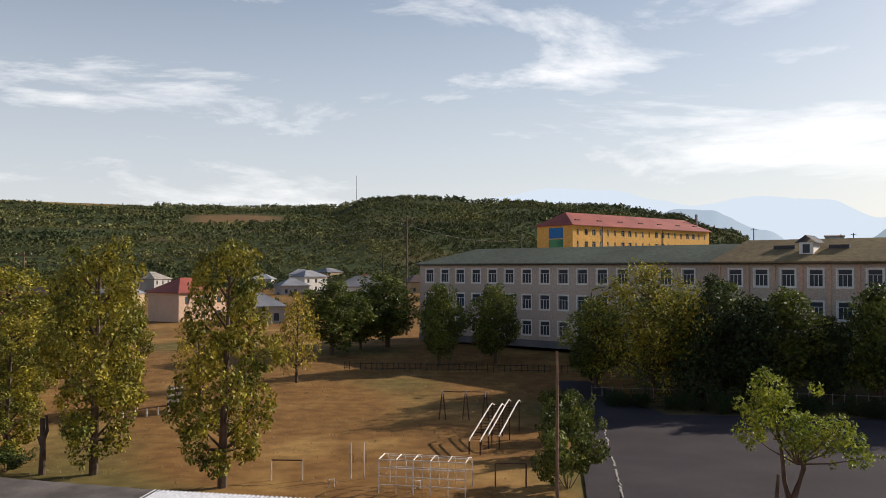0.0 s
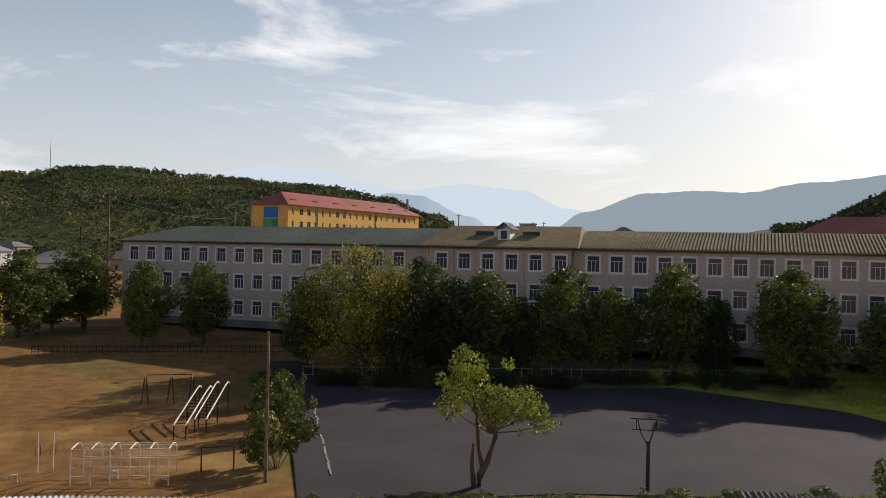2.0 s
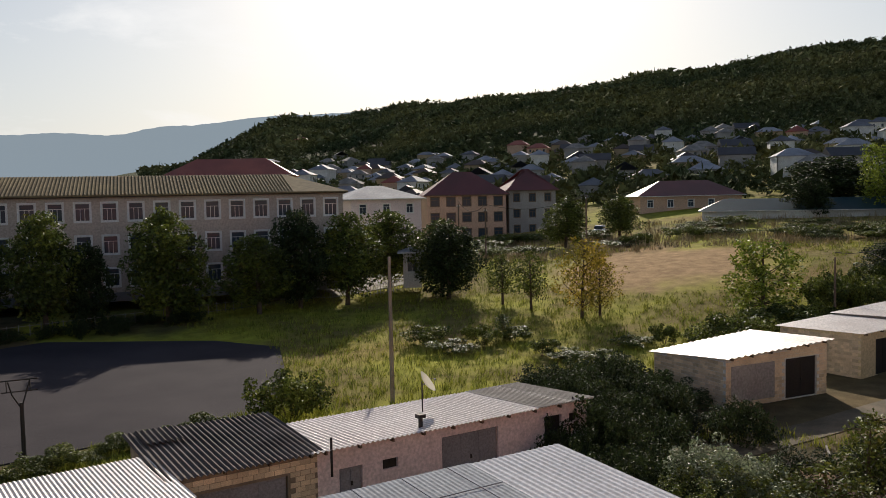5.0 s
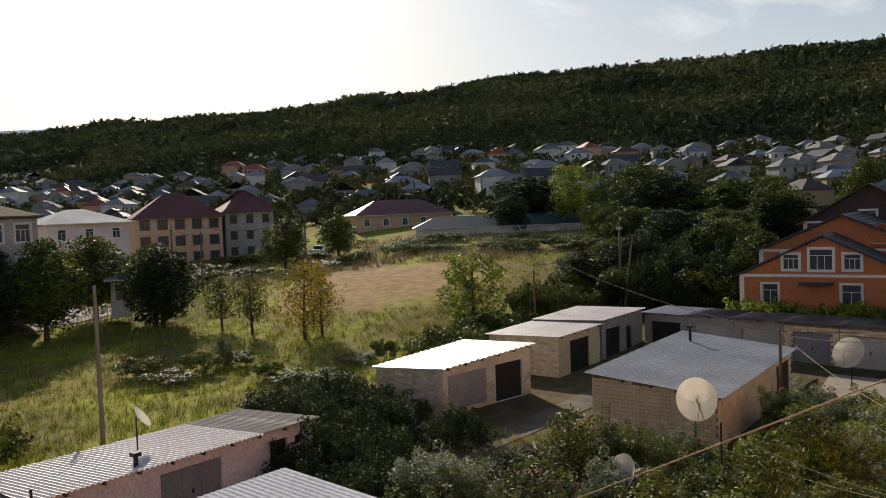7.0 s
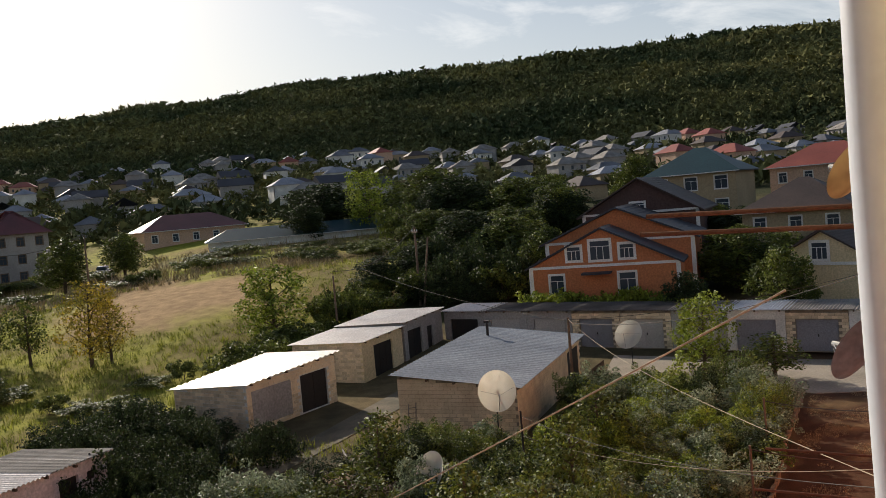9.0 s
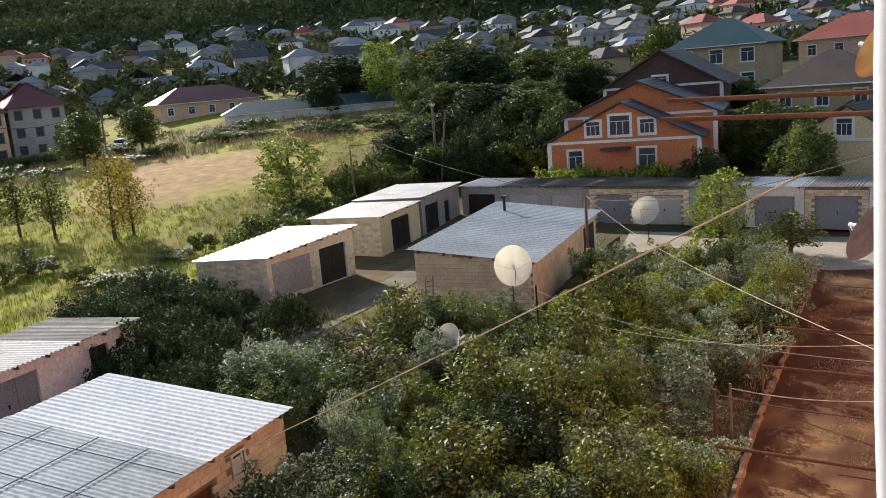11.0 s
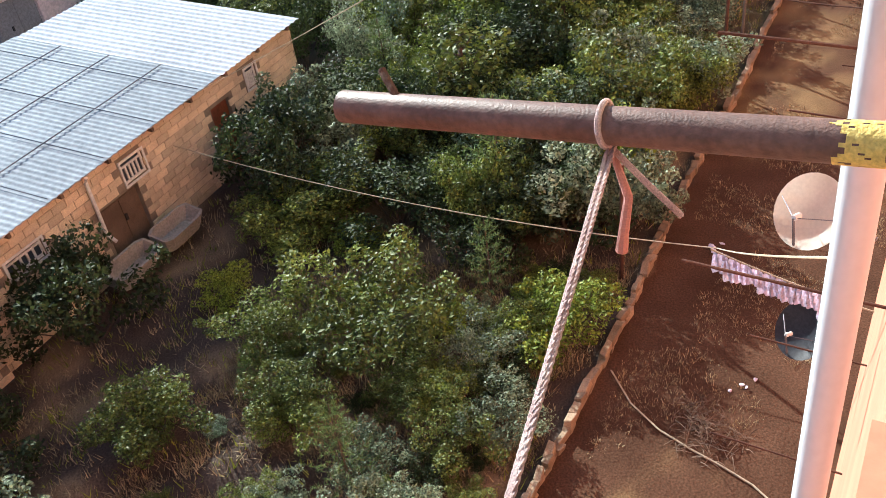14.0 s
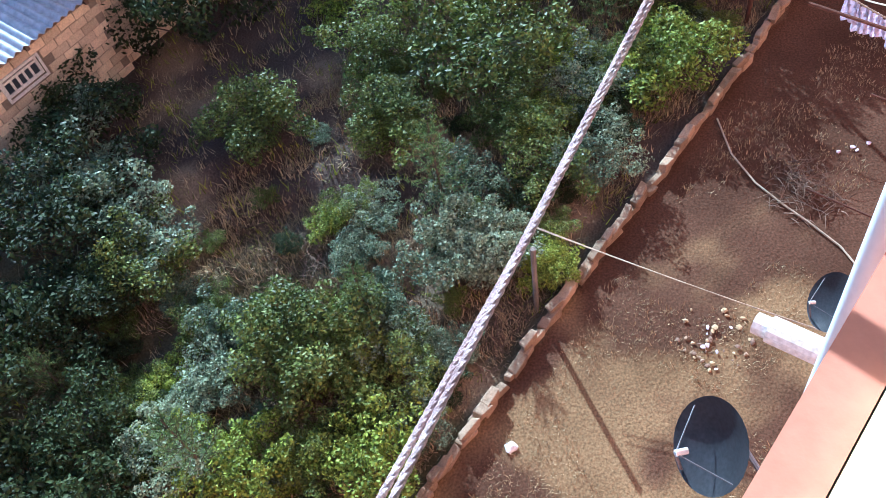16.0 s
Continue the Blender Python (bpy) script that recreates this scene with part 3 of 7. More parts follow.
LIB["bush"] = [bush_proto("shrub", 101 + i, 2.2, 2.4, "leaf_garden", 0.046, 5600, "green broad-leaved shrub in the overgrown garden") for i in range(3)]
LIB["bush_dark"] = [bush_proto("dark_shrub", 111 + i, 2.2, 2.4, "leaf_dark", 0.05, 5400, "dark glossy shrub in the overgrown garden") for i in range(2)]
LIB["bush_silver"] = [bush_proto("silvery_shrub", 121 + i, 2.0, 2.0, "leaf_silver", 0.042, 5200, "silvery green rose shrub in the overgrown garden") for i in range(2)]
LIB["bush_bright"] = [bush_proto("bright_shrub", 131 + i, 1.8, 2.0, "leaf_bright", 0.046, 4800, "bright yellow-green shrub in the overgrown garden") for i in range(2)]
LIB["bramble"] = [bush_proto("bramble_thicket", 141 + i, 1.7, 3.6, "leaf_dark", 0.07, 6000, "dark bramble thicket by the garages") for i in range(2)]
LIB["hedge_bush"] = [bush_proto("meadow_bush", 151 + i, 2.6, 3.4, "leaf", 0.1, 3800, "rounded bush at the edge of the meadow") for i in range(2)]
LIB["vine"] = [bush_proto("grape_vine", 171, 3.0, 3.0, "leaf_bright", 0.13, 1900, "yellowing grape vines behind the garage row", "vine")]
LIB["pine"] = [pine_proto("young_pine", 161, 1.9, 1.5, "young pale green pine in the garden")]
PROTOS = [p for l in LIB.values() for p in l]


# ---- large buildings ----
def holed(bm, length, height, thick, holes):
    """A wall along x, its outer face at y = 0, with openings (x0, x1, z0, z1) that go through."""
    xs = sorted({0.0, length, *[h[0] for h in holes], *[h[1] for h in holes]})
    zs = sorted({0.0, height, *[h[2] for h in holes], *[h[3] for h in holes]})

    def inside(cx, cz):
        return any(h[0] < cx < h[1] and h[2] < cz < h[3] for h in holes)

    def quad(*p):
        bm.faces.new([bm.verts.new(v) for v in p])

    for x0, x1 in zip(xs, xs[1:]):
        for z0, z1 in zip(zs, zs[1:]):
            if inside((x0 + x1) / 2, (z0 + z1) / 2):
                continue
            quad((x0, 0, z0), (x1, 0, z0), (x1, 0, z1), (x0, 0, z1))
            quad((x1, thick, z0), (x0, thick, z0), (x0, thick, z1), (x1, thick, z1))
    for x0, x1, z0, z1 in holes + [(length, 0.0, 0.0, height)]:
        quad((x0, 0, z0), (x0, thick, z0), (x0, thick, z1), (x0, 0, z1))
        quad((x1, thick, z0), (x1, 0, z0), (x1, 0, z1), (x1, thick, z1))
        quad((x0, 0, z0), (x1, 0, z0), (x1, thick, z0), (x0, thick, z0))
        quad((x0, thick, z1), (x1, thick, z1), (x1, 0, z1), (x0, 0, z1))
    return bm


MESH = {}


def mesh_of(key, make, m):
    if key not in MESH:
        me = bpy.data.meshes.new(key[0] if isinstance(key, tuple) else key)
        bm = make()
        bm.to_mesh(me)
        bm.free()
        me.materials.append(M[m])
        MESH[key] = me
    return MESH[key]


def window(parent, x, z, w, h, trim=0.12, frame_m="white_paint", bars=2, inset=0.12, y=0.0, flip=0.0, far=False):
    """A window that fills a wall's opening: surround and sashes, with a pane behind."""
    if far:
        fr = new("window", mesh_of(("window", w, h, inset), lambda: boxes((0.02, w - 0.02, inset, inset + 0.02, 0.02, h - 0.02)), "glass"))
        fr.parent = parent
        fr.matrix_basis = pose(x, y, z)
        return fr

    def plate(x0, x1, z0, z1, y0, y1, holes):
        bm = holed(bmesh.new(), x1 - x0, z1 - z0, y1 - y0, [(a - x0, b - x0, c - z0, d - z0) for a, b, c, d in holes])
        for v in bm.verts:
            v.co += Vector((x0, y0, z0))
        bmesh.ops.remove_doubles(bm, verts=bm.verts, dist=0.0005)
        return bm

    t, f, zt = trim, 0.06, h * 0.68
    edges = [f + (w - 2 * f) * k / (bars + 1) for k in range(bars + 2)]
    lights = [(edges[k] + (0.025 if k else 0), edges[k + 1] - (0.025 if k < bars else 0), f, zt) for k in range(bars + 1)] + [(f, w - f, zt + 0.05, h - f)]
    sash = mesh_of(("sash", w, h, frame_m, bars, inset), lambda: plate(0, w, 0, h, inset - 0.03, inset + 0.03, lights), frame_m)
    if t:
        fr = new("window", mesh_of(("window", w, h, t, frame_m), lambda: plate(-t, w + t, -t, h + t, -0.035, -0.003, [(0, w, 0, h)]), frame_m))
        sh = new("sash", sash)
        sh.parent = fr
    else:
        fr = new("window", sash)
    fr.parent = parent
    fr.matrix_basis = pose(x, y, z, 0, 0, flip)
    pn = new("pane", mesh_of(("pane", w, h, inset), lambda: boxes((0.02, w - 0.02, inset + 0.005, inset + 0.02, 0.02, h - 0.02)), "glass"))
    pn.parent = fr
    return fr


def hip_roof(bm, x0, x1, y0, y1, z, rise, hip0, hip1, over=0.4):
    """A ridge roof along x; hip0 and hip1: how far the ridge stops short of each end. It has a thickness."""
    for dz, flipped in ((0.0, False), (-0.16, True)):
        a = [(x0 - over, y0 - over, z + dz), (x1 + over, y0 - over, z + dz), (x1 + over, y1 + over, z + dz), (x0 - over, y1 + over, z + dz)]
        ym = (y0 + y1) / 2
        r0, r1 = (x0 - over + hip0, ym, z + rise + dz), (x1 + over - hip1, ym, z + rise + dz)
        for f in ((a[0], a[1], r1, r0), (a[2], a[3], r0, r1), (a[1], a[2], r1), (a[3], a[0], r0)):
            vs = [bm.verts.new(p) for p in f]
            bm.faces.new(vs[::-1] if flipped else vs)
    a = [(x0 - over, y0 - over), (x1 + over, y0 - over), (x1 + over, y1 + over), (x0 - over, y1 + over)]
    for (p, q) in zip(a, a[1:] + a[:1]):
        bm.faces.new([bm.verts.new(v) for v in ((*p, z - 0.16), (*q, z - 0.16), (*q, z), (*p, z))])
    return bm


def school():
    a, b = (-10.1, 119.6), (71.0, 60.0)
    L, H, Z = 100.6, 10.6, 2.35
    root = thing("school_building", along(a, b, Z), "long three-storey beige school with white-framed windows", "school")
    cols = [1.84 + 2.7 * i for i in range(15)] + [45.2 + 2.72 * i for i in range(6)] + [62.2 + 2.47 * i for i in range(16)]
    rows = (1.55, 4.8, 8.05)
    w, h = 1.35, 1.75
    holes = [(c - w / 2, c + w / 2, z, z + h) for c in cols if not 43.6 < c < 60 for z in rows]
    part("wall", holed(bmesh.new(), L, H, 0.4, holes), "plaster_beige", root)
    mid = [(c - w / 2 - 43.5, c + w / 2 - 43.5, z, z + h) for c in cols if 43.6 < c < 60 for z in rows]
    bay = part("wall", holed(bmesh.new(), 16.5, H, 0.4, mid), "plaster_beige", root, "projecting middle bay in beige plaster")
    bay.matrix_basis = pose(43.5, -0.7, 0)
    bm = bmesh.new()
    for x in (43.5, 46.55, 49.3, 52.0, 54.7, 57.4, 59.9):
        box(bm, x - 0.12, x + 0.12, -0.86, -0.703, 0, H - 0.3)
    part("pilasters", bm, "plaster_peach", root)
    part("wall", boxes((0.003, 0.4, 0.403, 14, 0, H), (L - 0.4, L - 0.003, 0.403, 14, 0, H), (0, L, 13.6, 14, 0, H)), "plaster_beige", root, "gable and rear walls")
    part("plinth", boxes((-0.06, 43.4, -0.08, -0.005, 0, 0.9), (60.1, L + 0.06, -0.08, -0.005, 0, 0.9), (43.4, 60.1, -0.78, -0.705, 0, 0.9)), "metal_grey", root)
    part("cornice", boxes((-0.3, 43.4, -0.35, -0.004, H - 0.25, H), (60.1, L + 0.3, -0.35, -0.004, H - 0.25, H), (43.4, 60.1, -1.1, -0.704, H - 0.25, H)), "roof_brown", root)
    # solid dark box, its colour stands for the shade indoors
    part("interior", boxes((0.5, L - 0.5, 1.6, 13.5, 0.1, H - 0.1)), "unlit_fill", root)
    for c in cols:
        y = -0.7 if 43.6 < c < 60 else 0.0
        for z in rows:
            window(root, c - w / 2, z, w, h, 0.16, y=y, bars=2)
    bm = hip_roof(bmesh.new(), 0, 42.5, 0, 14, H, 2.15, 5.5, 0.0, 0.5)
    part("roof", bm, "school_roof_green", root, "dull dark green sheet roof")
    bm = hip_roof(bmesh.new(), 43.1, 60.3, -0.7, 14, H + 0.02, 2.5, 1.2, 1.2, 0.5)
    part("roof", bm, "school_roof", root)
    bm = hip_roof(bmesh.new(), 60.6, L, 0, 14, H, 2.05, 0.0, 5.5, 0.5)
    wing = part("roof", bm, "school_roof", root)
    # rolls of the tile-shaped sheets
    roll = mesh_of("roof_ridge_roll", lambda: tube(bmesh.new(), [(0, -0.45, 0.0), (0, 6.9, 2.0)], 0.05, 5), "school_roof")
    for i in range(100):
        o = new("roof_batten", roll)
        o.parent = wing
        o.matrix_basis = pose(61.0 + 0.345 * i, 0, H + 0.06) @ Matrix.Diagonal((1, 1, 1.0, 1))
    bm = bmesh.new()
    box(bm, 51.2, 52.6, 1.2, 3.4, H + 0.4, H + 2.0)
    dorm = part("dormer", bm, "white_paint", root)
    bm = bmesh.new()
    for s in (-1, 1):
        vs = [bm.verts.new(v) for v in ((51.9, 0.9, H + 2.75), (51.9, 4.2, H + 2.75), (51.9 + s * 1.1, 4.2, H + 1.95), (51.9 + s * 1.1, 0.9, H + 1.95))]
        bm.faces.new(vs if s < 0 else vs[::-1])
    bmesh.ops.solidify(bm, geom=bm.faces[:], thickness=0.08)
    part("dormer_roof", bm, "roof_tin", dorm)
    part("dormer_window", boxes((51.55, 52.25, 1.15, 1.19, H + 0.9, H + 1.8)), "glass", dorm)
    for x0, x1, yy in ((48.0, 50.2, 3.0), (53.6, 55.6, 3.0)):
        zc = H + 2.5 * (yy + 1.2) / 7.85
        part("roof_hatch", boxes((x0, x1, yy, yy + 0.5, zc - 0.1, zc + 0.42)), "roof_slate", root)
    # entrance canopy near the middle of the long left wing
    part("porch_roof", boxes((30.0, 33.0, -2.4, -0.05, 3.1, 3.35)), "roof_slate", root)
    part("porch_post", boxes((30.1, 30.25, -2.3, -2.15, 0, 3.1)), "metal_grey", root)
    part("porch_post", boxes((32.75, 32.9, -2.3, -2.15, 0, 3.1)), "metal_grey", root)


school()


def yellow_block():
    a, b = polar(5.4, 205), polar(14.1, 252)
    L = (b - a).length
    root = thing("apartment_building", along(a, b, 4), "ochre-yellow apartment block with a red hipped roof", "apartment block")
    H, cols = 19.0, int(L // 2.9)
    holes = []
    for r in range(5):
        for c in range(cols):
            wd = 1.3 if c % 5 in (1, 2) else 0.7
            holes.append((1.5 + c * 2.85, 1.5 + c * 2.85 + wd, 4.6 + r * 3.0, 6.1 + r * 3.0))
    part("wall", holed(bmesh.new(), L, H, 0.4, holes), "plaster_yellow", root)
    for x0, x1, z0, z1 in holes:
        if z0 > 9:
            window(root, x0, z0, x1 - x0, z1 - z0, 0.0, bars=1)
    part("wall", boxes((0.003, 0.4, 0.403, 11.5, 0, H), (L - 0.4, L - 0.003, 0.403, 11.5, 0, H), (0, L, 11.1, 11.5, 0, H)), "plaster_yellow", root, "ochre gable and rear walls")
    # filler box, the rooms' darkness painted on
    part("interior", boxes((0.6, L - 0.6, 1.2, 11, 0.1, H - 0.2)), "unlit_fill", root)
    roof = part("roof", hip_roof(bmesh.new(), 0, L, 0, 11.5, H, 3.4, 4.5, 4.5, 0.6), "roof_red", root)
    for i in range(7):
        x = 3 + i * (L - 8) / 6
        part("roof_vent", boxes((x, x + 1.6, 1.6, 2.2, H + 0.9, H + 1.5)), "roof_maroon", roof)
    # mural on the gable, in plain fields of colour
    part("mural", boxes((-0.03, -0.004, 3.0, 7.6, 15.8, 18.4)), mat("mural_blue", (0.04, 0.2, 0.5), (0.03, 0.15, 0.4), 1), root, "faded blue and green wall painting")
    part("mural_field", boxes((-0.028, -0.004, 3.0, 7.6, 11.0, 15.6)), mat("mural_green", (0.03, 0.16, 0.1), (0.1, 0.3, 0.15), 0.8), root)
    part("drainpipe", boxes((11, 11.15, -0.14, -0.02, 0, H)), "metal_grey", root)
    part("drainpipe", boxes((L * 0.62, L * 0.62 + 0.15, -0.14, -0.02, 0, H)), "metal_grey", root)
    part("chimney", boxes((L - 1.5, L - 1.0, 3, 3.5, H, H + 5)), "metal_grey", roof)


yellow_block()


def house_proto(name, w, d, h, rise, wall, roof, label, hip=True, storeys=1):
    root = thing(name, pose(0, 0, 0), label, "house")
    n = max(2, int(w // 3.2))
    holes = [(w * (i + 0.5) / n - 0.5, w * (i + 0.5) / n + 0.5, 0.9 + s * 2.9, 2.3 + s * 2.9) for s in range(storeys) for i in range(n)]
    part("wall", holed(bmesh.new(), w, h, 0.3, holes), wall, root)
    part("wall", boxes((0.003, 0.3, 0.303, d, -2, h), (w - 0.3, w - 0.003, 0.303, d, -2, h), (0, w, d - 0.3, d, -2, h), (0, w, 0.003, 0.3, -2, -0.002)), wall, root, "side and rear walls")
    for x0, x1, z0, z1 in holes:
        window(root, x0, z0, 1.0, 1.4, 0.08, bars=1, inset=0.1, far=True)
    part("roof", hip_roof(bmesh.new(), 0, w, 0, d, h, rise, d * 0.5 if hip else 0.0, d * 0.5 if hip else 0.0, 0.5), roof, root)
    if not hip:
        bm = bmesh.new()
        for x in (0.0, w):
            bm.faces.new([bm.verts.new(v) for v in ((x, 0, h - 0.16), (x, d, h - 0.16), (x, d / 2, h + rise * d / (d + 1) - 0.2))])
        part("gable", bm, wall, root)
    return root


TOWN = [
    house_proto("tin_roof_house", 10, 9, 3.6, 2.4, "plaster_grey", "roof_tin", "grey village house with a bright tin hip roof"),
    house_proto("tin_roof_house", 12, 8.5, 3.8, 2.2, "plaster_tan", "roof_tin", "tan village house with a grey tin hip roof"),
    house_proto("grey_roof_house", 11, 9, 5.8, 2.6, "plaster_grey", "asbestos", "two-storey grey village house with a slate-sheet roof", storeys=2),
    house_proto("slate_roof_house", 12, 9, 4.0, 2.8, "plaster_grey", "roof_slate", "grey village house with a dark slate roof", hip=False),
    house_proto("white_house", 11, 9, 6.2, 2.4, "plaster_white", "roof_tin", "white two-storey village house with a tin roof", storeys=2),
    house_proto("red_roof_house", 12, 9, 6.0, 2.8, "plaster_peach", "roof_red", "peach two-storey village house with a red roof", storeys=2),
    house_proto("dark_roof_house", 11, 9, 4.2, 2.6, "plaster_tan", "roof_brown", "tan village house with a dark brown roof"),
]


def town():
    r2 = random.Random(5)
    for r0 in range(186, 500, 18):
        az = 33.0 + r2.uniform(0, 4)
        while az < 116:
            r = r0 + r2.uniform(-7, 7)
            ok = r < interp(az, FOOT_R) * 0.93 and not (az < 50 and r < 260) and not (az < 66 and r < 185) and not (66 < az < 96 and r < 200) and not (az > 96 and r < 150)
            p = polar(az, r)
            if ok and r2.random() < 0.9:
                k = r2.choices(range(7), (5, 3, 3, 3, 2, 1, 2))[0]
                t = r2.choice((20, 20, 110, 200, 290)) + r2.uniform(-12, 12)
                copy_thing(TOWN[k], pose(p.x, p.y, ground_z(p.x, p.y) - 0.3, 0, 0, t)).scale = (0.78, 0.78, 0.8)
            az += math.degrees(r2.uniform(15, 24) / r)
    for az in range(18, 52, 2):
        for r0 in (330, 420, 520, 640, 780):
            p = polar(az + r2.uniform(-0.8, 0.8), r0 + r2.uniform(-40, 40))
            if r2.random() < 0.75:
                copy_thing(r2.choice(TOWN), pose(p.x, p.y, ground_z(p.x, p.y) - 0.3, 0, 0, r2.uniform(0, 360)))
    for az, r, k, t in ((-20.5, 170, 5, 60), (-17.3, 160, 0, 20), (-10.3, 190, 4, 10), (-8.6, 210, 3, 40), (-7.2, 205, 5, 100), (-26, 240, 1, 0), (-14, 300, 0, 30), (-12.5, 330, 4, 50), (-22, 320, 2, 80),
                        (-30, 210, 6, 10), (-16, 420, 0, 0), (-11, 440, 1, 60), (-13.5, 390, 4, 15), (-5.5, 300, 6, 30)):
        p = polar(az, r)
        copy_thing(TOWN[k], pose(p.x, p.y, ground_z(p.x, p.y) - 0.3, 0, 0, t))


town()


# ---- garages ----
WALLS = []      # stone walls that get their blocks at the end: parent, pose on it, length, top height function, openings, loose or joined


def ripple(L, D, zf, over, pitch, amp, ribs_along_y=True, thick=0.012, y0=0.0):
    """A corrugated sheet over a plan L by D; zf(x, y) its height."""
    bm = bmesh.new()
    X0, X1, Y0, Y1 = -over, L + over, y0 - over, D + over
    long, short = ((X0, X1), (Y0, Y1)) if ribs_along_y else ((Y0, Y1), (X0, X1))
    n = int((long[1] - long[0]) / pitch * 6)
    m = 4
    rng = random.Random(int(L * 100))
    rows = []
    for side in (0, 1):
        grid = []
        for i in range(n + 1):
            u = long[0] + (long[1] - long[0]) * i / n
            w = amp * math.sin(2 * math.pi * u / pitch)
            col = []
            for j in range(m + 1):
                v = short[0] + (short[1] - short[0]) * j / m
                x, y = (u, v) if ribs_along_y else (v, u)
                col.append(bm.verts.new((x, y, zf(x, y) + w - side * thick)))
            grid.append(col)
        rows.append(grid)
    for side, grid in enumerate(rows):
        for i in range(n):
            for j in range(m):
                q = (grid[i][j], grid[i + 1][j], grid[i + 1][j + 1], grid[i][j + 1])
                bm.faces.new(q if (side == 0) == ribs_along_y else q[::-1])
    a, b = rows
    for i in range(n):
        for j in (0, m):
            bm.faces.new((a[i][j], a[i + 1][j], b[i + 1][j], b[i][j]))
    for i in (0, n):
        for j in range(m):
            bm.faces.new((a[i][j], a[i][j + 1], b[i][j + 1], b[i][j]))
    bmesh.ops.recalc_face_normals(bm, faces=bm.faces)
    return bm


def garage(name, a, b, D, zs, wall, roof, label, openings=(), over=0.25, pitch=0.2, amp=0.032, ribs_y=True, stone=(), side=None, z=0.0, roof_label=""):
    """A flat-roofed garage; its front runs from a to b. zs: roof height at front a, front b, back a, back b. openings: (x0, x1, z0, z1, fill)."""
    L = math.hypot(b[0] - a[0], b[1] - a[1])
    root = thing(name, along(a, b, z), label, "garage")

    def zf(x, y):
        u, v = x / L, y / D
        return (zs[0] * (1 - u) + zs[1] * u) * (1 - v) + (zs[2] * (1 - u) + zs[3] * u) * v

    H = max(zs) + 1.0
    front = holed(bmesh.new(), L, H, 0.25, [o[:4] for o in openings])
    for v in front.verts:
        if v.co.z > H - 1e-4:
            v.co.z = zf(v.co.x, v.co.y) - 0.03
    part("front_wall", front, wall, root)
    for nm, x0, x1, y0, y1 in (("side_wall", 0.0, 0.25, 0.253, D), ("side_wall", L - 0.25, L, 0.253, D), ("rear_wall", 0.253, L - 0.253, D - 0.25, D)):
        bm = boxes((x0, x1, y0, y1, 0, H))
        for v in bm.verts:
            if v.co.z > 1:
                v.co.z = zf(v.co.x, v.co.y) - 0.03
        part(nm, bm, side or wall, root)
    rf = part("roof", ripple(L, D, zf, over, pitch, amp, ribs_y), roof, root, roof_label, smooth=True)
    bm = bmesh.new()
    k = max(3, int(L / 1.3))
    for i in range(k):
        x = 0.3 + (L - 0.6) * i / (k - 1)
        box(bm, x - 0.04, x + 0.04, -over + 0.03, -0.004, zf(x, 0) - 0.16, zf(x, 0) - 0.05)
    tagged(part("rafter_ends", bm, "wood", root), kind="stuff")
    for x0, x1, z0, z1, fill in openings:
        if fill == "window":
            window(root, x0, z0, x1 - x0, z1 - z0, 0.05, bars=4, inset=0.08)
        else:
            bm = boxes((x0 + 0.02, x1 - 0.02, 0.12, 0.17, z0, z1 - 0.02))
            n = max(2, int((x1 - x0) / 0.9))
            for i in range(n):
                u0, u1 = x0 + 0.06 + (x1 - x0 - 0.12) * i / n + 0.03, x0 + 0.06 + (x1 - x0 - 0.12) * (i + 1) / n - 0.03
                box(bm, u0, u1, 0.1, 0.119, z0 + 0.08, z1 - 0.1)
            door = part("garage_door" if x1 - x0 > 1.5 else "door", bm, fill, root)
            part("latch", boxes(((x0 + x1) / 2 + 0.03, (x0 + x1) / 2 + 0.1, 0.06, 0.099, z0 + 0.95, z0 + 1.12)), "iron_dark", door)
    for kind in stone:
        if kind == "front":
            WALLS.append((root, pose(0, 0, 0), L, lambda x: zf(x, 0) - 0.06, [o[:4] for o in openings]))
        elif kind == "left":
            WALLS.append((root, pose(0, D, 0, 0, 0, -90), D, lambda x: zf(0, D - x) - 0.06, []))
        else:
            WALLS.append((root, pose(L, 0, 0, 0, 0, 90), D, lambda x: zf(L, x) - 0.06, []))
    return root, zf, L


def roof_patch(root, zf, x0, x1, y0, y1, m, label, pitch=0.2, amp=0.025, lift=0.035):
    """Sheets of another stuff laid over a part of a roof."""
    bm = ripple(x1 - x0, y1 - y0, lambda x, y: zf(x + x0, y + y0) + lift, 0.0, pitch, amp)
    ob = part("roof_sheet", bm, m, root, label, smooth=True)
    ob.matrix_basis = pose(x0, y0, 0)
    return ob


def flue(root, x, y, z, h=0.7):
    bm = bmesh.new()
    tube(bm, [(x, y, z - 0.3), (x, y, z + h)], 0.09, 10)
    box(bm, x - 0.16, x + 0.16, y - 0.16, y + 0.16, z + h + 0.04, z + h + 0.2)
    box(bm, x - 0.02, x + 0.02, y - 0.02, y + 0.02, z + h - 0.02, z + h + 0.05)
    part("flue", bm, "iron_dark", root)


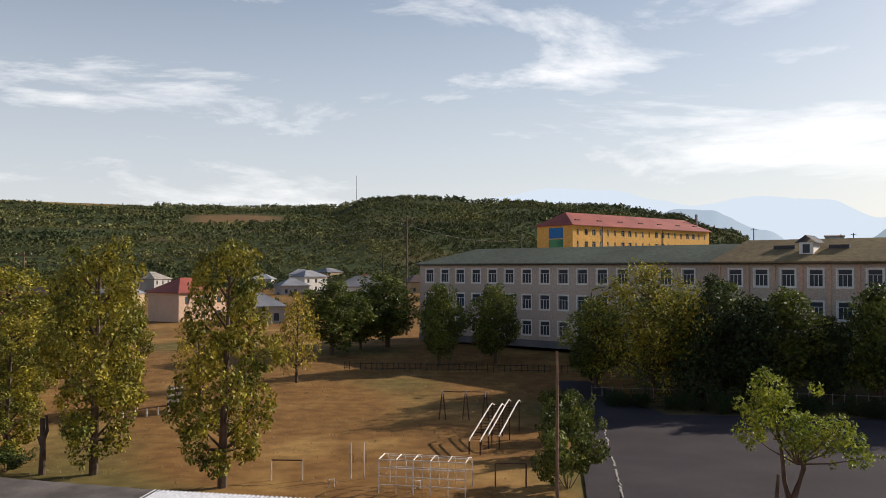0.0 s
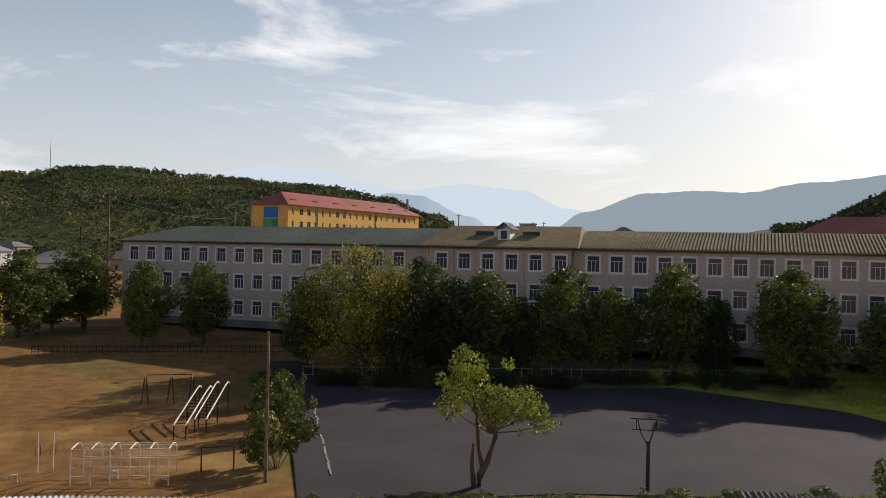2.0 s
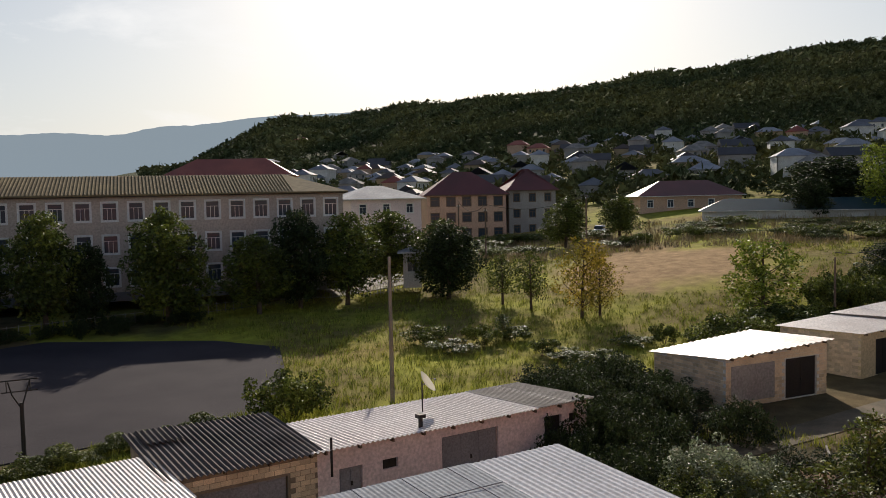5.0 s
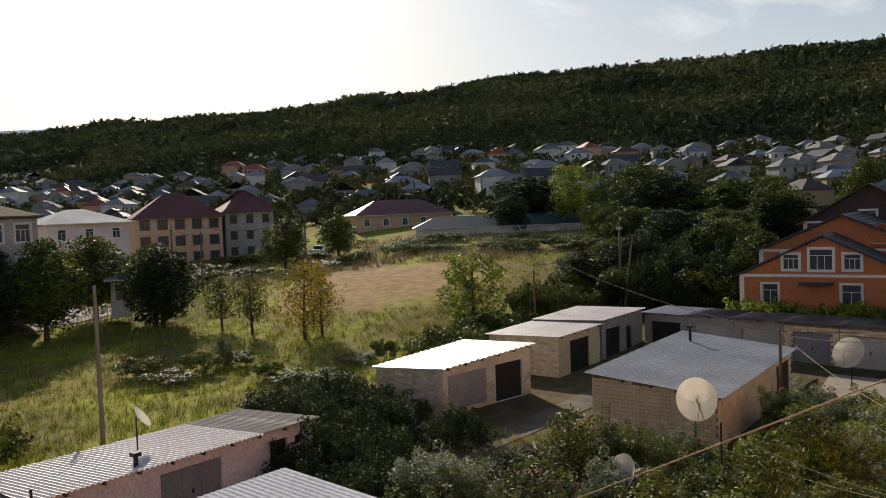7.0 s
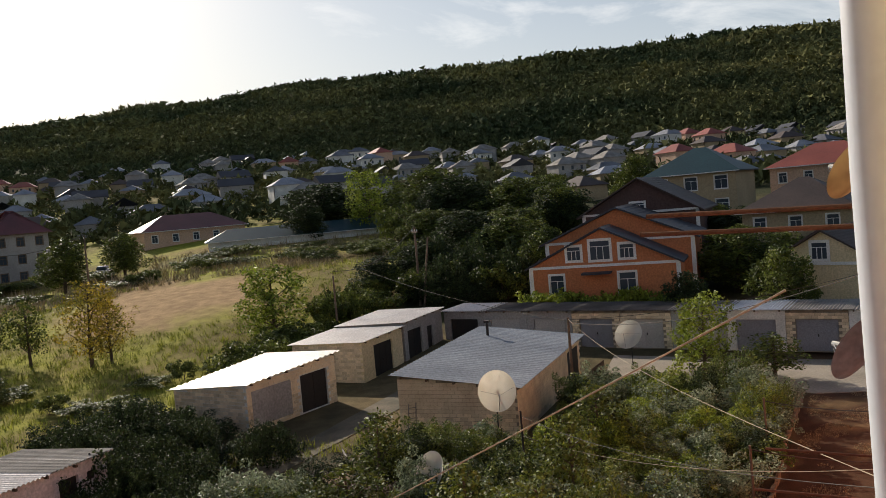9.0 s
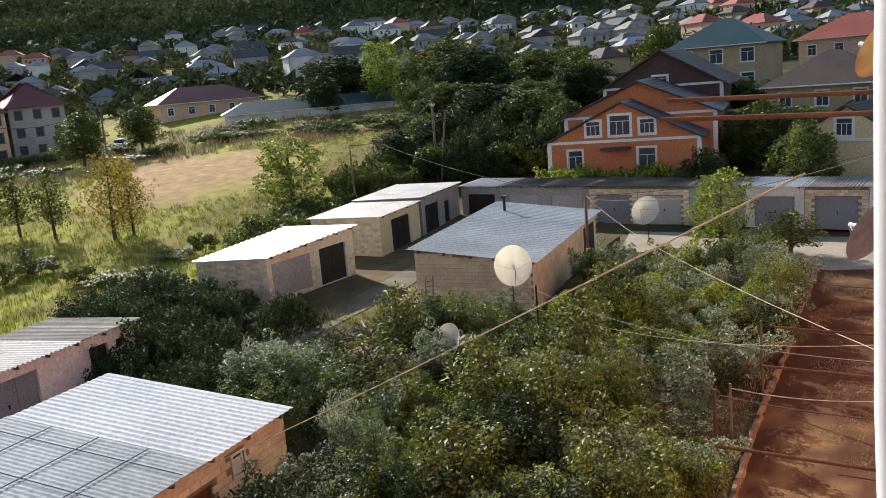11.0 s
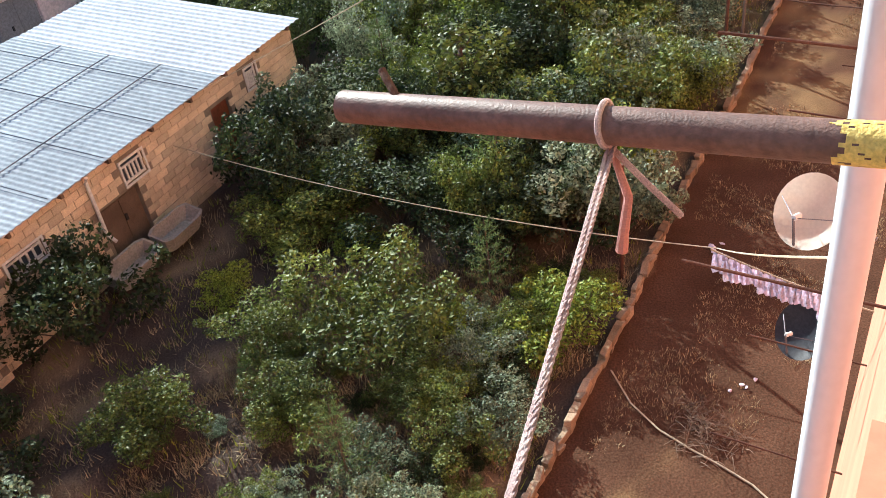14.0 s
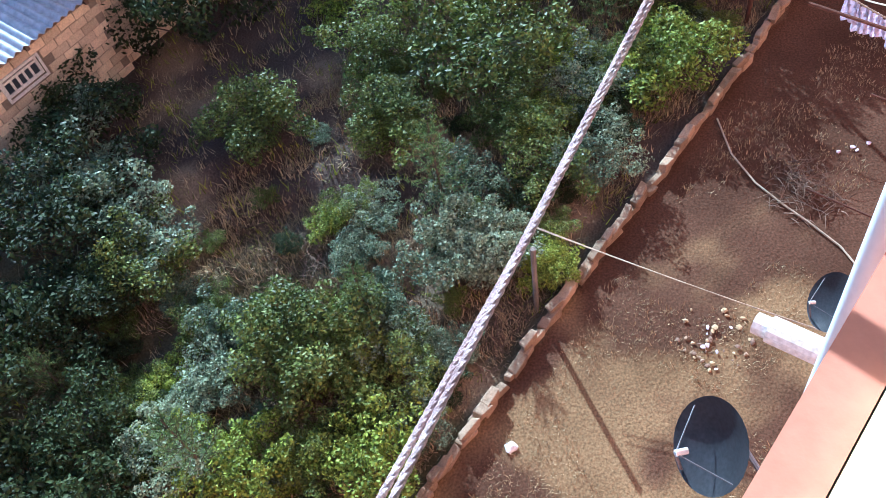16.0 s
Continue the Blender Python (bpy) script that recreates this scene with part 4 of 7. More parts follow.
# stone garage nearest to the building
gd, zfd, LD = garage("stone_garage", (11.95, 11.35), (23.4, 6.45), 6.9, (2.9, 2.9, 3.35, 3.35), "mortar", "roof_sheet", "stone-block garage with a ribbed silver sheet roof",
                     [(1.5, 2.5, 1.75, 2.2, "window"), (4.1, 5.4, 0.1, 1.75, "wood"), (5.1, 5.85, 1.85, 2.45, "window"), (8.45, 9.25, 0.1, 2.1, "door_red"), (10.1, 10.6, 1.85, 2.45, "window")], stone=("front", "right"), pitch=0.24, amp=0.014)
roof_patch(gd, zfd, -0.28, 8.9, -0.28, 7.15, "roof_sheet_blue", "dull blue-grey corrugated sheets", 0.17, 0.009)
for x in (1.2, 2.9, 4.6, 6.3, 8.0):
    bm = tube(bmesh.new(), [(x, -0.25, zfd(x, 0) + 0.075), (x, 7.1, zfd(x, 6.9) + 0.09)], 0.014, 4)
    part("sheet_lap", bm, "metal_grey", gd)
for y in (1.6, 3.4, 5.2):
    part("sheet_lap", tube(bmesh.new(), [(-0.2, y, zfd(0, y) + 0.085), (8.8, y, zfd(8, y) + 0.085)], 0.016, 4), "metal_grey", gd)
bm = bmesh.new()
tube(bm, [(4.0, -0.2, 2.8), (4.0, -0.12, 2.65), (4.0, -0.08, 1.2), (4.05, -0.25, 1.0)], 0.045, 8)
part("downpipe", bm, "white_paint", gd)
garage("stone_shed", (4.8, 14.4), (12.25, 11.0), 5.0, (2.25, 2.25, 2.6, 2.6), "mortar", "roof_sheet", "low stone-block shed with a silver sheet roof", [(5.6, 6.5, 1.3, 1.75, "window")], stone=("front", "right"), pitch=0.19, over=0.3)

# pink garage and the row beside it
PU = Vector((0.922, -0.388, 0))
P0 = Vector((23.4, 21.4, 0))
pr = P0 + PU * 13.65
gp, zfp, LP = garage("pink_garage", P0[:2], pr[:2], 5.2, (2.62, 2.62, 2.35, 2.35), "plaster_pink", "roof_sheet_warm", "pink plastered garage with a pale ribbed roof",
                     [(0.9, 1.9, 0.05, 1.75, "door_grey"), (2.8, 3.5, 1.35, 1.75, "door_dark"), (5.6, 8.5, 0.05, 2.15, "door_grey"), (11.1, 12.1, 0.05, 2.1, "door_dark"), (12.55, 13.05, 1.65, 2.05, "door_dark")], pitch=0.22)
roof_patch(gp, zfp, 10.6, 13.9, -0.28, 5.4, "asbestos", "older brown-grey sheets")
flue(gp, 4.9, 0.5, 2.6, 0.35)
bm = bmesh.new()
tube(bm, [(0.5, -0.2, 1.6), (0.5, -0.2, 3.1)], 0.05, 8)
part("stovepipe", bm, "iron_dark", gp)
q = P0 - PU * 5.5
gb, zfb, LB = garage("old_brick_garage", q[:2], P0[:2], 5.2, (2.65, 2.6, 3.0, 2.95), "mortar", "asbestos_dark", "rough stone garage with a blackened wavy roof", [(1.0, 4.3, 0.05, 1.9, "door_grey")], stone=("front",), pitch=0.22, amp=0.04, z=0.02)
roof_patch(gb, zfb, 0.2, 1.6, 3.5, 5.2, "asbestos_dark", "loose broken sheets", 0.22, 0.05, 0.12)
BACK = [(19.3, 26.0), (10.5, 29.2), (2.0, 32.0), (-4.5, 33.7), (-14.0, 35.0), (-44.0, 41.5)]
ROW = [("roof_sheet_warm", "plaster_pink", 0.15, 0.02, "garage under pale ribbed metal sheets"), ("asbestos", "plaster_pink", 0.22, 0.035, "garage under weathered cream corrugated sheets"), ("asbestos", "plaster_white", 0.22, 0.035, "garage under grey corrugated sheets"),
       ("roof_sheet", "plaster_white", 0.2, 0.03, "garage under bright new metal sheets"), ("asbestos_dark", "plaster_grey", 1.6, 0.01, "garage under a flat dark tarred roof")]
for (rgt, lft), (rf, wl, pi, am, lab) in zip(zip(BACK, BACK[1:]), ROW):
    u = (Vector(rgt) - Vector(lft)).normalized()
    n = Vector((-u.y, u.x)) * 4.6
    a, b = Vector(lft) - n + u * 0.04, Vector(rgt) - n
    g, zg, lg = garage("tin_garage", a, b, 4.6, (2.6, 2.6, 2.8, 2.8), wl, rf, lab, [(1.0, 3.6, 0.05, 2.0, "door_grey")], pitch=pi, amp=am, over=0.15)
    if rf == "asbestos" and wl == "plaster_pink":
        roof_patch(g, zg, 1.0, lg - 0.1, -0.1, 4.7, "roof_sheet_warm", "cream sheets on the roof", 0.22, 0.035)

# white garage, garage pair behind it and the large stone one
gW, zfW, LW = garage("white_stone_garage", (47.0, 12.75), (53.7, 8.75), 6.0, (2.85, 3.2, 2.35, 2.9), "plaster_white", "roof_sheet_warm", "pale stone garage with a slanting light roof and dark door", [(4.5, 7.0, 0.05, 2.35, "door_dark")], stone=("left", "front"), over=0.3, pitch=0.5, amp=0.035)
part("plaster_panel", boxes((0.35, 3.6, -0.05, -0.034, 0.3, 2.35)), "plaster_grey", gW, "smooth grey plaster field on the stone front")
garage("pale_garage", (58.4, 7.5), (63.9, 5.1), 5.8, (2.9, 3.0, 2.75, 2.9), "plaster_cream", "roof_sheet_warm", "cream garage with a dark gateway and rusty pale roof", [(1.6, 4.4, 0.05, 2.35, "door_dark")], stone=("left",), pitch=0.25, z=0.05)
garage("pale_garage", (64.2, 4.95), (70.5, 2.2), 5.8, (3.2, 3.3, 3.0, 3.2), "plaster_grey", "roof_sheet_warm", "grey plastered garage with two dark doors", [(0.6, 3.0, 0.05, 2.4, "door_dark"), (4.0, 5.0, 0.05, 2.2, "door_dark")], pitch=0.25, z=0.1)
gC, zfC, LC = garage("large_stone_garage", (44.3, 4.0), (42.0, -2.1), 14.0, (3.25, 2.65, 3.4, 2.75), "mortar", "roof_sheet_blue", "large stone-block garage with a ribbed grey roof", [], stone=("front", "right"), over=0.35, pitch=0.42, amp=0.03, ribs_y=False)
flue(gC, 1.2, 11.5, 3.3, 0.75)
part("side_door", boxes((LC + 0.005, LC + 0.05, 10.6, 13.2, 0.05, 2.2)), "door_dark", gC)

# row along the gravel road
E0, E1 = Vector((70.5, 2.0, 0)), Vector((52.5, -27.5, 0))
units = [("plaster_grey", "roof_sheet_warm", "door_dark"), ("plaster_grey", "asbestos_dark", "door_pale"), ("plaster_grey", "asbestos_dark", "door_pale"), ("mortar", "asbestos_dark", "door_grey"), ("mortar", "asbestos_dark", "door_pale"), ("plaster_grey", "asbestos", "door_pale"),
         ("plaster_white", "roof_sheet", "door_grey"), ("mortar", "asbestos", "door_grey"), ("plaster_white", "asbestos", "door_pale")]
for i, (wl, rf, dr) in enumerate(units):
    a, b = E0.lerp(E1, i / 9), E0.lerp(E1, (i + 1) / 9)
    a = a + (E1 - E0).normalized() * 0.03
    garage("road_garage", a[:2], b[:2], 3.5, (2.85, 2.85, 2.95, 2.95), wl, rf, "garage in a row along the gravel road", [(0.6, 3.2, 0.05, 2.15, dr)], stone=("front",) if wl == "mortar" else (), pitch=0.22, z=0.25, amp=0.03)[0]["group"] = "garages along the road"


# ---- houses that stand apart ----
def block_house(name, az0, r0, az1, r1, D, z0, eave, rise, wall, roof, label, rows=2, hip=True, win=(1.1, 1.4), cols=None, over=0.6, trim="white_paint"):
    a, b = polar(az0, r0), polar(az1, r1)
    L, h = (b - a).length, eave - z0
    root = thing(name, along(a, b, z0), label, "house")
    n = cols or max(2, int(L / 3))
    holes = []
    for s in range(rows):
        zb = h - (rows - s) * (h / rows if h / rows < 3.2 else 3.0) + 0.8
        holes += [(L * (i + 0.5) / n - win[0] / 2, L * (i + 0.5) / n + win[0] / 2, zb, zb + win[1]) for i in range(n)]
    part("wall", holed(bmesh.new(), L, h, 0.3, holes), wall, root)
    part("wall", boxes((0.003, 0.3, 0.303, D, 0, h), (L - 0.3, L - 0.003, 0.303, D, 0, h), (0, L, D - 0.3, D, 0, h)), wall, root, "side and rear walls")
    # solid filler, room shade put into its colour
    part("interior", boxes((0.35, L - 0.35, 0.9, D - 0.35, 0.1, h - 0.1)), "unlit_fill", root)
    for x0, x1, zz0, zz1 in holes:
        window(root, x0, zz0, win[0], win[1], 0.1, trim, bars=1)
    part("roof", hip_roof(bmesh.new(), 0, L, 0, D, h, rise, D * 0.5 if hip else 0.0, D * 0.5 if hip else 0.0, over), roof, root)
    part("gutter", boxes((-over, L + over, -over - 0.12, -over - 0.003, h - 0.14, h - 0.02)), trim, root)
    return root, L, h


def gable_house(name, az0, r0, az1, r1, D, z0, eave, apex, wall, roof, label, holes=(), over=0.5, trim="white_paint"):
    """A house whose gable faces the yard: wall below, gable field above it, two roof slopes running back."""
    a, b = polar(az0, r0), polar(az1, r1)
    L, h, top = (b - a).length, eave - z0, apex - z0
    root = thing(name, along(a, b, z0), label, "house")
    part("front_wall", holed(bmesh.new(), L, h, 0.3, [o for o in holes if o[3] <= h]), wall, root)
    bm = bmesh.new()
    for y in (0.0, 0.3):
        vs = [bm.verts.new(p) for p in ((0, y, h + 0.003), (L, y, h + 0.003), (L / 2, y, top))]
        bm.faces.new(vs if y == 0 else vs[::-1])
    part("gable", bm, wall, root)
    part("wall", boxes((0.003, 0.3, 0.303, D, 0, h), (L - 0.3, L - 0.003, 0.303, D, 0, h), (0, L, D - 0.3, D, 0, h)), wall, root, "side and rear walls")
    # added dark box in place of shaded rooms
    part("interior", boxes((0.35, L - 0.35, 1.0, D - 0.35, 0.1, h - 0.1)), "unlit_fill", root)
    s = (top - h) / (L / 2)
    for sgn in (-1, 1):
        x_e = -over if sgn < 0 else L + over
        bm = bmesh.new()
        for dz in (0.05, 0.2):
            vs = [bm.verts.new(p) for p in ((x_e, -over, h - s * over + dz), (L / 2, -over, top + dz), (L / 2, D + over, top + dz), (x_e, D + over, h - s * over + dz))]
            bm.faces.new(vs)
        f0, f1 = [f for f in bm.faces]
        p, q = list(f0.verts), list(f1.verts)
        for i in range(4):
            bm.faces.new((p[i], p[(i + 1) % 4], q[(i + 1) % 4], q[i]))
        bmesh.ops.recalc_face_normals(bm, faces=bm.faces)
        rf = part("roof", bm, roof, root)
        bm = bmesh.new()
        n = 16
        for i in range(1, n):
            t = i / n
            x = x_e + (L / 2 - x_e) * t
            z = h - s * over + (top - h + s * over) * t + 0.215
            tube(bm, [(x, -over, z), (x, D + over, z)], 0.025, 4)
        tagged(part("roof_ribs", bm, roof, rf), kind="stuff")
    for x0, x1, zz0, zz1 in holes:
        if zz1 <= h:
            window(root, x0, zz0, x1 - x0, zz1 - zz0, 0.14, trim, bars=1)
        else:
            window(root, x0, zz0, x1 - x0, zz1 - zz0, 0.16, trim, bars=2, inset=-0.02, y=-0.03)
    part("string_course", boxes((-0.02, L + 0.02, -0.1, -0.003, h - 0.1, h + 0.12)), trim, root)
    part("corner_trim", boxes((-0.06, 0.3, -0.05, -0.004, 0, h - 0.11)), trim, root)
    part("corner_trim", boxes((L - 0.3, L + 0.06, -0.05, -0.004, 0, h - 0.11)), trim, root)
    return root, L


OH, OL = gable_house("orange_house", 94.4, 73, 104.2, 71, 5.0, 2.2, 5.75, 8.75, "plaster_orange", "roof_slate", "bright orange house with white trim and stepped dark gables",
                     [(1.7, 2.9, 1.2, 2.9), (7.5, 8.9, 1.0, 2.9), (3.3, 4.5, 4.05, 5.25), (5.25, 6.95, 4.0, 5.65), (7.7, 8.9, 4.05, 5.25)], over=0.35)
part("awning", boxes((4.6, 7.0, -1.2, -0.06, 2.9, 3.05)), "roof_slate", OH)
gable_house("orange_house", 95.6, 78.6, 105.2, 76.6, 10, 2.4, 7.4, 10.2, "plaster_orange", "roof_slate", "taller rear part of the orange house under a dark roof", over=0.5)
gable_house("brown_house", 98.2, 90, 105.6, 88, 14, 3.0, 9.4, 12.75, mat("cladding_brown", (0.1, 0.06, 0.055), (0.07, 0.045, 0.04), 0.6), "roof_brown", "dark brown clad house with a steep maroon-brown roof", [(5.0, 6.4, 6.6, 7.4)], over=0.6)
block_house("tan_house", 102.5, 116, 108.0, 113, 11, 4.5, 13.1, 3.4, "plaster_tan", "roof_teal", "tall tan house with a dark teal hipped roof and arched windows", rows=2, cols=3, win=(1.6, 1.7))
block_house("tan_house", 108.2, 88, 114.5, 86, 10, 3.0, 8.6, 3.0, "plaster_tan", "roof_brown", "tan house with a low brown tiled roof", rows=2)
gable_house("gabled_house", 109.6, 70, 116.0, 67, 8, 2.2, 5.2, 7.6, "plaster_cream", "roof_brown", "cream house with white-edged brown gable", [(3.3, 4.5, 3.3, 4.6)], over=0.5)
block_house("red_roof_villa", 110.0, 128, 116.0, 125, 11, 6, 13.0, 3.0, "plaster_peach", "roof_red", "peach house with a bright red tiled roof", rows=2)
block_house("unfinished_house", 55.4, 150, 60.7, 152, 12, 4.0, 12.4, 4.2, "plaster_peach", "roof_maroon", "unfinished pink stone house with a maroon roof", rows=3, cols=5, win=(1.5, 1.6), trim="wood")
block_house("unfinished_house", 60.9, 154, 64.0, 156, 11, 4.5, 13.0, 4.0, "plaster_grey", "roof_maroon", "grey unfinished house with a dark red roof", rows=3, cols=3, trim="wood")
block_house("pink_house", 50.3, 126, 55.0, 130, 10, 3.0, 12.0, 2.0, "plaster_pink", "roof_tin", "pink house with a pale sheet roof behind the school", rows=2)
block_house("peach_house", 69.5, 165, 75.8, 170, 11, 5.5, 11.4, 2.9, "plaster_peach", "roof_maroon", "peach two-storey house with a maroon hipped roof", rows=2, cols=5)
block_house("long_shed", 73.4, 148, 86.0, 152, 8, 4.5, 8.8, 1.9, "plaster_white", "roof_teal", "long white shed with a teal sheet roof", rows=1, cols=8, win=(1.0, 0.9))
block_house("red_roof_block", 38.3, 205, 46.4, 200, 14, 3.0, 18.0, 4.2, "plaster_peach", "roof_red", "large pink house with broad red hipped roofs", rows=4, cols=7)
block_house("grey_house", 26.5, 230, 29.4, 232, 12, 3.0, 17.0, 3.4, "plaster_white", "roof_slate", "pale house with a dark roof behind the school", rows=3, cols=3)
block_house("long_house", 29.8, 260, 38.0, 255, 12, 3.0, 15.5, 3.0, "plaster_tan", "roof_slate", "low dark-roofed house behind the school", rows=3)
block_house("town_block", 17.2, 640, 20.0, 640, 14, 3, 29, 1.0, "plaster_grey", "asbestos", "distant grey apartment block", rows=8, cols=7, hip=False)
block_house("town_block", 20.9, 700, 22.0, 700, 14, 3, 38, 1.0, "plaster_grey", "asbestos", "distant grey tower block", rows=9, cols=3, hip=False)
block_house("gate_house", 53.7, 92, 54.9, 92, 3, 2.3, 6.2, 0.5, "plaster_white", "roof_tin", "small white gatehouse beside the school", rows=1, cols=1)


# ---- poles, wires, lamps ----
def bar(name, pts, r, m, parent=None, sides=8, r2=None):
    return part(name, tube(bmesh.new(), pts, r, sides, r2), m, parent)


def utility_pole(x, y, h, label, m="pole_concrete", r=0.14, arms=0, lean=(0, 0), z=None):
    p = on_ground(x, y)
    root = thing("utility_pole", pose(p.x, p.y, p.z if z is None else z), label, "pole")
    bar("shaft", [(0, 0, -0.3), (lean[0] * 0.5, lean[1] * 0.5, h * 0.5), (lean[0], lean[1], h)], r, m, root, 8, r * 0.65)
    for k in range(arms):
        arm = part("crossarm", boxes((-0.9, 0.9, -0.05, 0.05, h - 0.5 - 0.8 * k, h - 0.38 - 0.8 * k)), "wood", root)
        arm.matrix_basis = pose(0, 0, 0, 0, 0, 20)
        for i in (-0.8, 0.0, 0.8):
            bar("insulator", [(i, 0, h - 0.38 - 0.8 * k), (i, 0, h - 0.2 - 0.8 * k)], 0.05, "white_paint", arm, 6)
    return root


def at_az(az, r):
    p = polar(az, r)
    return p.x, p.y


utility_pole(39.6, 30.1, 8.6, "tall concrete pole beside the pink garage")
utility_pole(3.4, 44.8, 7.8, "slim wooden pole at the corner of the field", "wood", 0.1)
utility_pole(*at_az(-5.7, 130), 18.0, "tall electricity pole with crossarms beside the school", "wood", 0.2, 2)
utility_pole(*at_az(-7.3, 120), 12.5, "dark street pole near the school", "iron_dark", 0.12)
utility_pole(*at_az(66.0, 112), 8.2, "electricity pole at the end of the meadow", "wood", 0.14, 1)
utility_pole(*at_az(57.5, 120), 8.0, "electricity pole at the end of the meadow", "wood", 0.14, 1)
utility_pole(*at_az(59.3, 112), 7.6, "electricity pole at the end of the meadow", "wood", 0.14, 1)
utility_pole(*at_az(81.2, 74), 5.6, "short wooden pole in the hedge", "wood", 0.11)
utility_pole(*at_az(86.9, 84), 7.8, "dark double wooden pole behind the hedge", "wood", 0.15, 1, (0.3, 0))
utility_pole(*at_az(87.1, 82), 7.0, "leaning brace of the double pole", "wood", 0.13, 0, (0.4, -0.9))
utility_pole(48.6, -5.7, 4.9, "dark pole beside the large stone garage", "wood", 0.11)
utility_pole(33.2, -1.75, 3.6, "dark iron post in the garden", "iron_dark", 0.06)
utility_pole(*at_az(22.5, 250), 18, "distant electricity pole beyond the school", "wood", 0.2, 1)
utility_pole(*at_az(16.8, 240), 19, "distant electricity pole beyond the school", "wood", 0.2, 1)
utility_pole(*at_az(21.8, 300), 19, "distant electricity pole beyond the school", "wood", 0.2, 1)
utility_pole(*at_az(2.0, 180), 17, "lattice mast beyond the school", "metal_grey", 0.18, 1)
utility_pole(*at_az(-29.5, 110), 13, "electricity pole behind the poplars", "wood", 0.15, 1)
p = polar(-9.1, 1140)
mast = thing("radio_mast", pose(p.x, p.y, ground_z(p.x, p.y)), "thin radio mast on the wooded hilltop", "mast")
bar("mast_shaft", [(0, 0, -1), (0, 0, 38)], 0.5, "metal_grey", mast, 4, 0.25)
for az, r, h in ((9.3, 78.5, 9.2), (38.2, 82.0, 8.8)):
    p = on_ground(*at_az(az if az > 20 else 6.6, r + 10))
    sl = thing("street_lamp", pose(p.x, p.y, p.z), "dark street lamp post with a bent head", "street lamp")
    bar("post", [(0, 0, -0.2), (0, 0, h - 0.6), (0.15, -0.1, h - 0.2), (0.8, -0.3, h)], 0.07, "iron_dark", sl)
    part("lamp_head", boxes((0.7, 1.3, -0.42, -0.2, h - 0.06, h + 0.1)), "metal_grey", sl)

# stump of a basketball stand at the court
hp = thing("hoop_stand", pose(22.1, 38.9, 0), "dark iron hoop stand with a forked frame and no board", "hoop stand")
bar("post", [(0, 0, -0.2), (0, 0, 2.7)], 0.11, "iron_dark", hp, 8, 0.09)
bar("fork", [(0, 0, 2.4), (-0.35, 0.15, 3.1), (-0.5, 0.22, 3.75)], 0.035, "iron_dark", hp)
bar("fork", [(0, 0, 2.4), (0.15, -0.08, 3.0), (0.35, -0.2, 3.75)], 0.035, "iron_dark", hp)
bar("rail", [(-0.8, 0.4, 3.8), (0.65, -0.35, 3.8)], 0.035, "iron_dark", hp)
bar("rail", [(-0.75, 0.38, 3.25), (0.65, -0.35, 3.25)], 0.03, "iron_dark", hp)
for a, b in (((-0.55, 0.26), 3.8), ((0.35, -0.2), 3.8)):
    bar("upright", [(*a, 3.25), (*a, b)], 0.025, "iron_dark", hp, 6)


def wire(a, b, drop, r, m, label, name="cable"):
    ob = bar(name, sag(a, b, drop), r, m, None, 5)
    return tagged(ob, label, "cable")


for k, (a0, r0, z0, a1, r1, z1) in enumerate(((-29.5, 110, 13.4, -5.7, 130, 19.0), (-29.5, 110, 12.6, -5.7, 130, 18.2), (-34, 100, 12.4, -29.5, 110, 13.2), (-5.7, 130, 19.0, 2.0, 180, 18.5), (81.2, 74, 7.0, 86.9, 84, 10.0), (59.3, 112, 11, 66.0, 112, 12), (57.5, 120, 11.4, 59.3, 112, 11))):
    wire(polar(a0, r0, z0), polar(a1, r1, z1), 1.2, 0.03, "cable", "dark overhead power line between poles")


# ---- playing field ----
def steel(name, label, x, y, turn=0.0):
    return thing(name, pose(x, y, 0.0, 0, 0, turn), label, "climbing frame")


cg = steel("climbing_cage", "low weathered climbing cage of white-banded steel bars", -6.1, 46.0, -8)
for i in range(6):
    x = 0.95 * i
    bar("arch", [(x, 2.4, 0), (x, 2.35, 1.2), (x, 1.9, 1.7), (x, 1.2, 1.85), (x, 0, 1.8)], 0.036, "bar_white", cg, 6)
    bar("post", [(x, 0, 0), (x, 0, 1.8)], 0.038, "bar_white", cg, 6)
for z in (0.45, 0.9, 1.35, 1.8):
    bar("rail", [(0, 0, z), (4.8, 0, z)], 0.032, "bar_white", cg, 6)
for z in (0.9, 1.5):
    bar("rail", [(0, 2.3, z), (4.8, 2.3, z)], 0.032, "bar_white", cg, 6)
bar("rail", [(0, 1.2, 1.85), (4.8, 1.2, 1.85)], 0.022, "bar_white", cg, 6)
for j in range(2):
    ls = steel("ladder_slide", "curved white double rails over a rusty ladder", -1.5 + 1.25 * j, 55.8 + 1.8 * j, -14)
    for s in (0.0, 0.75):
        bar("side_rail", [(s, 0, 0.9), (s, 0.3, 1.0), (s, 5.4, 2.25), (s, 6.3, 2.4), (s, 6.9, 2.2)], 0.055, "bar_white", ls, 8)
        bar("post", [(s, 0.1, 0), (s, 0.1, 1.0)], 0.05, "rust", ls, 6)
        bar("post", [(s, 3.2, 0), (s, 3.2, 1.7)], 0.045, "rust", ls, 6)
        bar("post", [(s, 6.4, 0), (s, 6.4, 2.4)], 0.045, "rust", ls, 6)
    for i in range(12):
        y = 0.3 + 0.5 * i
        bar("rung", [(0, y, 0.98 + 0.245 * (y - 0.3)), (0.75, y, 0.98 + 0.245 * (y - 0.3))], 0.025, "rust", ls, 5)
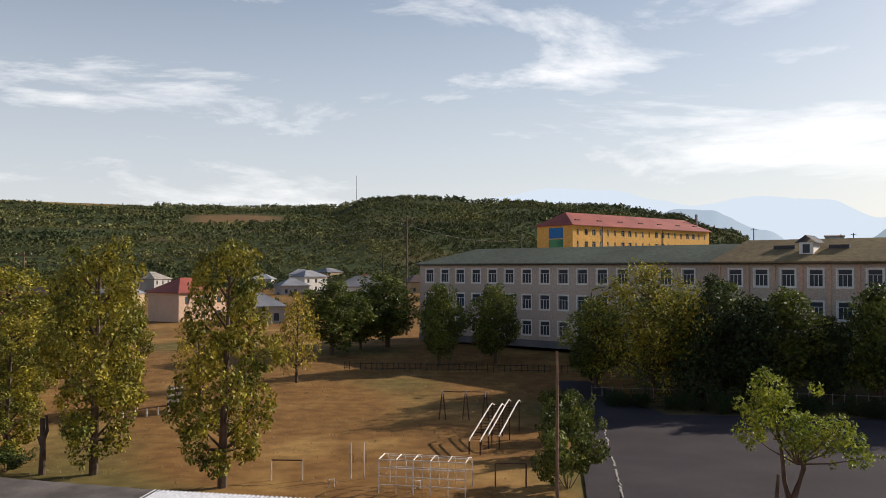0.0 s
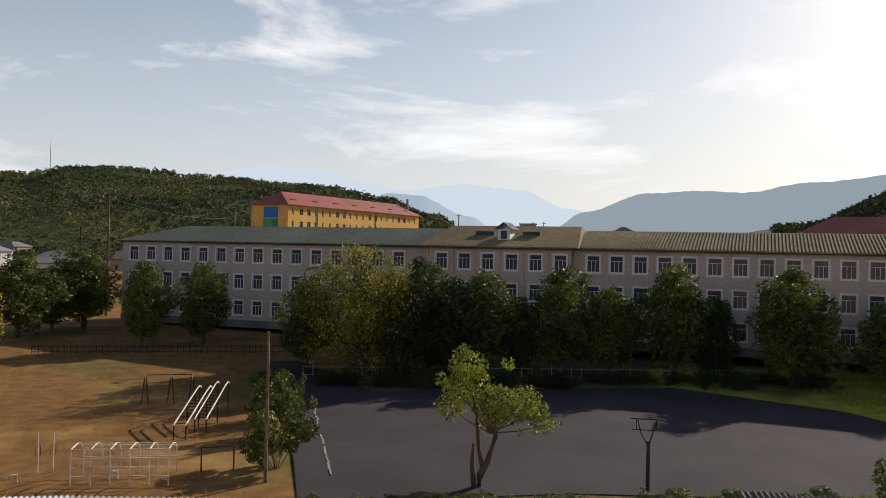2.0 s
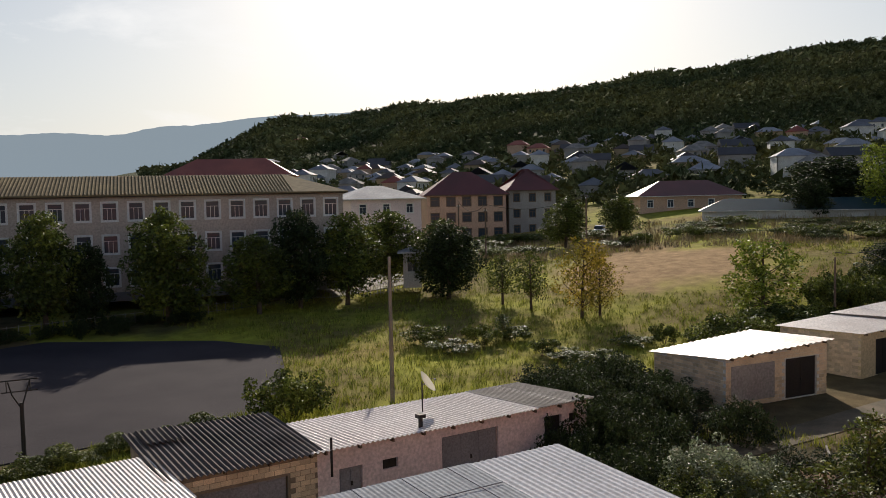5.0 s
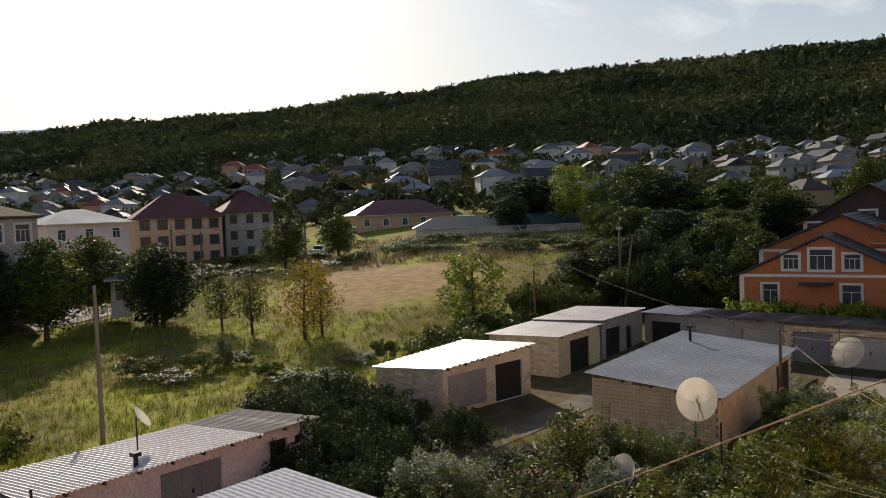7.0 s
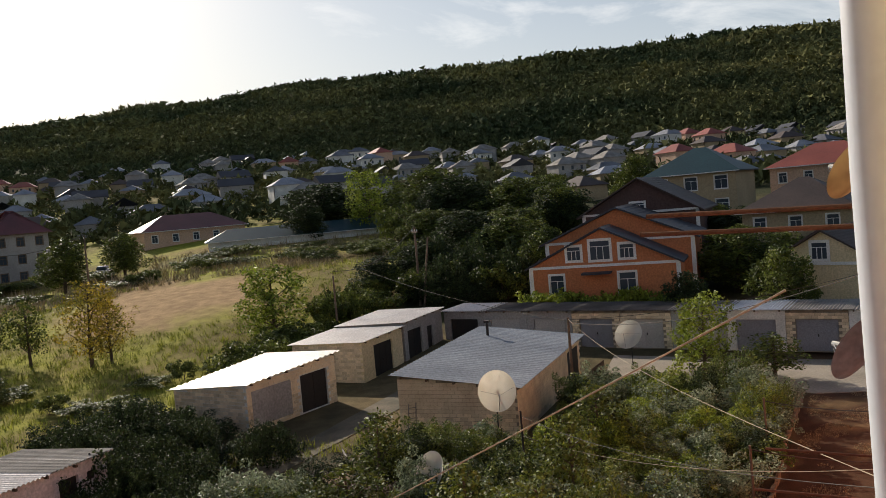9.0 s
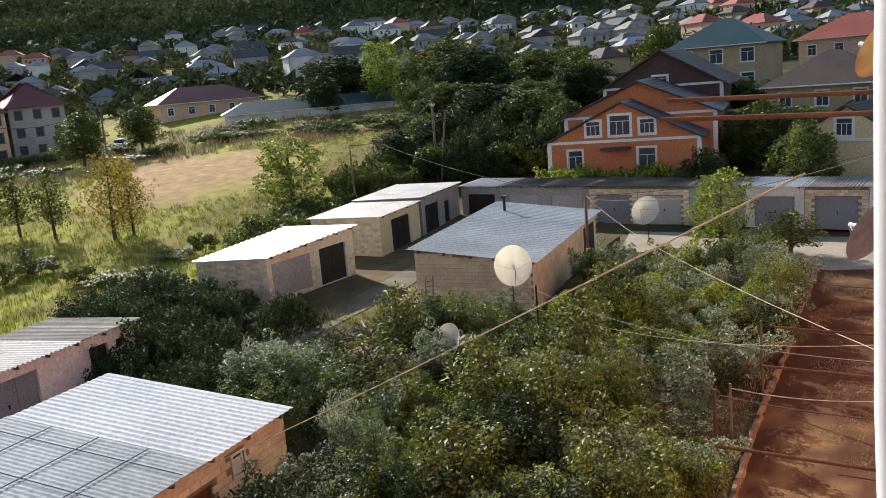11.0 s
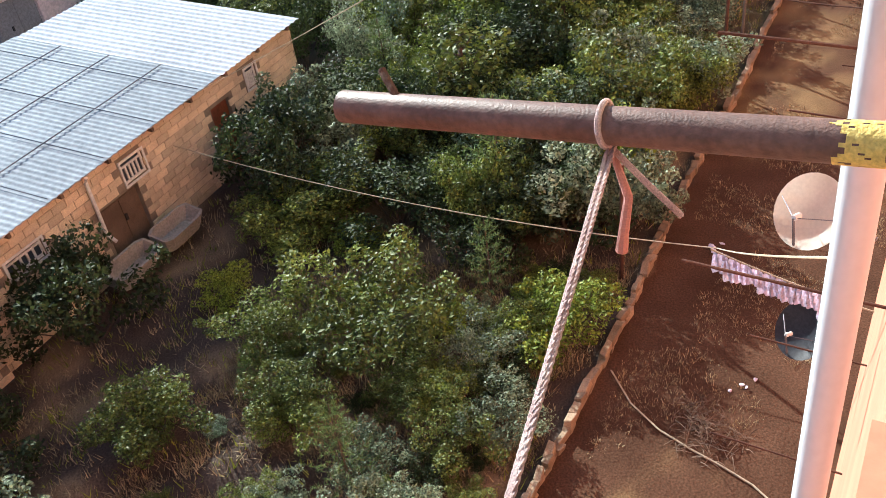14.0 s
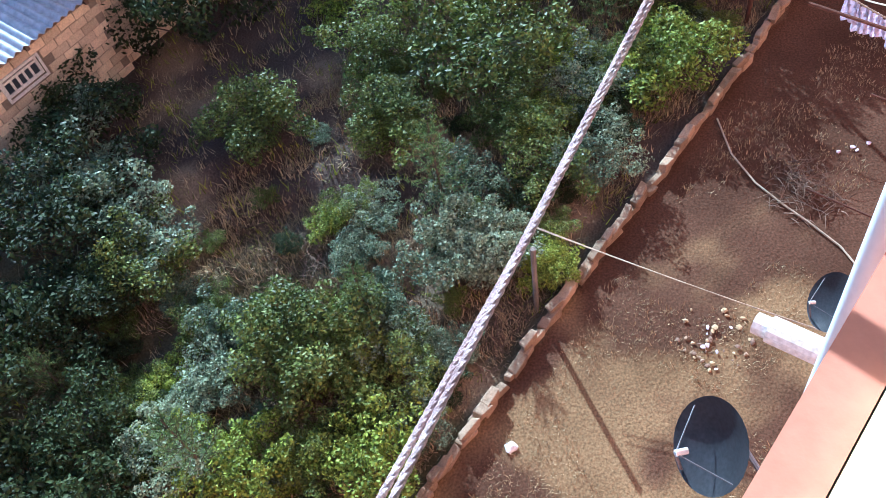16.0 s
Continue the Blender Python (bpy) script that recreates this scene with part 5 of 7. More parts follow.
sw = steel("swing_frame", "peeling white-topped steel swing frame", -3.9, 67.8)
for x in (0.0, 1.85, 3.4):
    for s in (-0.28, 0.28):
        bar("leg", [(x + s, -0.2, 0), (x + s * 0.2, 0, 2.2)], 0.05, "rust", sw, 6)
    bar("cap", [(x, 0, 2.0), (x, 0, 2.45)], 0.07, "bar_white", sw, 6)
bar("top_bar", [(0, 0, 2.38), (3.4, 0, 2.38)], 0.035, "rust", sw, 6)
hb = steel("high_bar", "low black and white exercise bar", -12.6, 48.4)
for x in (0.0, 1.8):
    bar("post", [(x, 0, 0), (x, 0, 1.15)], 0.045, "bar_white", hb, 6)
bar("cross_bar", [(0, 0, 1.15), (1.8, 0, 1.15)], 0.04, "rust", hb, 6)
hb2 = steel("high_bar", "low rusty exercise bar beside the bush", 0.2, 47.6)
for x in (0.0, 1.7):
    bar("post", [(x, 0, 0), (x, 0, 1.3)], 0.045, "rust", hb2, 6)
bar("cross_bar", [(0, 0, 1.3), (1.7, 0, 1.3)], 0.04, "rust", hb2, 6)
tp = steel("turnstile_posts", "pair of rusty notched steel posts", -8.1, 49.0)
for x in (0.0, 0.75):
    bar("post", [(x, 0, 0), (x, 0, 2.1)], 0.045, "bar_white", tp, 6)
    bar("ring", [(x - 0.12, 0, 0.9), (x - 0.12, 0, 1.4), (x + 0.12, 0, 1.4), (x + 0.12, 0, 0.9)], 0.02, "rust", tp, 5)
for x, y in ((-9.0, 47.0), (-4.2, 46.9)):
    sb = steel("step_block", "small white-painted steel step", x, y, 30)
    bar("hoop", [(0, 0, 0), (0, 0, 0.42), (0.3, 0, 0.42), (0.3, 0, 0)], 0.04, "bar_white", sb, 6)
bd = steel("balance_beam", "striped black and white board beside a low bench of posts", -27.9, 66.8, 50)
for i in range(6):
    part("stripe", boxes((2.2, 3.6, -0.04, 0.04, 0.9 + 0.26 * i, 1.15 + 0.26 * i)), "bar_white" if i % 2 else "iron_dark", bd)
for x in (-1.6, -0.6, 0.4, 1.4, 2.3, 3.5):
    bar("post", [(x, 0, 0), (x, 0, 0.95)], 0.07, "bar_white", bd, 6)
bar("beam", [(-1.6, 0, 0.95), (2.2, 0, 0.95)], 0.06, "rust", bd, 6)

# kerb between the path and the court
kerb_bm = mesh_of("kerb_stone", lambda: box(bmesh.new(), -0.5, 0.5, -0.07, 0.07, 0, 0.12, 0.02), "concrete")
for i in range(36):
    t = i / 36
    x, y = 6.9 + 1.9 * t + rnd.uniform(-0.05, 0.05), 45.5 + 24.0 * t
    k = new("kerb_stone", kerb_bm)
    k.matrix_basis = pose(x, y, ground_z(x, y) + 0.05, rnd.uniform(-4, 4), 0, 86 + rnd.uniform(-8, 8)) @ Matrix.Diagonal((0.6, rnd.uniform(0.6, 1.2), rnd.uniform(0.6, 1.0), 1))
    tagged(k, "broken whitewashed kerb stone beside the court", "kerb stone", "kerb along the court")
# faded lines on the court
for pts in ([(16.0, 41.2), (18.0, 43.0), (20.5, 44.4)], [(35.5, 47.0), (31.8, 40.6), (29.7, 37.2)], [(36.2, 50.6), (33.6, 47.4)], [(24.5, 44.0), (30.0, 42.5), (34.0, 39.0)]):
    bm = bmesh.new()
    vs = []
    for (x, y), (u, v) in zip(pts, pts[1:]):
        d = Vector((u - x, v - y, 0)).normalized()
        s = Vector((-d.y, d.x, 0)) * 0.035
        q = [Vector((x, y, 0.066)) - s, Vector((x, y, 0.066)) + s, Vector((u, v, 0.066)) + s, Vector((u, v, 0.066)) - s]
        bm.faces.new([bm.verts.new((c.x, c.y, c.z + (ground_z(c.x, c.y)))) for c in q])
    bmesh.ops.solidify(bm, geom=bm.faces[:], thickness=0.002)
    tagged(link("court_line", bm, mat("worn_line", (0.2, 0.19, 0.19), (0.09, 0.088, 0.09), 6, 0.9, bump=0)), "worn white court marking", "marking", kind="structure")

# low wall, fence and white yard in front of the school
def fence(a, b, h, label, m="bar_white", step=0.5):
    a, b = on_ground(*a), on_ground(*b)
    L = (b - a).length
    root = thing("fence", along(a, b, a.z), label, "fence")
    slat = mesh_of(("slat", h, m), lambda: boxes((-0.03, 0.03, -0.015, 0.015, 0.05, h)), m)
    for i in range(int(L / step) + 1):
        o = new("slat", slat)
        o.parent = root
        o.matrix_basis = pose(i * step, 0, (b.z - a.z) * i * step / L)
    dz = b.z - a.z
    for z in (0.25, h - 0.15):
        bar("rail", [(0, 0.03, z), (L, 0.03, z + dz)], 0.025, m, root, 5)
    return root


fence((71.0, 57.5), (80.0, 55.0), 1.3, "white slatted fence by the school gate", step=0.45)
fence((9.0, 77.5), (62, 63.0), 1.1, "low weathered fence below the court trees", "wood_grey", 0.9)
fence((-16, 92), (9, 90.5), 0.9, "low dark fence along the field", "iron_dark", 0.6)
sheet("school_yard", [(62, 68), (70, 60.5), (82, 58), (88, 66), (76, 70)], "concrete", "bright dusty concrete yard by the school", 0.05)


def car(x, y, turn, paint, label):
    p = on_ground(x, y)
    root = thing("parked_car", pose(p.x, p.y, p.z, 0, 0, turn), label, "car")
    bm = box(bmesh.new(), -2.1, 2.1, -0.85, 0.85, 0.3, 0.85, 0.12)
    part("body", bm, paint, root)
    bm = box(bmesh.new(), -1.3, 0.9, -0.75, 0.75, 0.84, 1.42, 0.2)
    part("cabin", bm, "glass", root)
    part("roof", box(bmesh.new(), -0.9, 0.55, -0.65, 0.65, 1.4, 1.46, 0.02), paint, root)
    for sx in (-1.35, 1.35):
        for sy in (-0.82, 0.82):
            w = bar("wheel", [(sx, sy - 0.1, 0.32), (sx, sy + 0.1, 0.32)], 0.32, "iron_dark", root, 14)


car(*at_az(66.9, 142), 10, "white_paint", "white car parked before the village houses")
car(*at_az(-31.3, 95), 40, "white_paint", "pale car parked beyond the trees")


# ---- satellite dishes ----
def dish(x, y, z, face_az, tilt, r, m, label, mast_h=None, wall_to=None):
    """A dish whose bowl looks towards face_az, tilted up; on a mast, or on an arm from a wall."""
    root = thing("satellite_dish", pose(x, y, z, 0, 0, -face_az), label, "satellite dish")
    bm = bmesh.new()
    n, k = 28, 5
    rings = [[bm.verts.new((r * (i / k) * math.cos(2 * math.pi * j / n), -0.0 + r * 0.32 * (i / k) ** 2, r * (i / k) * 1.08 * math.sin(2 * math.pi * j / n))) for j in range(n)] for i in range(1, k + 1)]
    c = bm.verts.new((0, 0, 0))
    for j in range(n):
        bm.faces.new((c, rings[0][(j + 1) % n], rings[0][j]))
    for u, v in zip(rings, rings[1:]):
        for j in range(n):
            bm.faces.new((u[j], u[(j + 1) % n], v[(j + 1) % n], v[j]))
    bmesh.ops.solidify(bm, geom=bm.faces[:], thickness=0.012)
    bmesh.ops.rotate(bm, verts=bm.verts, cent=(0, 0, 0), matrix=Matrix.Rotation(radians(tilt), 3, "X"))
    part("reflector", bm, m, root, smooth=True)
    rot = Matrix.Rotation(radians(tilt), 3, "X")
    tip = rot @ Vector((0, r * 1.05, -r * 0.25))
    feed = bar("feed_arm", [rot @ Vector((0, r * 0.32, -r)), tip], 0.012, "metal_grey", root, 6)
    bar("converter", [tip, tip + rot @ Vector((0, -0.08, 0.03))], 0.024, "white_paint", feed, 8)
    for s in (-1, 1):
        bar("stay", [rot @ Vector((s * r * 0.9, r * 0.3, r * 0.1)), tip], 0.005, "metal_grey", root, 4)
    bar("mount", [(0, -0.02, 0), (0, -0.16, -0.1)], 0.035, "metal_grey", root, 8)
    if mast_h:
        bar("mast", [(0, -0.16, 0.1), (0, -0.16, -mast_h)], 0.035, "iron_dark", root, 8)
    if wall_to:
        bar("wall_arm", [(0, -0.16, -0.08), Matrix.Rotation(radians(face_az), 3, "Z") @ (Vector(wall_to) - Vector((x, y, z)))], 0.02, "metal_grey", root, 8)
    return root


def on_dir(az, el, d):
    return Vector((d * math.cos(radians(el)) * math.sin(radians(az)), d * math.cos(radians(el)) * math.cos(radians(az)), 12 + d * math.sin(radians(el))))


for az, el, d, face, tilt, r, lab in ((91.48, -12.78, 38.6, 262, 14, 0.86, "round whitish satellite dish on a mast by the stone garage"), (86.71, -17.75, 32.5, 318, 30, 0.75, "pale satellite dish tilted skyward in the garden"),
                                      (100.67, -9.71, 58.0, 305, 32, 0.95, "pale satellite dish on a mast by the gravel road"), (55.0, -12.4, 38.5, 120, 30, 0.5, "white satellite dish on the pink garage")):
    p = on_dir(az, el, d)
    dish(p.x, p.y, p.z, face, tilt, r, "dish_white", lab, p.z - 0.0 - (2.4 if r == 0.5 else 0))


# ---- the building from which the view is taken ----
FU, FN = Vector((0.891, -0.454, 0)), Vector((0.454, 0.891, 0))


def fac(l, n, z):
    p = FU * l + FN * n
    return Vector((p.x, p.y, z))


def home():
    """Facade in its own frame: x along the wall, y out of it."""
    m = Matrix.Translation((0, 0, 0)) @ Matrix(((FU.x, FN.x, 0, 0), (FU.y, FN.y, 0, 0), (0, 0, 1, 0), (0, 0, 0, 1)))
    root = thing("apartment_house", m, "orange and cream plastered apartment house with clothes brackets", "apartment house")
    part("wall", boxes((0.95, 46, -0.5, -0.2, -0.2, 11.62)), "facade_orange", root)
    part("wall", boxes((0.95, 46, -0.5, -0.204, 11.623, 15.5)), "facade_cream", root, "cream upper wall")
    part("wall", boxes((-20, 0.947, -0.5, -0.23, -0.2, 10.6), (-20, -1.3, -0.5, -0.23, 10.603, 15.5), (-1.297, 0.947, -0.5, -0.23, 13.6, 15.5)), "facade_orange", root, "wall round the open window")
    part("sill", box(bmesh.new(), -1.29, 0.93, -0.62, -0.207, 10.62, 11.0, 0.02), "facade_cream", root, "thick cream window sill")
    part("sill_edge", boxes((-1.29, 0.94, -0.204, -0.122, 10.55, 10.93)), "facade_orange", root)
    part("room", boxes((-3.2, 3.2, -4.6, -4.5, 10.2, 13.6), (-3.2, -3.1, -4.5, -0.52, 10.2, 13.6), (3.1, 3.2, -4.5, -0.52, 10.2, 13.6), (-3.1, 3.1, -4.5, -0.52, 10.2, 10.3), (-3.1, 3.1, -4.5, -0.52, 13.5, 13.6)), "plaster_white", root)
    bm = bmesh.new()
    tube(bm, [(1.85, -0.13, 0.1), (1.85, -0.09, 8.0), (1.85, -0.055, 9.2), (1.85, -0.01, 10.6), (1.85, 0.018, 11.3), (1.85, 0.03, 12.0), (1.85, 0.03, 15.4)], 0.051, 20)
    pipe = part("drainpipe", bm, "drainpipe", root, "pale grey-blue plastic drainpipe", smooth=True)
    for z in (1.6, 4.6, 7.6, 13.2):
        n = interp(z, [(0.1, -0.13), (8.0, -0.09), (11.3, 0.018), (12.0, 0.03)])
        part("pipe_joint", tube(bmesh.new(), [(1.85, n, z), (1.85, n, z + 0.12)], 0.058, 20), "drainpipe", pipe)
        part("pipe_clip", boxes((1.835, 1.865, -0.198, n, z + 0.02, z + 0.04)), "metal_grey", pipe)
    # clothes brackets of the other flats
    for l, z in ((3.5, 11.8), (3.62, 11.87), (4.4, 9.96), (6.5, 10.0), (5.9, 9.9), (7.5, 7.85), (3.95, 8.7), (5.45, 5.5), (7.0, 5.4), (9.5, 8.6), (12, 6.2)):
        bar("bracket", [(l, -0.22, z - 0.02), (l, 0.95, z)], 0.01, "rust", root, 8)
    bar("flue_pipe", [(3.0, -0.22, 7.0), (3.0, 0.4, 6.95)], 0.095, "plastic_white", root, 16)
    bar("flue_cap", [(3.0, 0.39, 6.95), (3.0, 0.5, 6.94)], 0.075, "plastic_white", root, 12)
    return root


HOME = home()


def bracket_pipe():
    """The thick rusty pipe close to the window, with its rope."""
    a, b = Vector((0.84, -0.513, 11.384)), Vector((1.287, 0.291, 11.282))
    root = thing("clothes_bracket", Matrix.Translation(a), "thick rusty steel pipe bracket with chipped yellow paint", "bracket")
    bm = bmesh.new()
    d = (b - a)
    tube(bm, [Vector((0, 0, 0)), d * 0.5, d], 0.03, 28)
    tube(bm, [d * 0.999, d * 1.0005], 0.024, 20)
    part("pipe", bm, "rust_pipe", root, smooth=True)
    dn = d.normalized()
    up = dn.cross(Vector((0, 0, 1))).normalized()
    side = dn.cross(up)
    bm = bmesh.new()
    # a ragged coat of paint round the pipe's wall end
    for k in range(64):
        a0, a1 = 2 * math.pi * k / 64, 2 * math.pi * (k + 1) / 64
        for q in range(12):
            if q * 0.008 > 0.07 + 0.022 * noise.noise((math.cos(a0) * 2.5, math.sin(a0) * 2.5, 0)) or noise.noise((k * 0.33, q * 0.6, 4)) > 0.42:
                continue
            bm.faces.new([bm.verts.new(dn * (u * 0.008) + (up * math.cos(w) + side * math.sin(w)) * 0.0306) for u, w in ((q, a0), (q + 1, a0), (q + 1, a1), (q, a1))])
    bmesh.ops.remove_doubles(bm, verts=bm.verts, dist=0.0004)
    part("yellow_paint", bm, mat("paint_yellow", (0.72, 0.55, 0.16), (0.6, 0.44, 0.12), 20, 0.6), root)
    bar("hook", [d * 0.86 + Vector((0, 0, 0.02)), d * 0.86 + Vector((0.06, 0.03, 0.052))], 0.008, "rust", root, 8)
    return root


bracket_pipe()


def twisted(bm, pts, r, strands=3, turns=40.0):
    pts = [Vector(p) for p in pts]
    n = 260
    fine = []
    for i in range(n + 1):
        u = i / n * (len(pts) - 1)
        k = min(int(u), len(pts) - 2)
        fine.append(pts[k].lerp(pts[k + 1], u - k))
    for s in range(strands):
        line = []
        for i, p in enumerate(fine):
            d = (fine[min(i + 1, n)] - fine[max(i - 1, 0)]).normalized()
            a = d.cross(Vector((0.3, 0.2, 1))).normalized()
            b = d.cross(a)
            t = 2 * math.pi * (turns * i / n + s / strands)
            line.append(p + (a * math.cos(t) + b * math.sin(t)) * r * 0.42)
        tube(bm, line, r * 0.72, 6)
    return bm


def rope():
    k = Vector((1.108, -0.075, 11.335))
    root = thing("clothes_rope", Matrix.Translation(k), "twisted pale pink rope tied round the rusty pipe", "rope")
    # loop round the pipe
    dn = (Vector((1.287, 0.291, 11.282)) - Vector((0.84, -0.513, 11.384))).normalized()
    a = dn.cross(Vector((0, 0, 1))).normalized()
    b = dn.cross(a)
    c = Vector((1.034, -0.168, 11.341)) - k
    part("loop", tube(bmesh.new(), [c + (a * math.cos(t) + b * math.sin(t)) * 0.034 + dn * 0.002 * t for t in [i * 2 * math.pi / 20 for i in range(21)]], 0.0055, 8), "rope", root, smooth=True)
    e = Vector((-0.3, 0.195, 11.305)) - k
    s0 = c - Vector((0, 0, 0.04))
    part("long_strand", twisted(bmesh.new(), [s0 + a * 0.02, s0.lerp(e, 0.5) + Vector((0, 0, -0.004)), e], 0.004, 3, 34), "rope", root, smooth=True)
    part("long_strand", twisted(bmesh.new(), [s0 - a * 0.014, s0.lerp(e, 0.3) - a * 0.008, s0.lerp(e, 0.55) + Vector((0.0, 0.003, -0.006)), s0.lerp(e, 0.75) + Vector((0.004, 0.01, -0.004)), e + Vector((0.012, 0.014, 0))], 0.0038, 3, 36), "rope", root, smooth=True)
    part("tail", twisted(bmesh.new(), [s0, s0 + dn * -0.06 + Vector((0.0, 0, -0.06)), s0 + dn * -0.12 + Vector((0.01, 0, -0.12))], 0.005, 3, 10), "rope", root, smooth=True)
    part("tail", tube(bmesh.new(), [s0, s0 + dn * -0.03 + Vector((0, 0, -0.09)), s0 + dn * -0.022 + Vector((0, 0, -0.17)), s0 + dn * -0.02 + Vector((0, 0, -0.2))], 0.006, 8, 0.011), mat("rag", (0.5, 0.25, 0.22), (0.38, 0.18, 0.15), 40), root, "frayed reddish rag end", smooth=True)


rope()

# dishes on the facade
for l, n, z, face, tilt, r, m, lab in ((6.0, 0.45, 7.8, 320, 32, 0.29, "dish_white", "white mesh-backed satellite dish on the facade"), (7.5, 0.45, 5.2, 330, 32, 0.31, "dish_dark", "dark grey satellite dish on the facade"), (2.3, 0.32, 6.5, 335, 32, 0.32, "dish_dark", "dark grey satellite dish on a facade arm"),
                                       (7.1, 0.42, 1.7, 345, 30, 0.4, "dish_dark", "dark grey satellite dish low on the facade"), (7.55, 0.3, 10.5, 60, 25, 0.27, "metal_grey", "grey satellite dish beside the drainpipe"), (7.8, 0.28, 11.95, 60, 30, 0.25, "plaster_tan", "pale satellite dish high on the facade")):
    p = fac(l, n, z)
    dish(p.x, p.y, p.z, face, tilt, r, m, lab, None, fac(l, -0.03, z - 0.15))

# washing on a line between two brackets
ln = wire(fac(4.24, 0.85, 8.6), fac(4.17, -0.12, 8.45), 0.02, 0.006, "cable_pale", "thin pale washing line by the wall", "washing_line")
rl = random.Random(9)
for i in range(11):
    t = 0.06 + 0.075 * i
    p = fac(4.24, 0.85, 8.6).lerp(fac(4.17, -0.12, 8.45), t) - Vector((0, 0, 0.02 * 4 * t * (1 - t)))
    w, h = rl.uniform(0.078, 0.092), rl.uniform(0.13, 0.2)
    bm = bmesh.new()
    g = [[bm.verts.new((-w / 2 + w * a / 6, 0.014 * math.sin(a * 1.9 + b), -h * b / 5)) for b in range(6)] for a in range(7)]
    for a in range(6):
        for b in range(5):
            bm.faces.new((g[a][b], g[a + 1][b], g[a + 1][b + 1], g[a][b + 1]))
    bmesh.ops.solidify(bm, geom=bm.faces[:], thickness=0.003)
    o = link("hanging_cloth", bm, "cloth", smooth=True)
    o.matrix_basis = pose(p.x, p.y, p.z, 0, 0, math.degrees(math.atan2(FN.y, FN.x)))
    tagged(o, "small pale lilac cloth hung on the washing line", "cloth", "washing on the line")

# lines strung over the garden
wire(fac(5.25, 0.6, 11.33), (19.2, 8.1, 2.85), 0.05, 0.007, "cable_pale", "pale cable from the house to the stone garage")
wire((12.74, -3.57, 1.8), (17.42, 8.26, 2.4), 0.35, 0.012, "cable_pale", "sagging pale line to the stone garage")
wire(fac(4.7, 0.2, 8.37), (12.74, -3.57, 1.8), 0.05, 0.012, "cable_pale", "pale line to the facade")
wire(fac(10, -0.1, 8.5), (48.6, -5.7, 4.8), 0.5, 0.006, "cable_pale", "cable from the facade to the dark pole")
wire((48.6, -5.7, 4.7), (74.0, 9.0, 7.0), 0.5, 0.016, "cable", "dark cable from pole to hedge")
wire((48.6, -5.7, 4.6), fac(30, 0, 9.0), 0.8, 0.014, "cable", "dark cable from pole to facade")
wire((48.6, -5.7, 4.75), fac(44, 0, 7.5), 0.5, 0.014, "cable", "dark cable from pole to facade")
wire((33.2, -1.75, 3.4), fac(16, 0, 6.5), 0.5, 0.01, "cable", "dark line from the iron post to the facade")
wire((33.2, -1.75, 2.6), fac(22, 0, 5.0), 0.6, 0.01, "cable_pale", "pale line from the iron post to the facade")
wire((22.3, -6.0, 2.9), fac(20.5, 0, 3.6), 0.1, 0.02, "rust", "rusty rail from post to facade")
wire((28.0, -9.0, 3.0), fac(27.5, 0, 3.4), 0.15, 0.02, "rust", "rusty rail from post to facade")
wire((34.0, -11.6, 3.0), fac(34.0, 0, 3.2), 0.15, 0.02, "cable", "line from post to facade")
wire((24.0, -6.8, 2.4), fac(23.0, 0, 3.2), 0.2, 0.015, "cable_pale", "pale line from post to facade")
wire((7.6, 1.5, 1.5), fac(7.0, 0, 1.2), 0.05, 0.008, "cable_pale", "thin wire over the yard")
wire((7.64, 1.46, 1.45), fac(7.05, 0, 1.1), 0.05, 0.008, "cable_pale", "thin wire over the yard")
for x, y, h, m in ((14.2, -2.0, 2.8, "rust"), (22.35, -5.9, 3.0, "rust"), (28.0, -9.0, 3.1, "wood"), (34.0, -11.6, 3.1, "wood"), (24.0, -6.8, 2.5, "wood_grey"), (7.0, 1.35, 1.6, "wood_grey"), (28.8, 1.9, 2.0, "iron_dark")):
    pt = thing("line_post", pose(x, y, -0.1, 0, 3, 0), "thin weathered clothes-line post by the garden wall", "post")
    bar("shaft", [(0, 0, 0), (0, 0, h + 0.1)], 0.045, m, pt, 7)
# garden hose on the yard
hose = [(11.45, -1.45), (10.6, -1.7), (9.95, -2.1), (9.5, -2.55), (9.1, -3.0), (8.7, -3.4), (8.2, -3.7)]
tagged(bar("garden_hose", [(x, y, 0.04) for x, y in hose], 0.018, "cable_pale", None, 6), "pale hose lying across the bare yard", "hose")


def heap(name, x, y, r, n, mats, label, cat, hgt=0.3, size=0.12):
    rg = random.Random(int(x * 31))
    root = thing(name, pose(x, y, 0), label, cat)
    for k in range(n):
        a, q = rg.uniform(0, 6.28), r * rg.random() ** 0.7
        s = size * rg.uniform(0.5, 1.5)
        bm = bmesh.new()
        bmesh.ops.create_icosphere(bm, subdivisions=1, radius=1)
        for v in bm.verts:
            v.co *= rg.uniform(0.6, 1.15)
        o = part("piece", bm, rg.choice(mats), root)
        o.matrix_basis = pose(q * math.cos(a), q * math.sin(a), hgt * (1 - q / r) * rg.random() + 0.02, 0, 0, rg.uniform(0, 360)) @ Matrix.Diagonal((s, s * rg.uniform(0.4, 1), s * 0.35, 1))
    return root


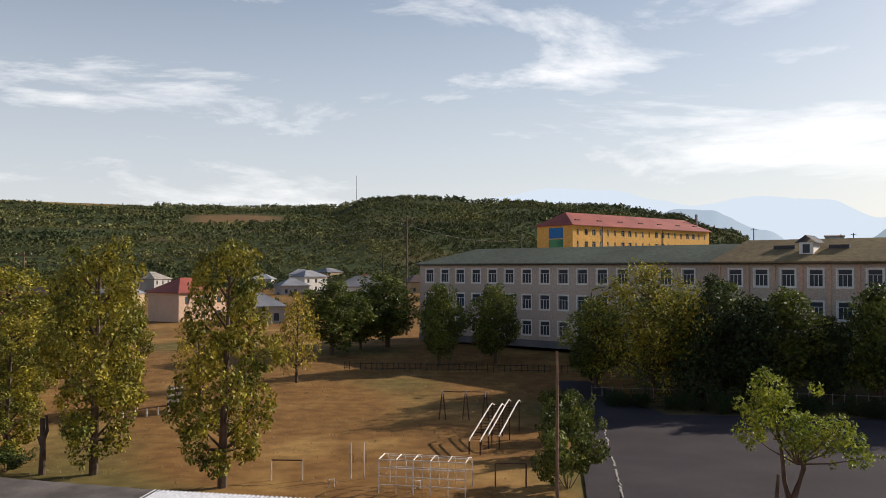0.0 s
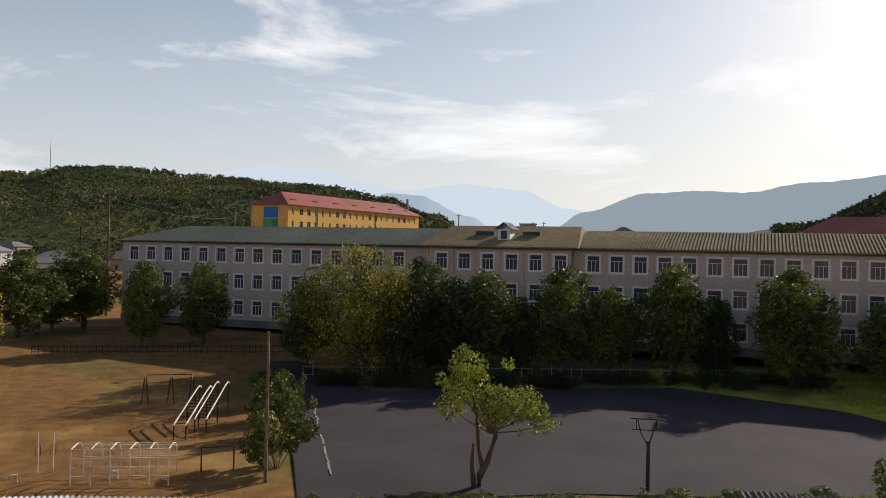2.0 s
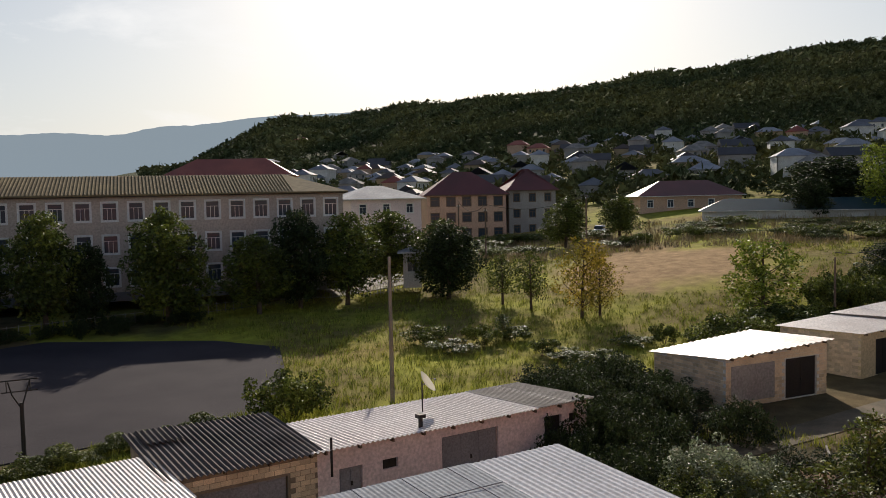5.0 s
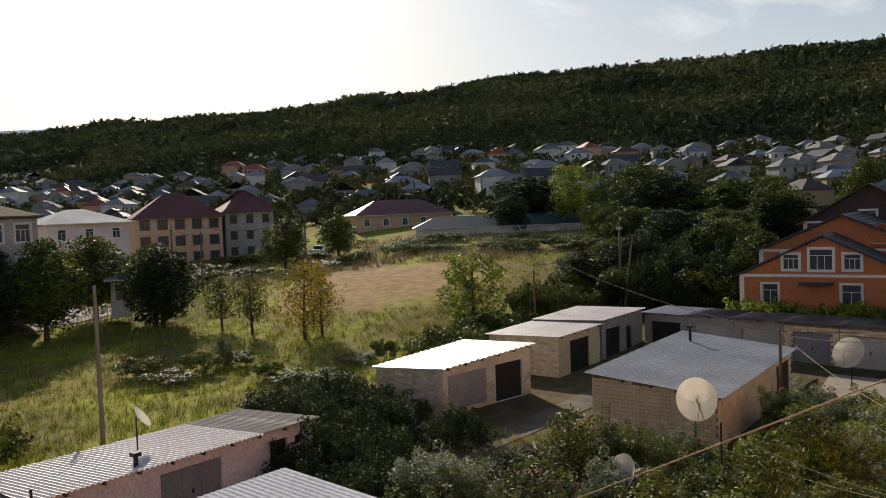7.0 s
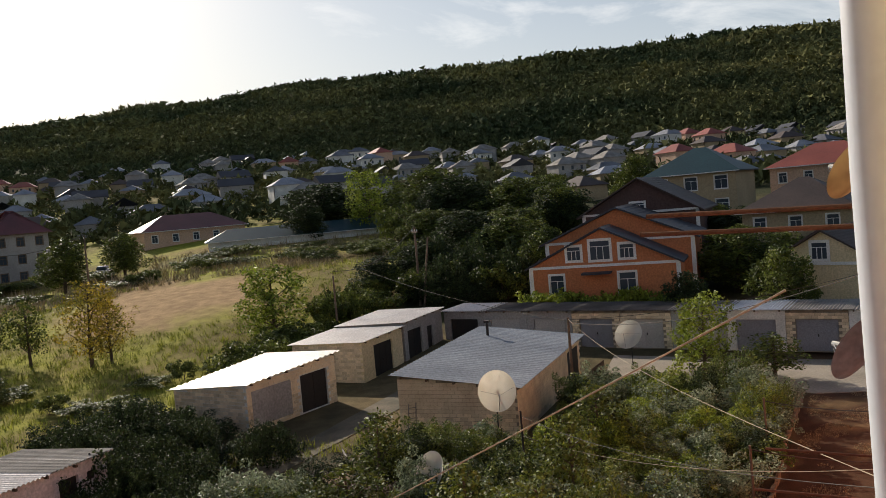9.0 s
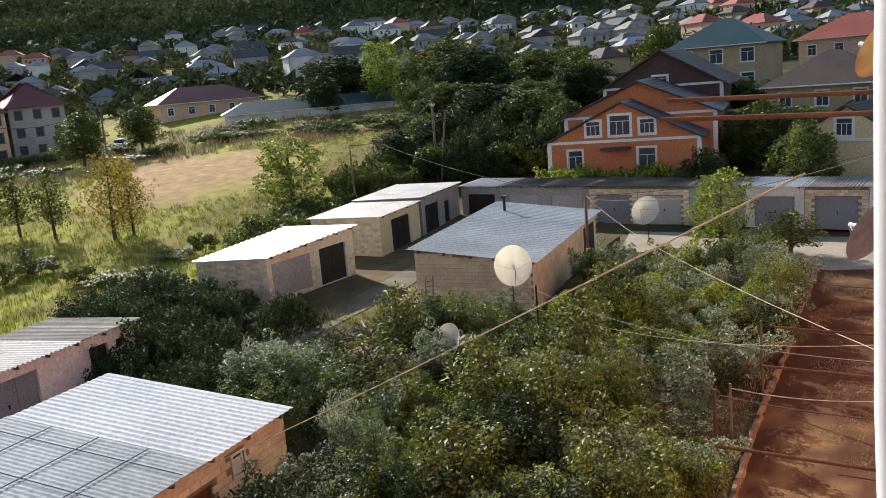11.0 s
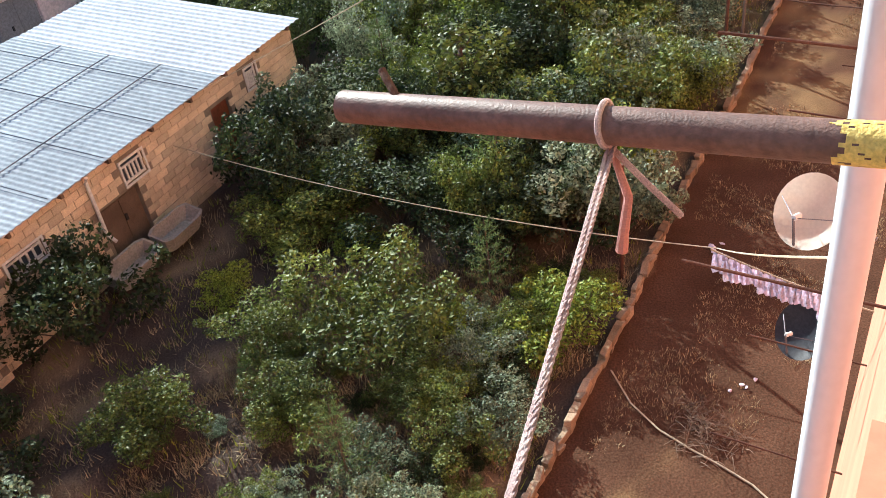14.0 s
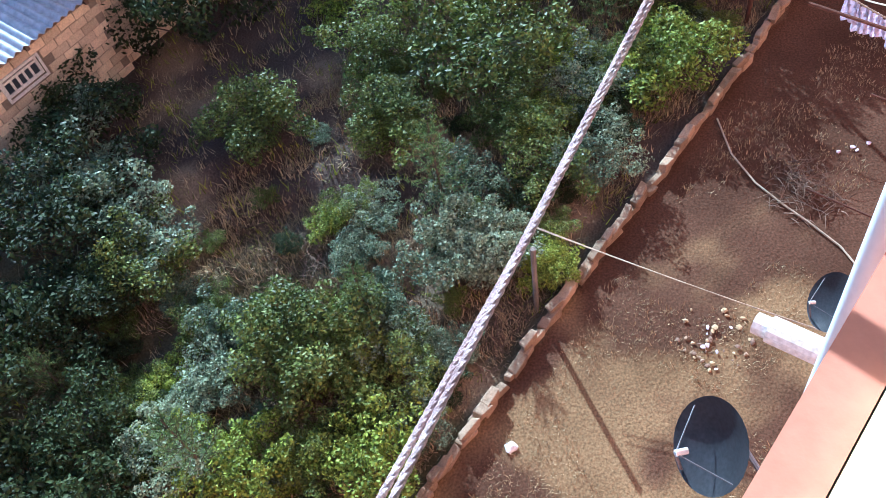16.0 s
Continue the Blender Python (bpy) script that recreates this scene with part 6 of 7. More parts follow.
heap("litter_heap", 6.8, -1.45, 0.6, 60, ["cloth", "straw", "stone_rough", "brush", "brush", "straw", "stone_rough"], "small heap of ash, twigs and white litter", "litter", 0.06, 0.045)
heap("litter", 4.5, 1.4, 0.12, 2, ["white_paint"], "crumpled white scrap on the yard", "litter", 0.05, 0.1)
heap("litter", 15.0, -4.2, 0.4, 4, ["cloth"], "white scraps on the yard", "litter", 0.05, 0.07)
heap("litter", 10.8, -3.9, 0.4, 4, ["cloth"], "white scraps on the yard", "litter", 0.04, 0.045)


def twig_heap(x, y, r, n, label):
    rg = random.Random(5)
    bm = bmesh.new()
    for k in range(n):
        a = rg.uniform(0, 6.28)
        q = r * rg.random()
        c = Vector((q * math.cos(a), q * math.sin(a), rg.uniform(0.02, 0.28) * (1 - q / r)))
        d = Vector((rg.uniform(-1, 1), rg.uniform(-1, 1), rg.uniform(-0.2, 0.4))).normalized() * rg.uniform(0.15, 0.45)
        tube(bm, [c, c + d * 0.5 + Vector((0, 0, 0.03)), c + d], 0.008, 3, 0.003)
    o = link("brushwood_heap", bm, "brush")
    o.matrix_basis = pose(x, y, 0)
    tagged(o, label, "brushwood")


twig_heap(9.9, -2.9, 0.75, 220, "small heap of reddish dry brushwood on the yard")
twig_heap(10.5, 5.0, 1.0, 200, "dry brushwood on the garden soil")
twig_heap(7.4, 5.2, 1.1, 200, "dry cut branches on the garden soil")

# things round the stone garages
def plank_stack(x, y, turn, n, l, m, label, w=0.2, lift=0.0):
    rg = random.Random(int(x * 7))
    root = thing("board_stack", pose(x, y, lift, 0, 0, turn), label, "boards")
    for i in range(n):
        o = part("board", boxes((-l / 2, l / 2, -w / 2, w / 2, 0, 0.035)), m, root)
        o.matrix_basis = pose(rg.uniform(-0.2, 0.2), (i % 4 - 1.5) * w * 1.1, 0.04 * (i // 4), 0, 0, rg.uniform(-7, 7))


plank_stack(41.6, 1.2, 65, 16, 2.4, "wood_grey", "weathered boards stacked by the stone garage", 0.22)
plank_stack(38.9, 0.9, 20, 10, 1.8, "wood_grey", "loose pale boards lying in the grass", 0.4)
plank_stack(33.5, 10.5, 30, 12, 2.2, "wood_grey", "grey scrap boards heaped by the lane", 0.3)
lad = thing("wooden_ladder", pose(43.6, 3.2, 0, 0, -14, 20), "short wooden ladder leaning on the stone garage", "ladder")
for s in (0.0, 0.4):
    bar("rail", [(0, s, 0), (0, s, 2.0)], 0.03, "wood_grey", lad, 5)
for i in range(6):
    bar("rung", [(0, 0, 0.25 + 0.3 * i), (0, 0.4, 0.25 + 0.3 * i)], 0.02, "wood_grey", lad, 5)
for x, y in ((37.0, 5.2), (38.6, 6.2)):
    tr = thing("trestle", pose(x, y, 0, 0, 0, 15), "pale wooden trestle frame beside the lane", "trestle")
    bar("top_rail", [(-0.7, 0, 0.9), (0.7, 0, 0.9)], 0.05, "wood_grey", tr, 6)
    for s in (-0.6, 0.6):
        for q in (-0.25, 0.25):
            bar("leg", [(s, q, 0), (s, 0, 0.9)], 0.035, "wood_grey", tr, 6)
# old bathtubs along the stone garage
for x, y in ((15.2, 9.2), (16.6, 8.55)):
    tb = thing("bathtub", pose(x, y, 0.35, 12, 0, -23), "old white bathtub against the stone garage", "bathtub")
    bm = bmesh.new()
    rings = []
    for zz, sx, sy in ((0.42, 0.72, 0.36), (0.42, 0.66, 0.3), (0.1, 0.55, 0.22), (0.05, 0.5, 0.2)):
        rings.append([bm.verts.new((sx * max(-1, min(1, 1.25 * math.cos(t))), sy * max(-1, min(1, 1.2 * math.sin(t))), zz)) for t in [2 * math.pi * i / 20 for i in range(20)]])
    out = [bm.verts.new((0.62 * max(-1, min(1, 1.25 * math.cos(t))), 0.3 * max(-1, min(1, 1.2 * math.sin(t))), -0.02)) for t in [2 * math.pi * i / 20 for i in range(20)]]
    for u, v in zip([out] + rings, rings):
        for j in range(20):
            bm.faces.new((u[j], u[(j + 1) % 20], v[(j + 1) % 20], v[j]))
    bm.faces.new(rings[-1]), bm.faces.new(out[::-1])
    bmesh.ops.recalc_face_normals(bm, faces=bm.faces)
    part("tub", bm, "concrete", tb, smooth=False)
fence((49.5, -6.3), (54.0, -8.4), 1.2, "dark paling fence beside the stone garage", "wood", 0.16)


# ---- planting ----
FIELD_TREES = [(-13.6, 111.2, 9.6, 8.9), (-5.9, 95.3, 9.1, 5.1), (0.4, 97.5, 8.8, 5.5), (-19.5, 103.2, 8.9, 7.7), (-16.8, 108.7, 7.5, 5.1), (-30.1, 68.7, 10.7, 4.0), (-41.1, 71.0, 12.0, 8.2), (-30.3, 51.8, 9.1, 4.8), (-40.8, 80.2, 11.2, 6.6)]
for i, (x, y, h, w) in enumerate(FIELD_TREES):
    plant("maple" if i < 5 else "poplar", x, y, h, w, "trees round the playing field", label="green tree at the edge of the dry playing field" if i < 5 else "")
plant("poplar", -14.9, 46.6, 13.6, 5.6)
plant("poplar", -23.4, 49.1, 13.6, 5.8)
plant("yellow", -24.6, 70.9, 7.8, 4.0)
plant("yellow", -19.4, 84.0, 9.0, 4.0)
plant("young", -36.0, 62.0, 4.2, 3.6)
plant("hedge_bush", -29.0, 49.5, 1.6, 3.0)
COURT_TREES = [(9.9, 81.6, 8.6, 4.9), (22.0, 74.8, 9.2, 5.2), (17.5, 81.6, 9.2, 7.2), (21.2, 79.5, 10.2, 6.0), (25.7, 77.1, 9.4, 6.5), (28.8, 75.2, 7.4, 3.7), (33.1, 75.0, 9.9, 6.0), (37.1, 72.6, 8.1, 5.4), (42.3, 69.9, 10.5, 6.0),
               (46.1, 69.3, 7.5, 3.9), (51.1, 64.5, 10.3, 7.1)]
COURT_TREES_B = [(68.2, 73.2, 9.9, 5.3), (58.8, 60.7, 7.6, 6.2), (63.2, 59.4, 10.0, 5.2), (67.1, 56.5, 9.4, 6.4), (77.4, 58.8, 8.8, 7.1), (76.8, 51.2, 7.9, 6.1), (73.8, 48.4, 7.9, 5.9)]
for i, (x, y, h, w) in enumerate(COURT_TREES + COURT_TREES_B):
    plant(("maple", "dark", "maple", "maple")[i % 4], x, y, h, w * 1.08, "trees along the court")
plant("willow", 14.6, 78.4, 11.8, 10.6)
plant("spruce", 18.9, 75.1, 11.2, 5.7)
# undergrowth in dark leaves, which paint in the shade below the crowns
for i in range(15):
    t = i / 14
    plant("bramble", 10.5 + 42 * t + rnd.uniform(-1, 1), 73.5 - 9 * t + rnd.uniform(-1.5, 1.5), rnd.uniform(0.8, 1.8), rnd.uniform(2, 3.4), "undergrowth below the court trees", label="low shaded bush below the court trees")
MEADOW_TREES = [(73.5, 41.8, 5.0, 3.4), (71.9, 37.8, 5.7, 3.5)]
for x, y, h, w in MEADOW_TREES:
    plant("young", x, y, h, w, "young trees on the meadow")
plant("yellow", 69.9, 31.6, 7.3, 4.6)
plant("yellow", 70.6, 30.2, 6.0, 3.4)
plant("young", 60.8, 34.6, 1.9, 1.7)
plant("light", 75.3, 17.3, 6.4, 6.7)
plant("dark", 147.7, 26.4, 6.5, 6.5)
plant("light", 154.1, 16.2, 11.0, 9.8, label="tall pale green poplar behind the meadow")
plant("maple", 117.5, 55.7, 7.5, 6.9)
plant("maple", 125.3, 50.2, 6.4, 6.3)
HOUSE_TREES = [(163.0, 25.3, 8.7, 15.3), (149.9, 5.5, 10.8, 14.9), (140.0, -0.3, 9.6, 12.1), (134.6, -10.0, 8.7, 11.7), (100.0, -0.8, 7.0, 9.0), (94.8, -5.6, 6.5, 8.0), (91.9, 3.4, 5.4, 6.4), (84.6, -8.2, 6.4, 5.1), (89.6, 8.6, 4.3, 6.0), (137.1, -28.2, 10.0, 7.4),
               (63.9, -16.4, 5.0, 3.3), (61.8, -23.1, 6.4, 4.4)]
for i, (x, y, h, w) in enumerate(HOUSE_TREES):
    plant(("dark", "maple")[i % 2], x, y, h, w, "trees by the houses", label="dense green tree among the houses")
plant("light", 53.4, -14.6, 4.9, 4.2, label="pale green young tree before the garages")
plant("young", 49.9, -17.7, 2.8, 3.6)
# hedge from the meadow to the orange house
for i in range(22):
    t = i / 21
    plant("hedge_bush", 62 + 36 * t + rnd.uniform(-2, 2), 16.5 - 12 * t + rnd.uniform(-2, 2), rnd.uniform(2.0, 4.0), rnd.uniform(3, 5), "hedge behind the garages", label="tangled green hedge behind the garages")
for i in range(34):
    p = polar(rnd.uniform(86.5, 95.0), rnd.uniform(82, 108))
    plant(("hedge_bush", "bramble")[i % 2], p.x, p.y, rnd.uniform(2.6, 4.6), rnd.uniform(4.5, 7.0), "thicket beside the houses", label="dense dark thicket beside the houses")
for i in range(30):
    p = polar(rnd.uniform(86, 97), rnd.uniform(118, 168))
    plant(("dark", "maple", "hedge_bush")[i % 3], p.x, p.y, rnd.uniform(4.5, 8.0), rnd.uniform(6, 9), "trees by the houses", label="dense green tree among the houses")
for i in range(16):
    p = polar(rnd.uniform(105.5, 116), rnd.uniform(74, 125))
    plant(("dark", "maple")[i % 2], p.x, p.y, rnd.uniform(3.5, 6.0), rnd.uniform(4, 7), "trees by the houses", label="dense green tree among the houses")
for i in range(26):
    az, r = rnd.uniform(56, 86), rnd.uniform(118, 142)
    p = polar(az, r)
    plant("hedge_bush", p.x, p.y, rnd.uniform(0.9, 2.2), rnd.uniform(4, 8), "scrub beyond the meadow", label="low scrub at the far end of the meadow")
for i in range(14):
    p = polar(55 + 2.0 * i, 66 + rnd.uniform(-4, 4) - 0.2 * i)
    plant("hedge_bush", p.x, p.y, rnd.uniform(0.8, 1.8), rnd.uniform(2, 3.6), "bushes at the meadow's near edge", label="weedy bush at the meadow's near edge")
for x, y, h, w in ((4.2, 47.6, 3.4, 3.8), (5.0, 55.5, 3.6, 3.2), (5.6, 61.0, 3.8, 3.0), (33.5, 32.5, 3.1, 3.8), (5.2, 66.5, 3.2, 2.8)):
    plant("hedge_bush", x, y, h, w, label="dense dark green bush beside the asphalt")
for i in range(20):
    t = i / 19
    plant("hedge_bush", 4.5 + 26 * t + rnd.uniform(-0.5, 0.5), 39.2 - 4.6 * t + rnd.uniform(-0.5, 0.3), rnd.uniform(0.5, 1.1), rnd.uniform(1.4, 2.4), "weeds along the asphalt", label="weedy growth along the edge of the asphalt")
# brambles between the pink and white garages
for i in range(34):
    t, s = rnd.random(), rnd.uniform(-1, 1)
    x, y = 38.0 + 16 * t + 3.0 * s, 17.6 - 1.0 * t + 4.2 * s * (0.6 + 0.4 * t) + 2.5 * t
    if (x - 47) * 0.51 + (y - 12.75) * 0.86 > -1.2 and (x - 47) * 0.86 - (y - 12.75) * 0.51 > -1.2:
        x -= 7.5
    plant("bramble", x, y, rnd.uniform(1.2, 2.4), rnd.uniform(2.6, 4.2), "brambles between the garages")

for x, y in ((33.0, 15.6), (35.0, 14.2), (37.2, 13.0), (31.0, 12.0), (34.2, 11.6), (38.8, 16.2), (36.8, 16.4), (41.0, 10.2)):
    plant("bramble", x, y, rnd.uniform(1.2, 2.0), rnd.uniform(2.6, 3.6), "brambles between the garages")

# the overgrown garden
NEAR = [(18.4, 6.2, 1.45), (13.0, 3.1, 1.51), (13.2, 9.6, 1.5), (17.6, 4.6, 1.14), (10.2, 7.1, 0.94), (11.6, 2.3, 0.76), (9.5, 1.4, 0.69), (10.3, 4.5, 0.74), (9.6, 10.6, 1.3), (7.3, 10.2, 1.23), (5.4, 4.5, 0.97), (5.3, 9.6, 1.04), (6.1, 5.6, 0.55)]
for i, (x, y, r) in enumerate(NEAR):
    plant("bush_dark" if i in (0, 2, 8, 9, 11) else "bush", x, y, (2.0 if i in (0, 2) else 1.45) * r, 2.1 * r, "garden shrubs")
for x, y, r in ((7.9, 2.2, 0.65), (12.0, 1.0, 0.66), (7.3, 8.2, 0.89), (7.8, 2.6, 0.74), (10.1, 0.6, 0.7), (4.6, 6.3, 0.54), (9.4, 3.0, 0.6)):
    plant("bush_silver", x, y, 1.5 * r, 2.0 * r, "garden shrubs")
for x, y, r in ((12.4, -0.5, 1.0), (14.2, 6.8, 0.64), (15.7, 3.8, 0.59), (4.1, 3.4, 0.82), (7.6, 1.3, 0.41)):
    plant("bush_bright", x, y, 1.5 * r, 2.0 * r, "garden shrubs")
for x, y, r in ((13.8, 0.8, 0.65), (9.0, 3.3, 0.68), (6.4, 4.0, 0.54), (3.4, 5.7, 0.73), (23.2, 3.8, 0.86), (16.6, 0.5, 1.07), (4.5, 8.8, 0.45), (11.4, 5.6, 0.25)):
    plant("pine", x, y, 3.2 * r, 2.2 * r, "young pines in the garden")
# dark shrubs added, their leaf colour stands in for a tree's shadow here
for x, y, r in ((2.6, 8.9, 1.2), (3.9, 10.2, 1.3), (2.0, 7.4, 1.0), (5.9, 9.0, 0.9), (3.4, 7.2, 0.6), (3.6, 8.0, 0.8)):
    plant("bush_dark", x, y, 1.7 * r, 2.2 * r, "garden shrubs")
for i in range(15):
    x = rnd.uniform(3.2, 13.0)
    lo = WALL_A[1] + (x - WALL_A[0]) / (WALL_B[0] - WALL_A[0]) * (WALL_B[1] - WALL_A[1])
    s = rnd.uniform(0.35, 0.75)
    plant(rnd.choice(("bush", "bush_silver", "bush_silver", "bush", "bush_bright")), x, lo + rnd.uniform(0.8, 4.4), 1.5 * s, 2.0 * s, "garden shrubs")
for k, x, y, r in (("bush", 10.4, 7.54, 0.75), ("bush_silver", 8.72, 10.2, 1.1), ("bush", 6.93, 8.17, 0.9), ("bush", 5.55, 4.9, 0.95), ("bush", 5.37, 3.41, 0.7), ("bush_silver", 5.35, 6.25, 0.7), ("bush_silver", 7.68, 2.9, 0.7), ("bush", 8.55, 4.89, 0.45),
                   ("bush_bright", 7.77, 1.12, 0.4), ("bush", 12.7, 5.6, 0.9), ("bush", 10.61, 4.7, 0.75), ("bush_silver", 6.6, 4.1, 0.5)):
    plant(k, x, y, 1.55 * r, 2.1 * r, "garden shrubs")
low = random.Random(31)
for i in range(95):
    x = low.uniform(3.0, 14.5)
    y = WALL_A[1] + (x - WALL_A[0]) / (WALL_B[0] - WALL_A[0]) * (WALL_B[1] - WALL_A[1]) + 0.6 + 6.2 * low.random()
    if (x - 11.95) * 0.394 + (y - 11.35) * 0.919 > -1.2:
        continue
    q = low.uniform(0.2, 0.5)
    plant(low.choice(("bush", "bush_silver", "bush", "bush_silver", "bush_bright", "bush_dark")), x, y, 1.5 * q, 2.1 * q, "low growth in the garden", label="low weedy growth on the garden soil")
for i in range(9):
    t = i / 8
    plant("vine", 71.2 - 4.0 * t + rnd.uniform(-0.4, 0.4), -6.0 - 11 * t, rnd.uniform(2.9, 3.6), rnd.uniform(2.4, 3.4), "vines behind the garages", label="yellowing grape vines behind the garage row")
for i in range(210):
    t = rnd.random()
    x = 15.5 + 32 * t
    lo = WALL_A[1] + (x - WALL_A[0]) / (WALL_B[0] - WALL_A[0]) * (WALL_B[1] - WALL_A[1]) + 0.9
    hi = 4.4 - 0.43 * (x - 23.4) if x < 24 else (9.2 if x < 33 else (4.0 if x < 41 else -4.5))
    y = rnd.uniform(lo, hi)
    if 38 < x and y > -2.5 - 0.42 * (x - 40):
        continue
    k = rnd.choices(("bush", "bush_dark", "bush_silver", "bush_bright"), (5, 3, 4, 1.3))[0]
    s = rnd.uniform(0.75, 1.35)
    plant(k, x, y, s * rnd.uniform(1.4, 2.4), s * rnd.uniform(1.7, 2.8), "garden shrubs")
for x, y in ((27.0, 0.5), (31.0, -3.4), (24.5, -1.6), (36.0, -5.2), (21.0, 1.4), (34.5, 4.2), (29.5, 4.8)):
    plant("young", x, y, rnd.uniform(3.0, 4.0), rnd.uniform(2.4, 3.0), "small garden trees", label="small fruit tree in the overgrown garden")
for x, y in ((39.0, 14.0), (41.5, 12.2), (36.0, 14.5), (33.0, 9.0), (36.0, 7.0), (28.5, 11.5), (27.0, 9.6), (40.5, 4.6)):
    plant("bush_dark", x, y, rnd.uniform(0.9, 1.7), rnd.uniform(1.6, 2.6), "bushes along the lane", label="green bush beside the dirt lane")


def court_tree():
    """The crooked tree at the court's near edge: two leaning stems and separate leaf masses."""
    rng = np.random.default_rng(3)
    root = thing("crooked_tree", pose(13.9, 41.6, 0), "crooked tree with bright green leaf masses beside the court", "tree")
    bm = bmesh.new()
    tube(bm, [(0, 0, -0.2), (0.1, 0, 0.7), (0.5, 0.1, 1.3), (0.9, 0, 2.6), (0.8, 0.1, 4.0)], 0.24, 8, 0.09)
    tube(bm, [(0.3, 0.1, 0.9), (0.0, 0, 2.0), (-0.1, 0.2, 3.8), (-0.5, 0.2, 5.4)], 0.14, 7, 0.05)
    tube(bm, [(-0.2, 0, -0.1), (-0.35, 0, 1.2), (-0.25, 0.1, 2.3)], 0.16, 7, 0.08)
    blobs = []
    for x, y, z, r in ((-0.6, 0.2, 6.3, 1.05), (-1.2, -0.2, 5.2, 0.95), (-1.6, 0.3, 4.2, 0.75), (-0.2, 0.4, 5.2, 1.1), (0.3, -0.4, 4.2, 0.9), (1.4, 0.1, 4.4, 0.95), (2.3, -0.2, 4.5, 0.95), (3.1, 0.2, 3.9, 0.8), (3.6, 0, 3.1, 0.6), (0.8, 0.3, 3.5, 0.7),
                       (2.0, 0.5, 3.5, 0.6), (-0.9, 0.1, 7.0, 0.5)):
        tube(bm, [(0.6, 0.05, 2.8), ((0.6 + x) / 2, y / 2, (2.6 + z) / 2), (x, y, z)], 0.05, 5, 0.015)
        blobs.append((x, y, z, r, r * 0.8))
        for q in range(3):
            o = rng.normal(size=3) * r * 0.7
            blobs.append((x + o[0], y + o[1], z + o[2], r * 0.35, r * 0.35))
    part("trunk", bm, "bark", root)
    leaves("crown", leaf_cloud(rng, blobs, 5200, 0.1), "leaf_bright", root)


court_tree()


def dead_tree():
    root = thing("pollarded_tree", pose(-26.4, 48.9, 0), "bare pollarded trunk with stub limbs", "tree")
    bm = bmesh.new()
    tube(bm, [(0, 0, -0.2), (0.05, 0, 1.4), (0, 0, 3.3)], 0.22, 8, 0.14)
    tube(bm, [(0, 0, 1.8), (0.3, 0, 2.6), (0.25, 0, 3.5)], 0.12, 7, 0.08)
    tube(bm, [(0, 0, 1.6), (-0.3, 0.1, 2.2)], 0.1, 7, 0.08)
    part("trunk", bm, "bark", root)


dead_tree()


def yucca(x, y):
    root = thing("yucca_plant", pose(x, y, 0), "dark spiky yucca rosette on the garden soil", "yucca")
    rg = random.Random(8)
    for i in range(34):
        a, t = i * 2.4, 0.2 + 0.75 * i / 34
        d = Vector((math.cos(a) * math.cos(t), math.sin(a) * math.cos(t), math.sin(t)))
        s = Vector((-math.sin(a), math.cos(a), 0)) * 0.018
        l = rg.uniform(0.45, 0.6)
        bm = bmesh.new()
        v = [bm.verts.new(q) for q in (d * 0.03 - s, d * 0.03 + s, d * l * 0.6 + s * 0.8 + Vector((0, 0, 0.02)), d * l, d * l * 0.6 - s * 0.8 + Vector((0, 0, 0.02)))]
        bm.faces.new(v)
        part("leaf", bm, "leaf_dark", root)


yucca(4.6, 7.6)

# keep only the planted copies
for p in PROTOS:
    for o in (*p.children_recursive, p):
        bpy.data.objects.remove(o)
for p in TOWN:
    for o in (*p.children_recursive, p):
        bpy.data.objects.remove(o)


def tufts(name, m, count, where, size, label, seed, blades=7):
    """Upright grass blades in tufts; where() gives a place or None."""
    rng = np.random.default_rng(seed)
    vs, fs = [], []
    done = 0
    while done < count:
        p = where(rng)
        if p is None:
            continue
        done += 1
        z = ground_z(*p)
        s = size * rng.uniform(0.6, 1.5)
        for b in range(blades):
            a = rng.uniform(0, 2 * math.pi)
            ox, oy = rng.normal(size=2) * s * 0.35
            d = Vector((math.cos(a), math.sin(a), 0)) * s * rng.uniform(0.2, 0.9)
            w = Vector((-math.sin(a), math.cos(a), 0)) * s * 0.05
            q = Vector((p[0] + ox, p[1] + oy, z - 0.02))
            i = len(vs)
            h = s * rng.uniform(0.5, 1.1)
            vs += [tuple(q - w), tuple(q + w), tuple(q + d + Vector((0, 0, h)))]
            fs.append((i, i + 1, i + 2))
    return tagged(raw(name, vs, fs, m), label, "grass", kind="stuff")


def meadow(rng):
    az, r = rng.uniform(38, 84), rng.uniform(42, 118)
    p = polar(az, r)
    if math.hypot((p.x - 96) / 16, (p.y - 33) / 13) < 1 or (p.x < 50 and p.y > 35 - 0.0 * p.x and az < 45) or (44 < p.x < 72 and p.y < 19):
        return None
    return (p.x, p.y)


def garden_floor(rng):
    x = rng.uniform(2, 40)
    lo = WALL_A[1] + (x - WALL_A[0]) / (WALL_B[0] - WALL_A[0]) * (WALL_B[1] - WALL_A[1]) + 0.3
    y = rng.uniform(lo, lo + 13)
    u, v = (x - 11.95) * 0.919 - (y - 11.35) * 0.394, (x - 11.95) * 0.394 + (y - 11.35) * 0.919
    return None if v > -0.3 else (x, y)


def field(rng):
    x, y = rng.uniform(-45, 4), rng.uniform(40, 105)
    return (x, y)


tufts("meadow_grass", "grass", 9000, meadow, 0.42, "tall green meadow grass", 1, 8)
tufts("dry_weeds", "straw", 5200, garden_floor, 0.17, "dry straw-coloured weeds on the garden soil", 2, 8)


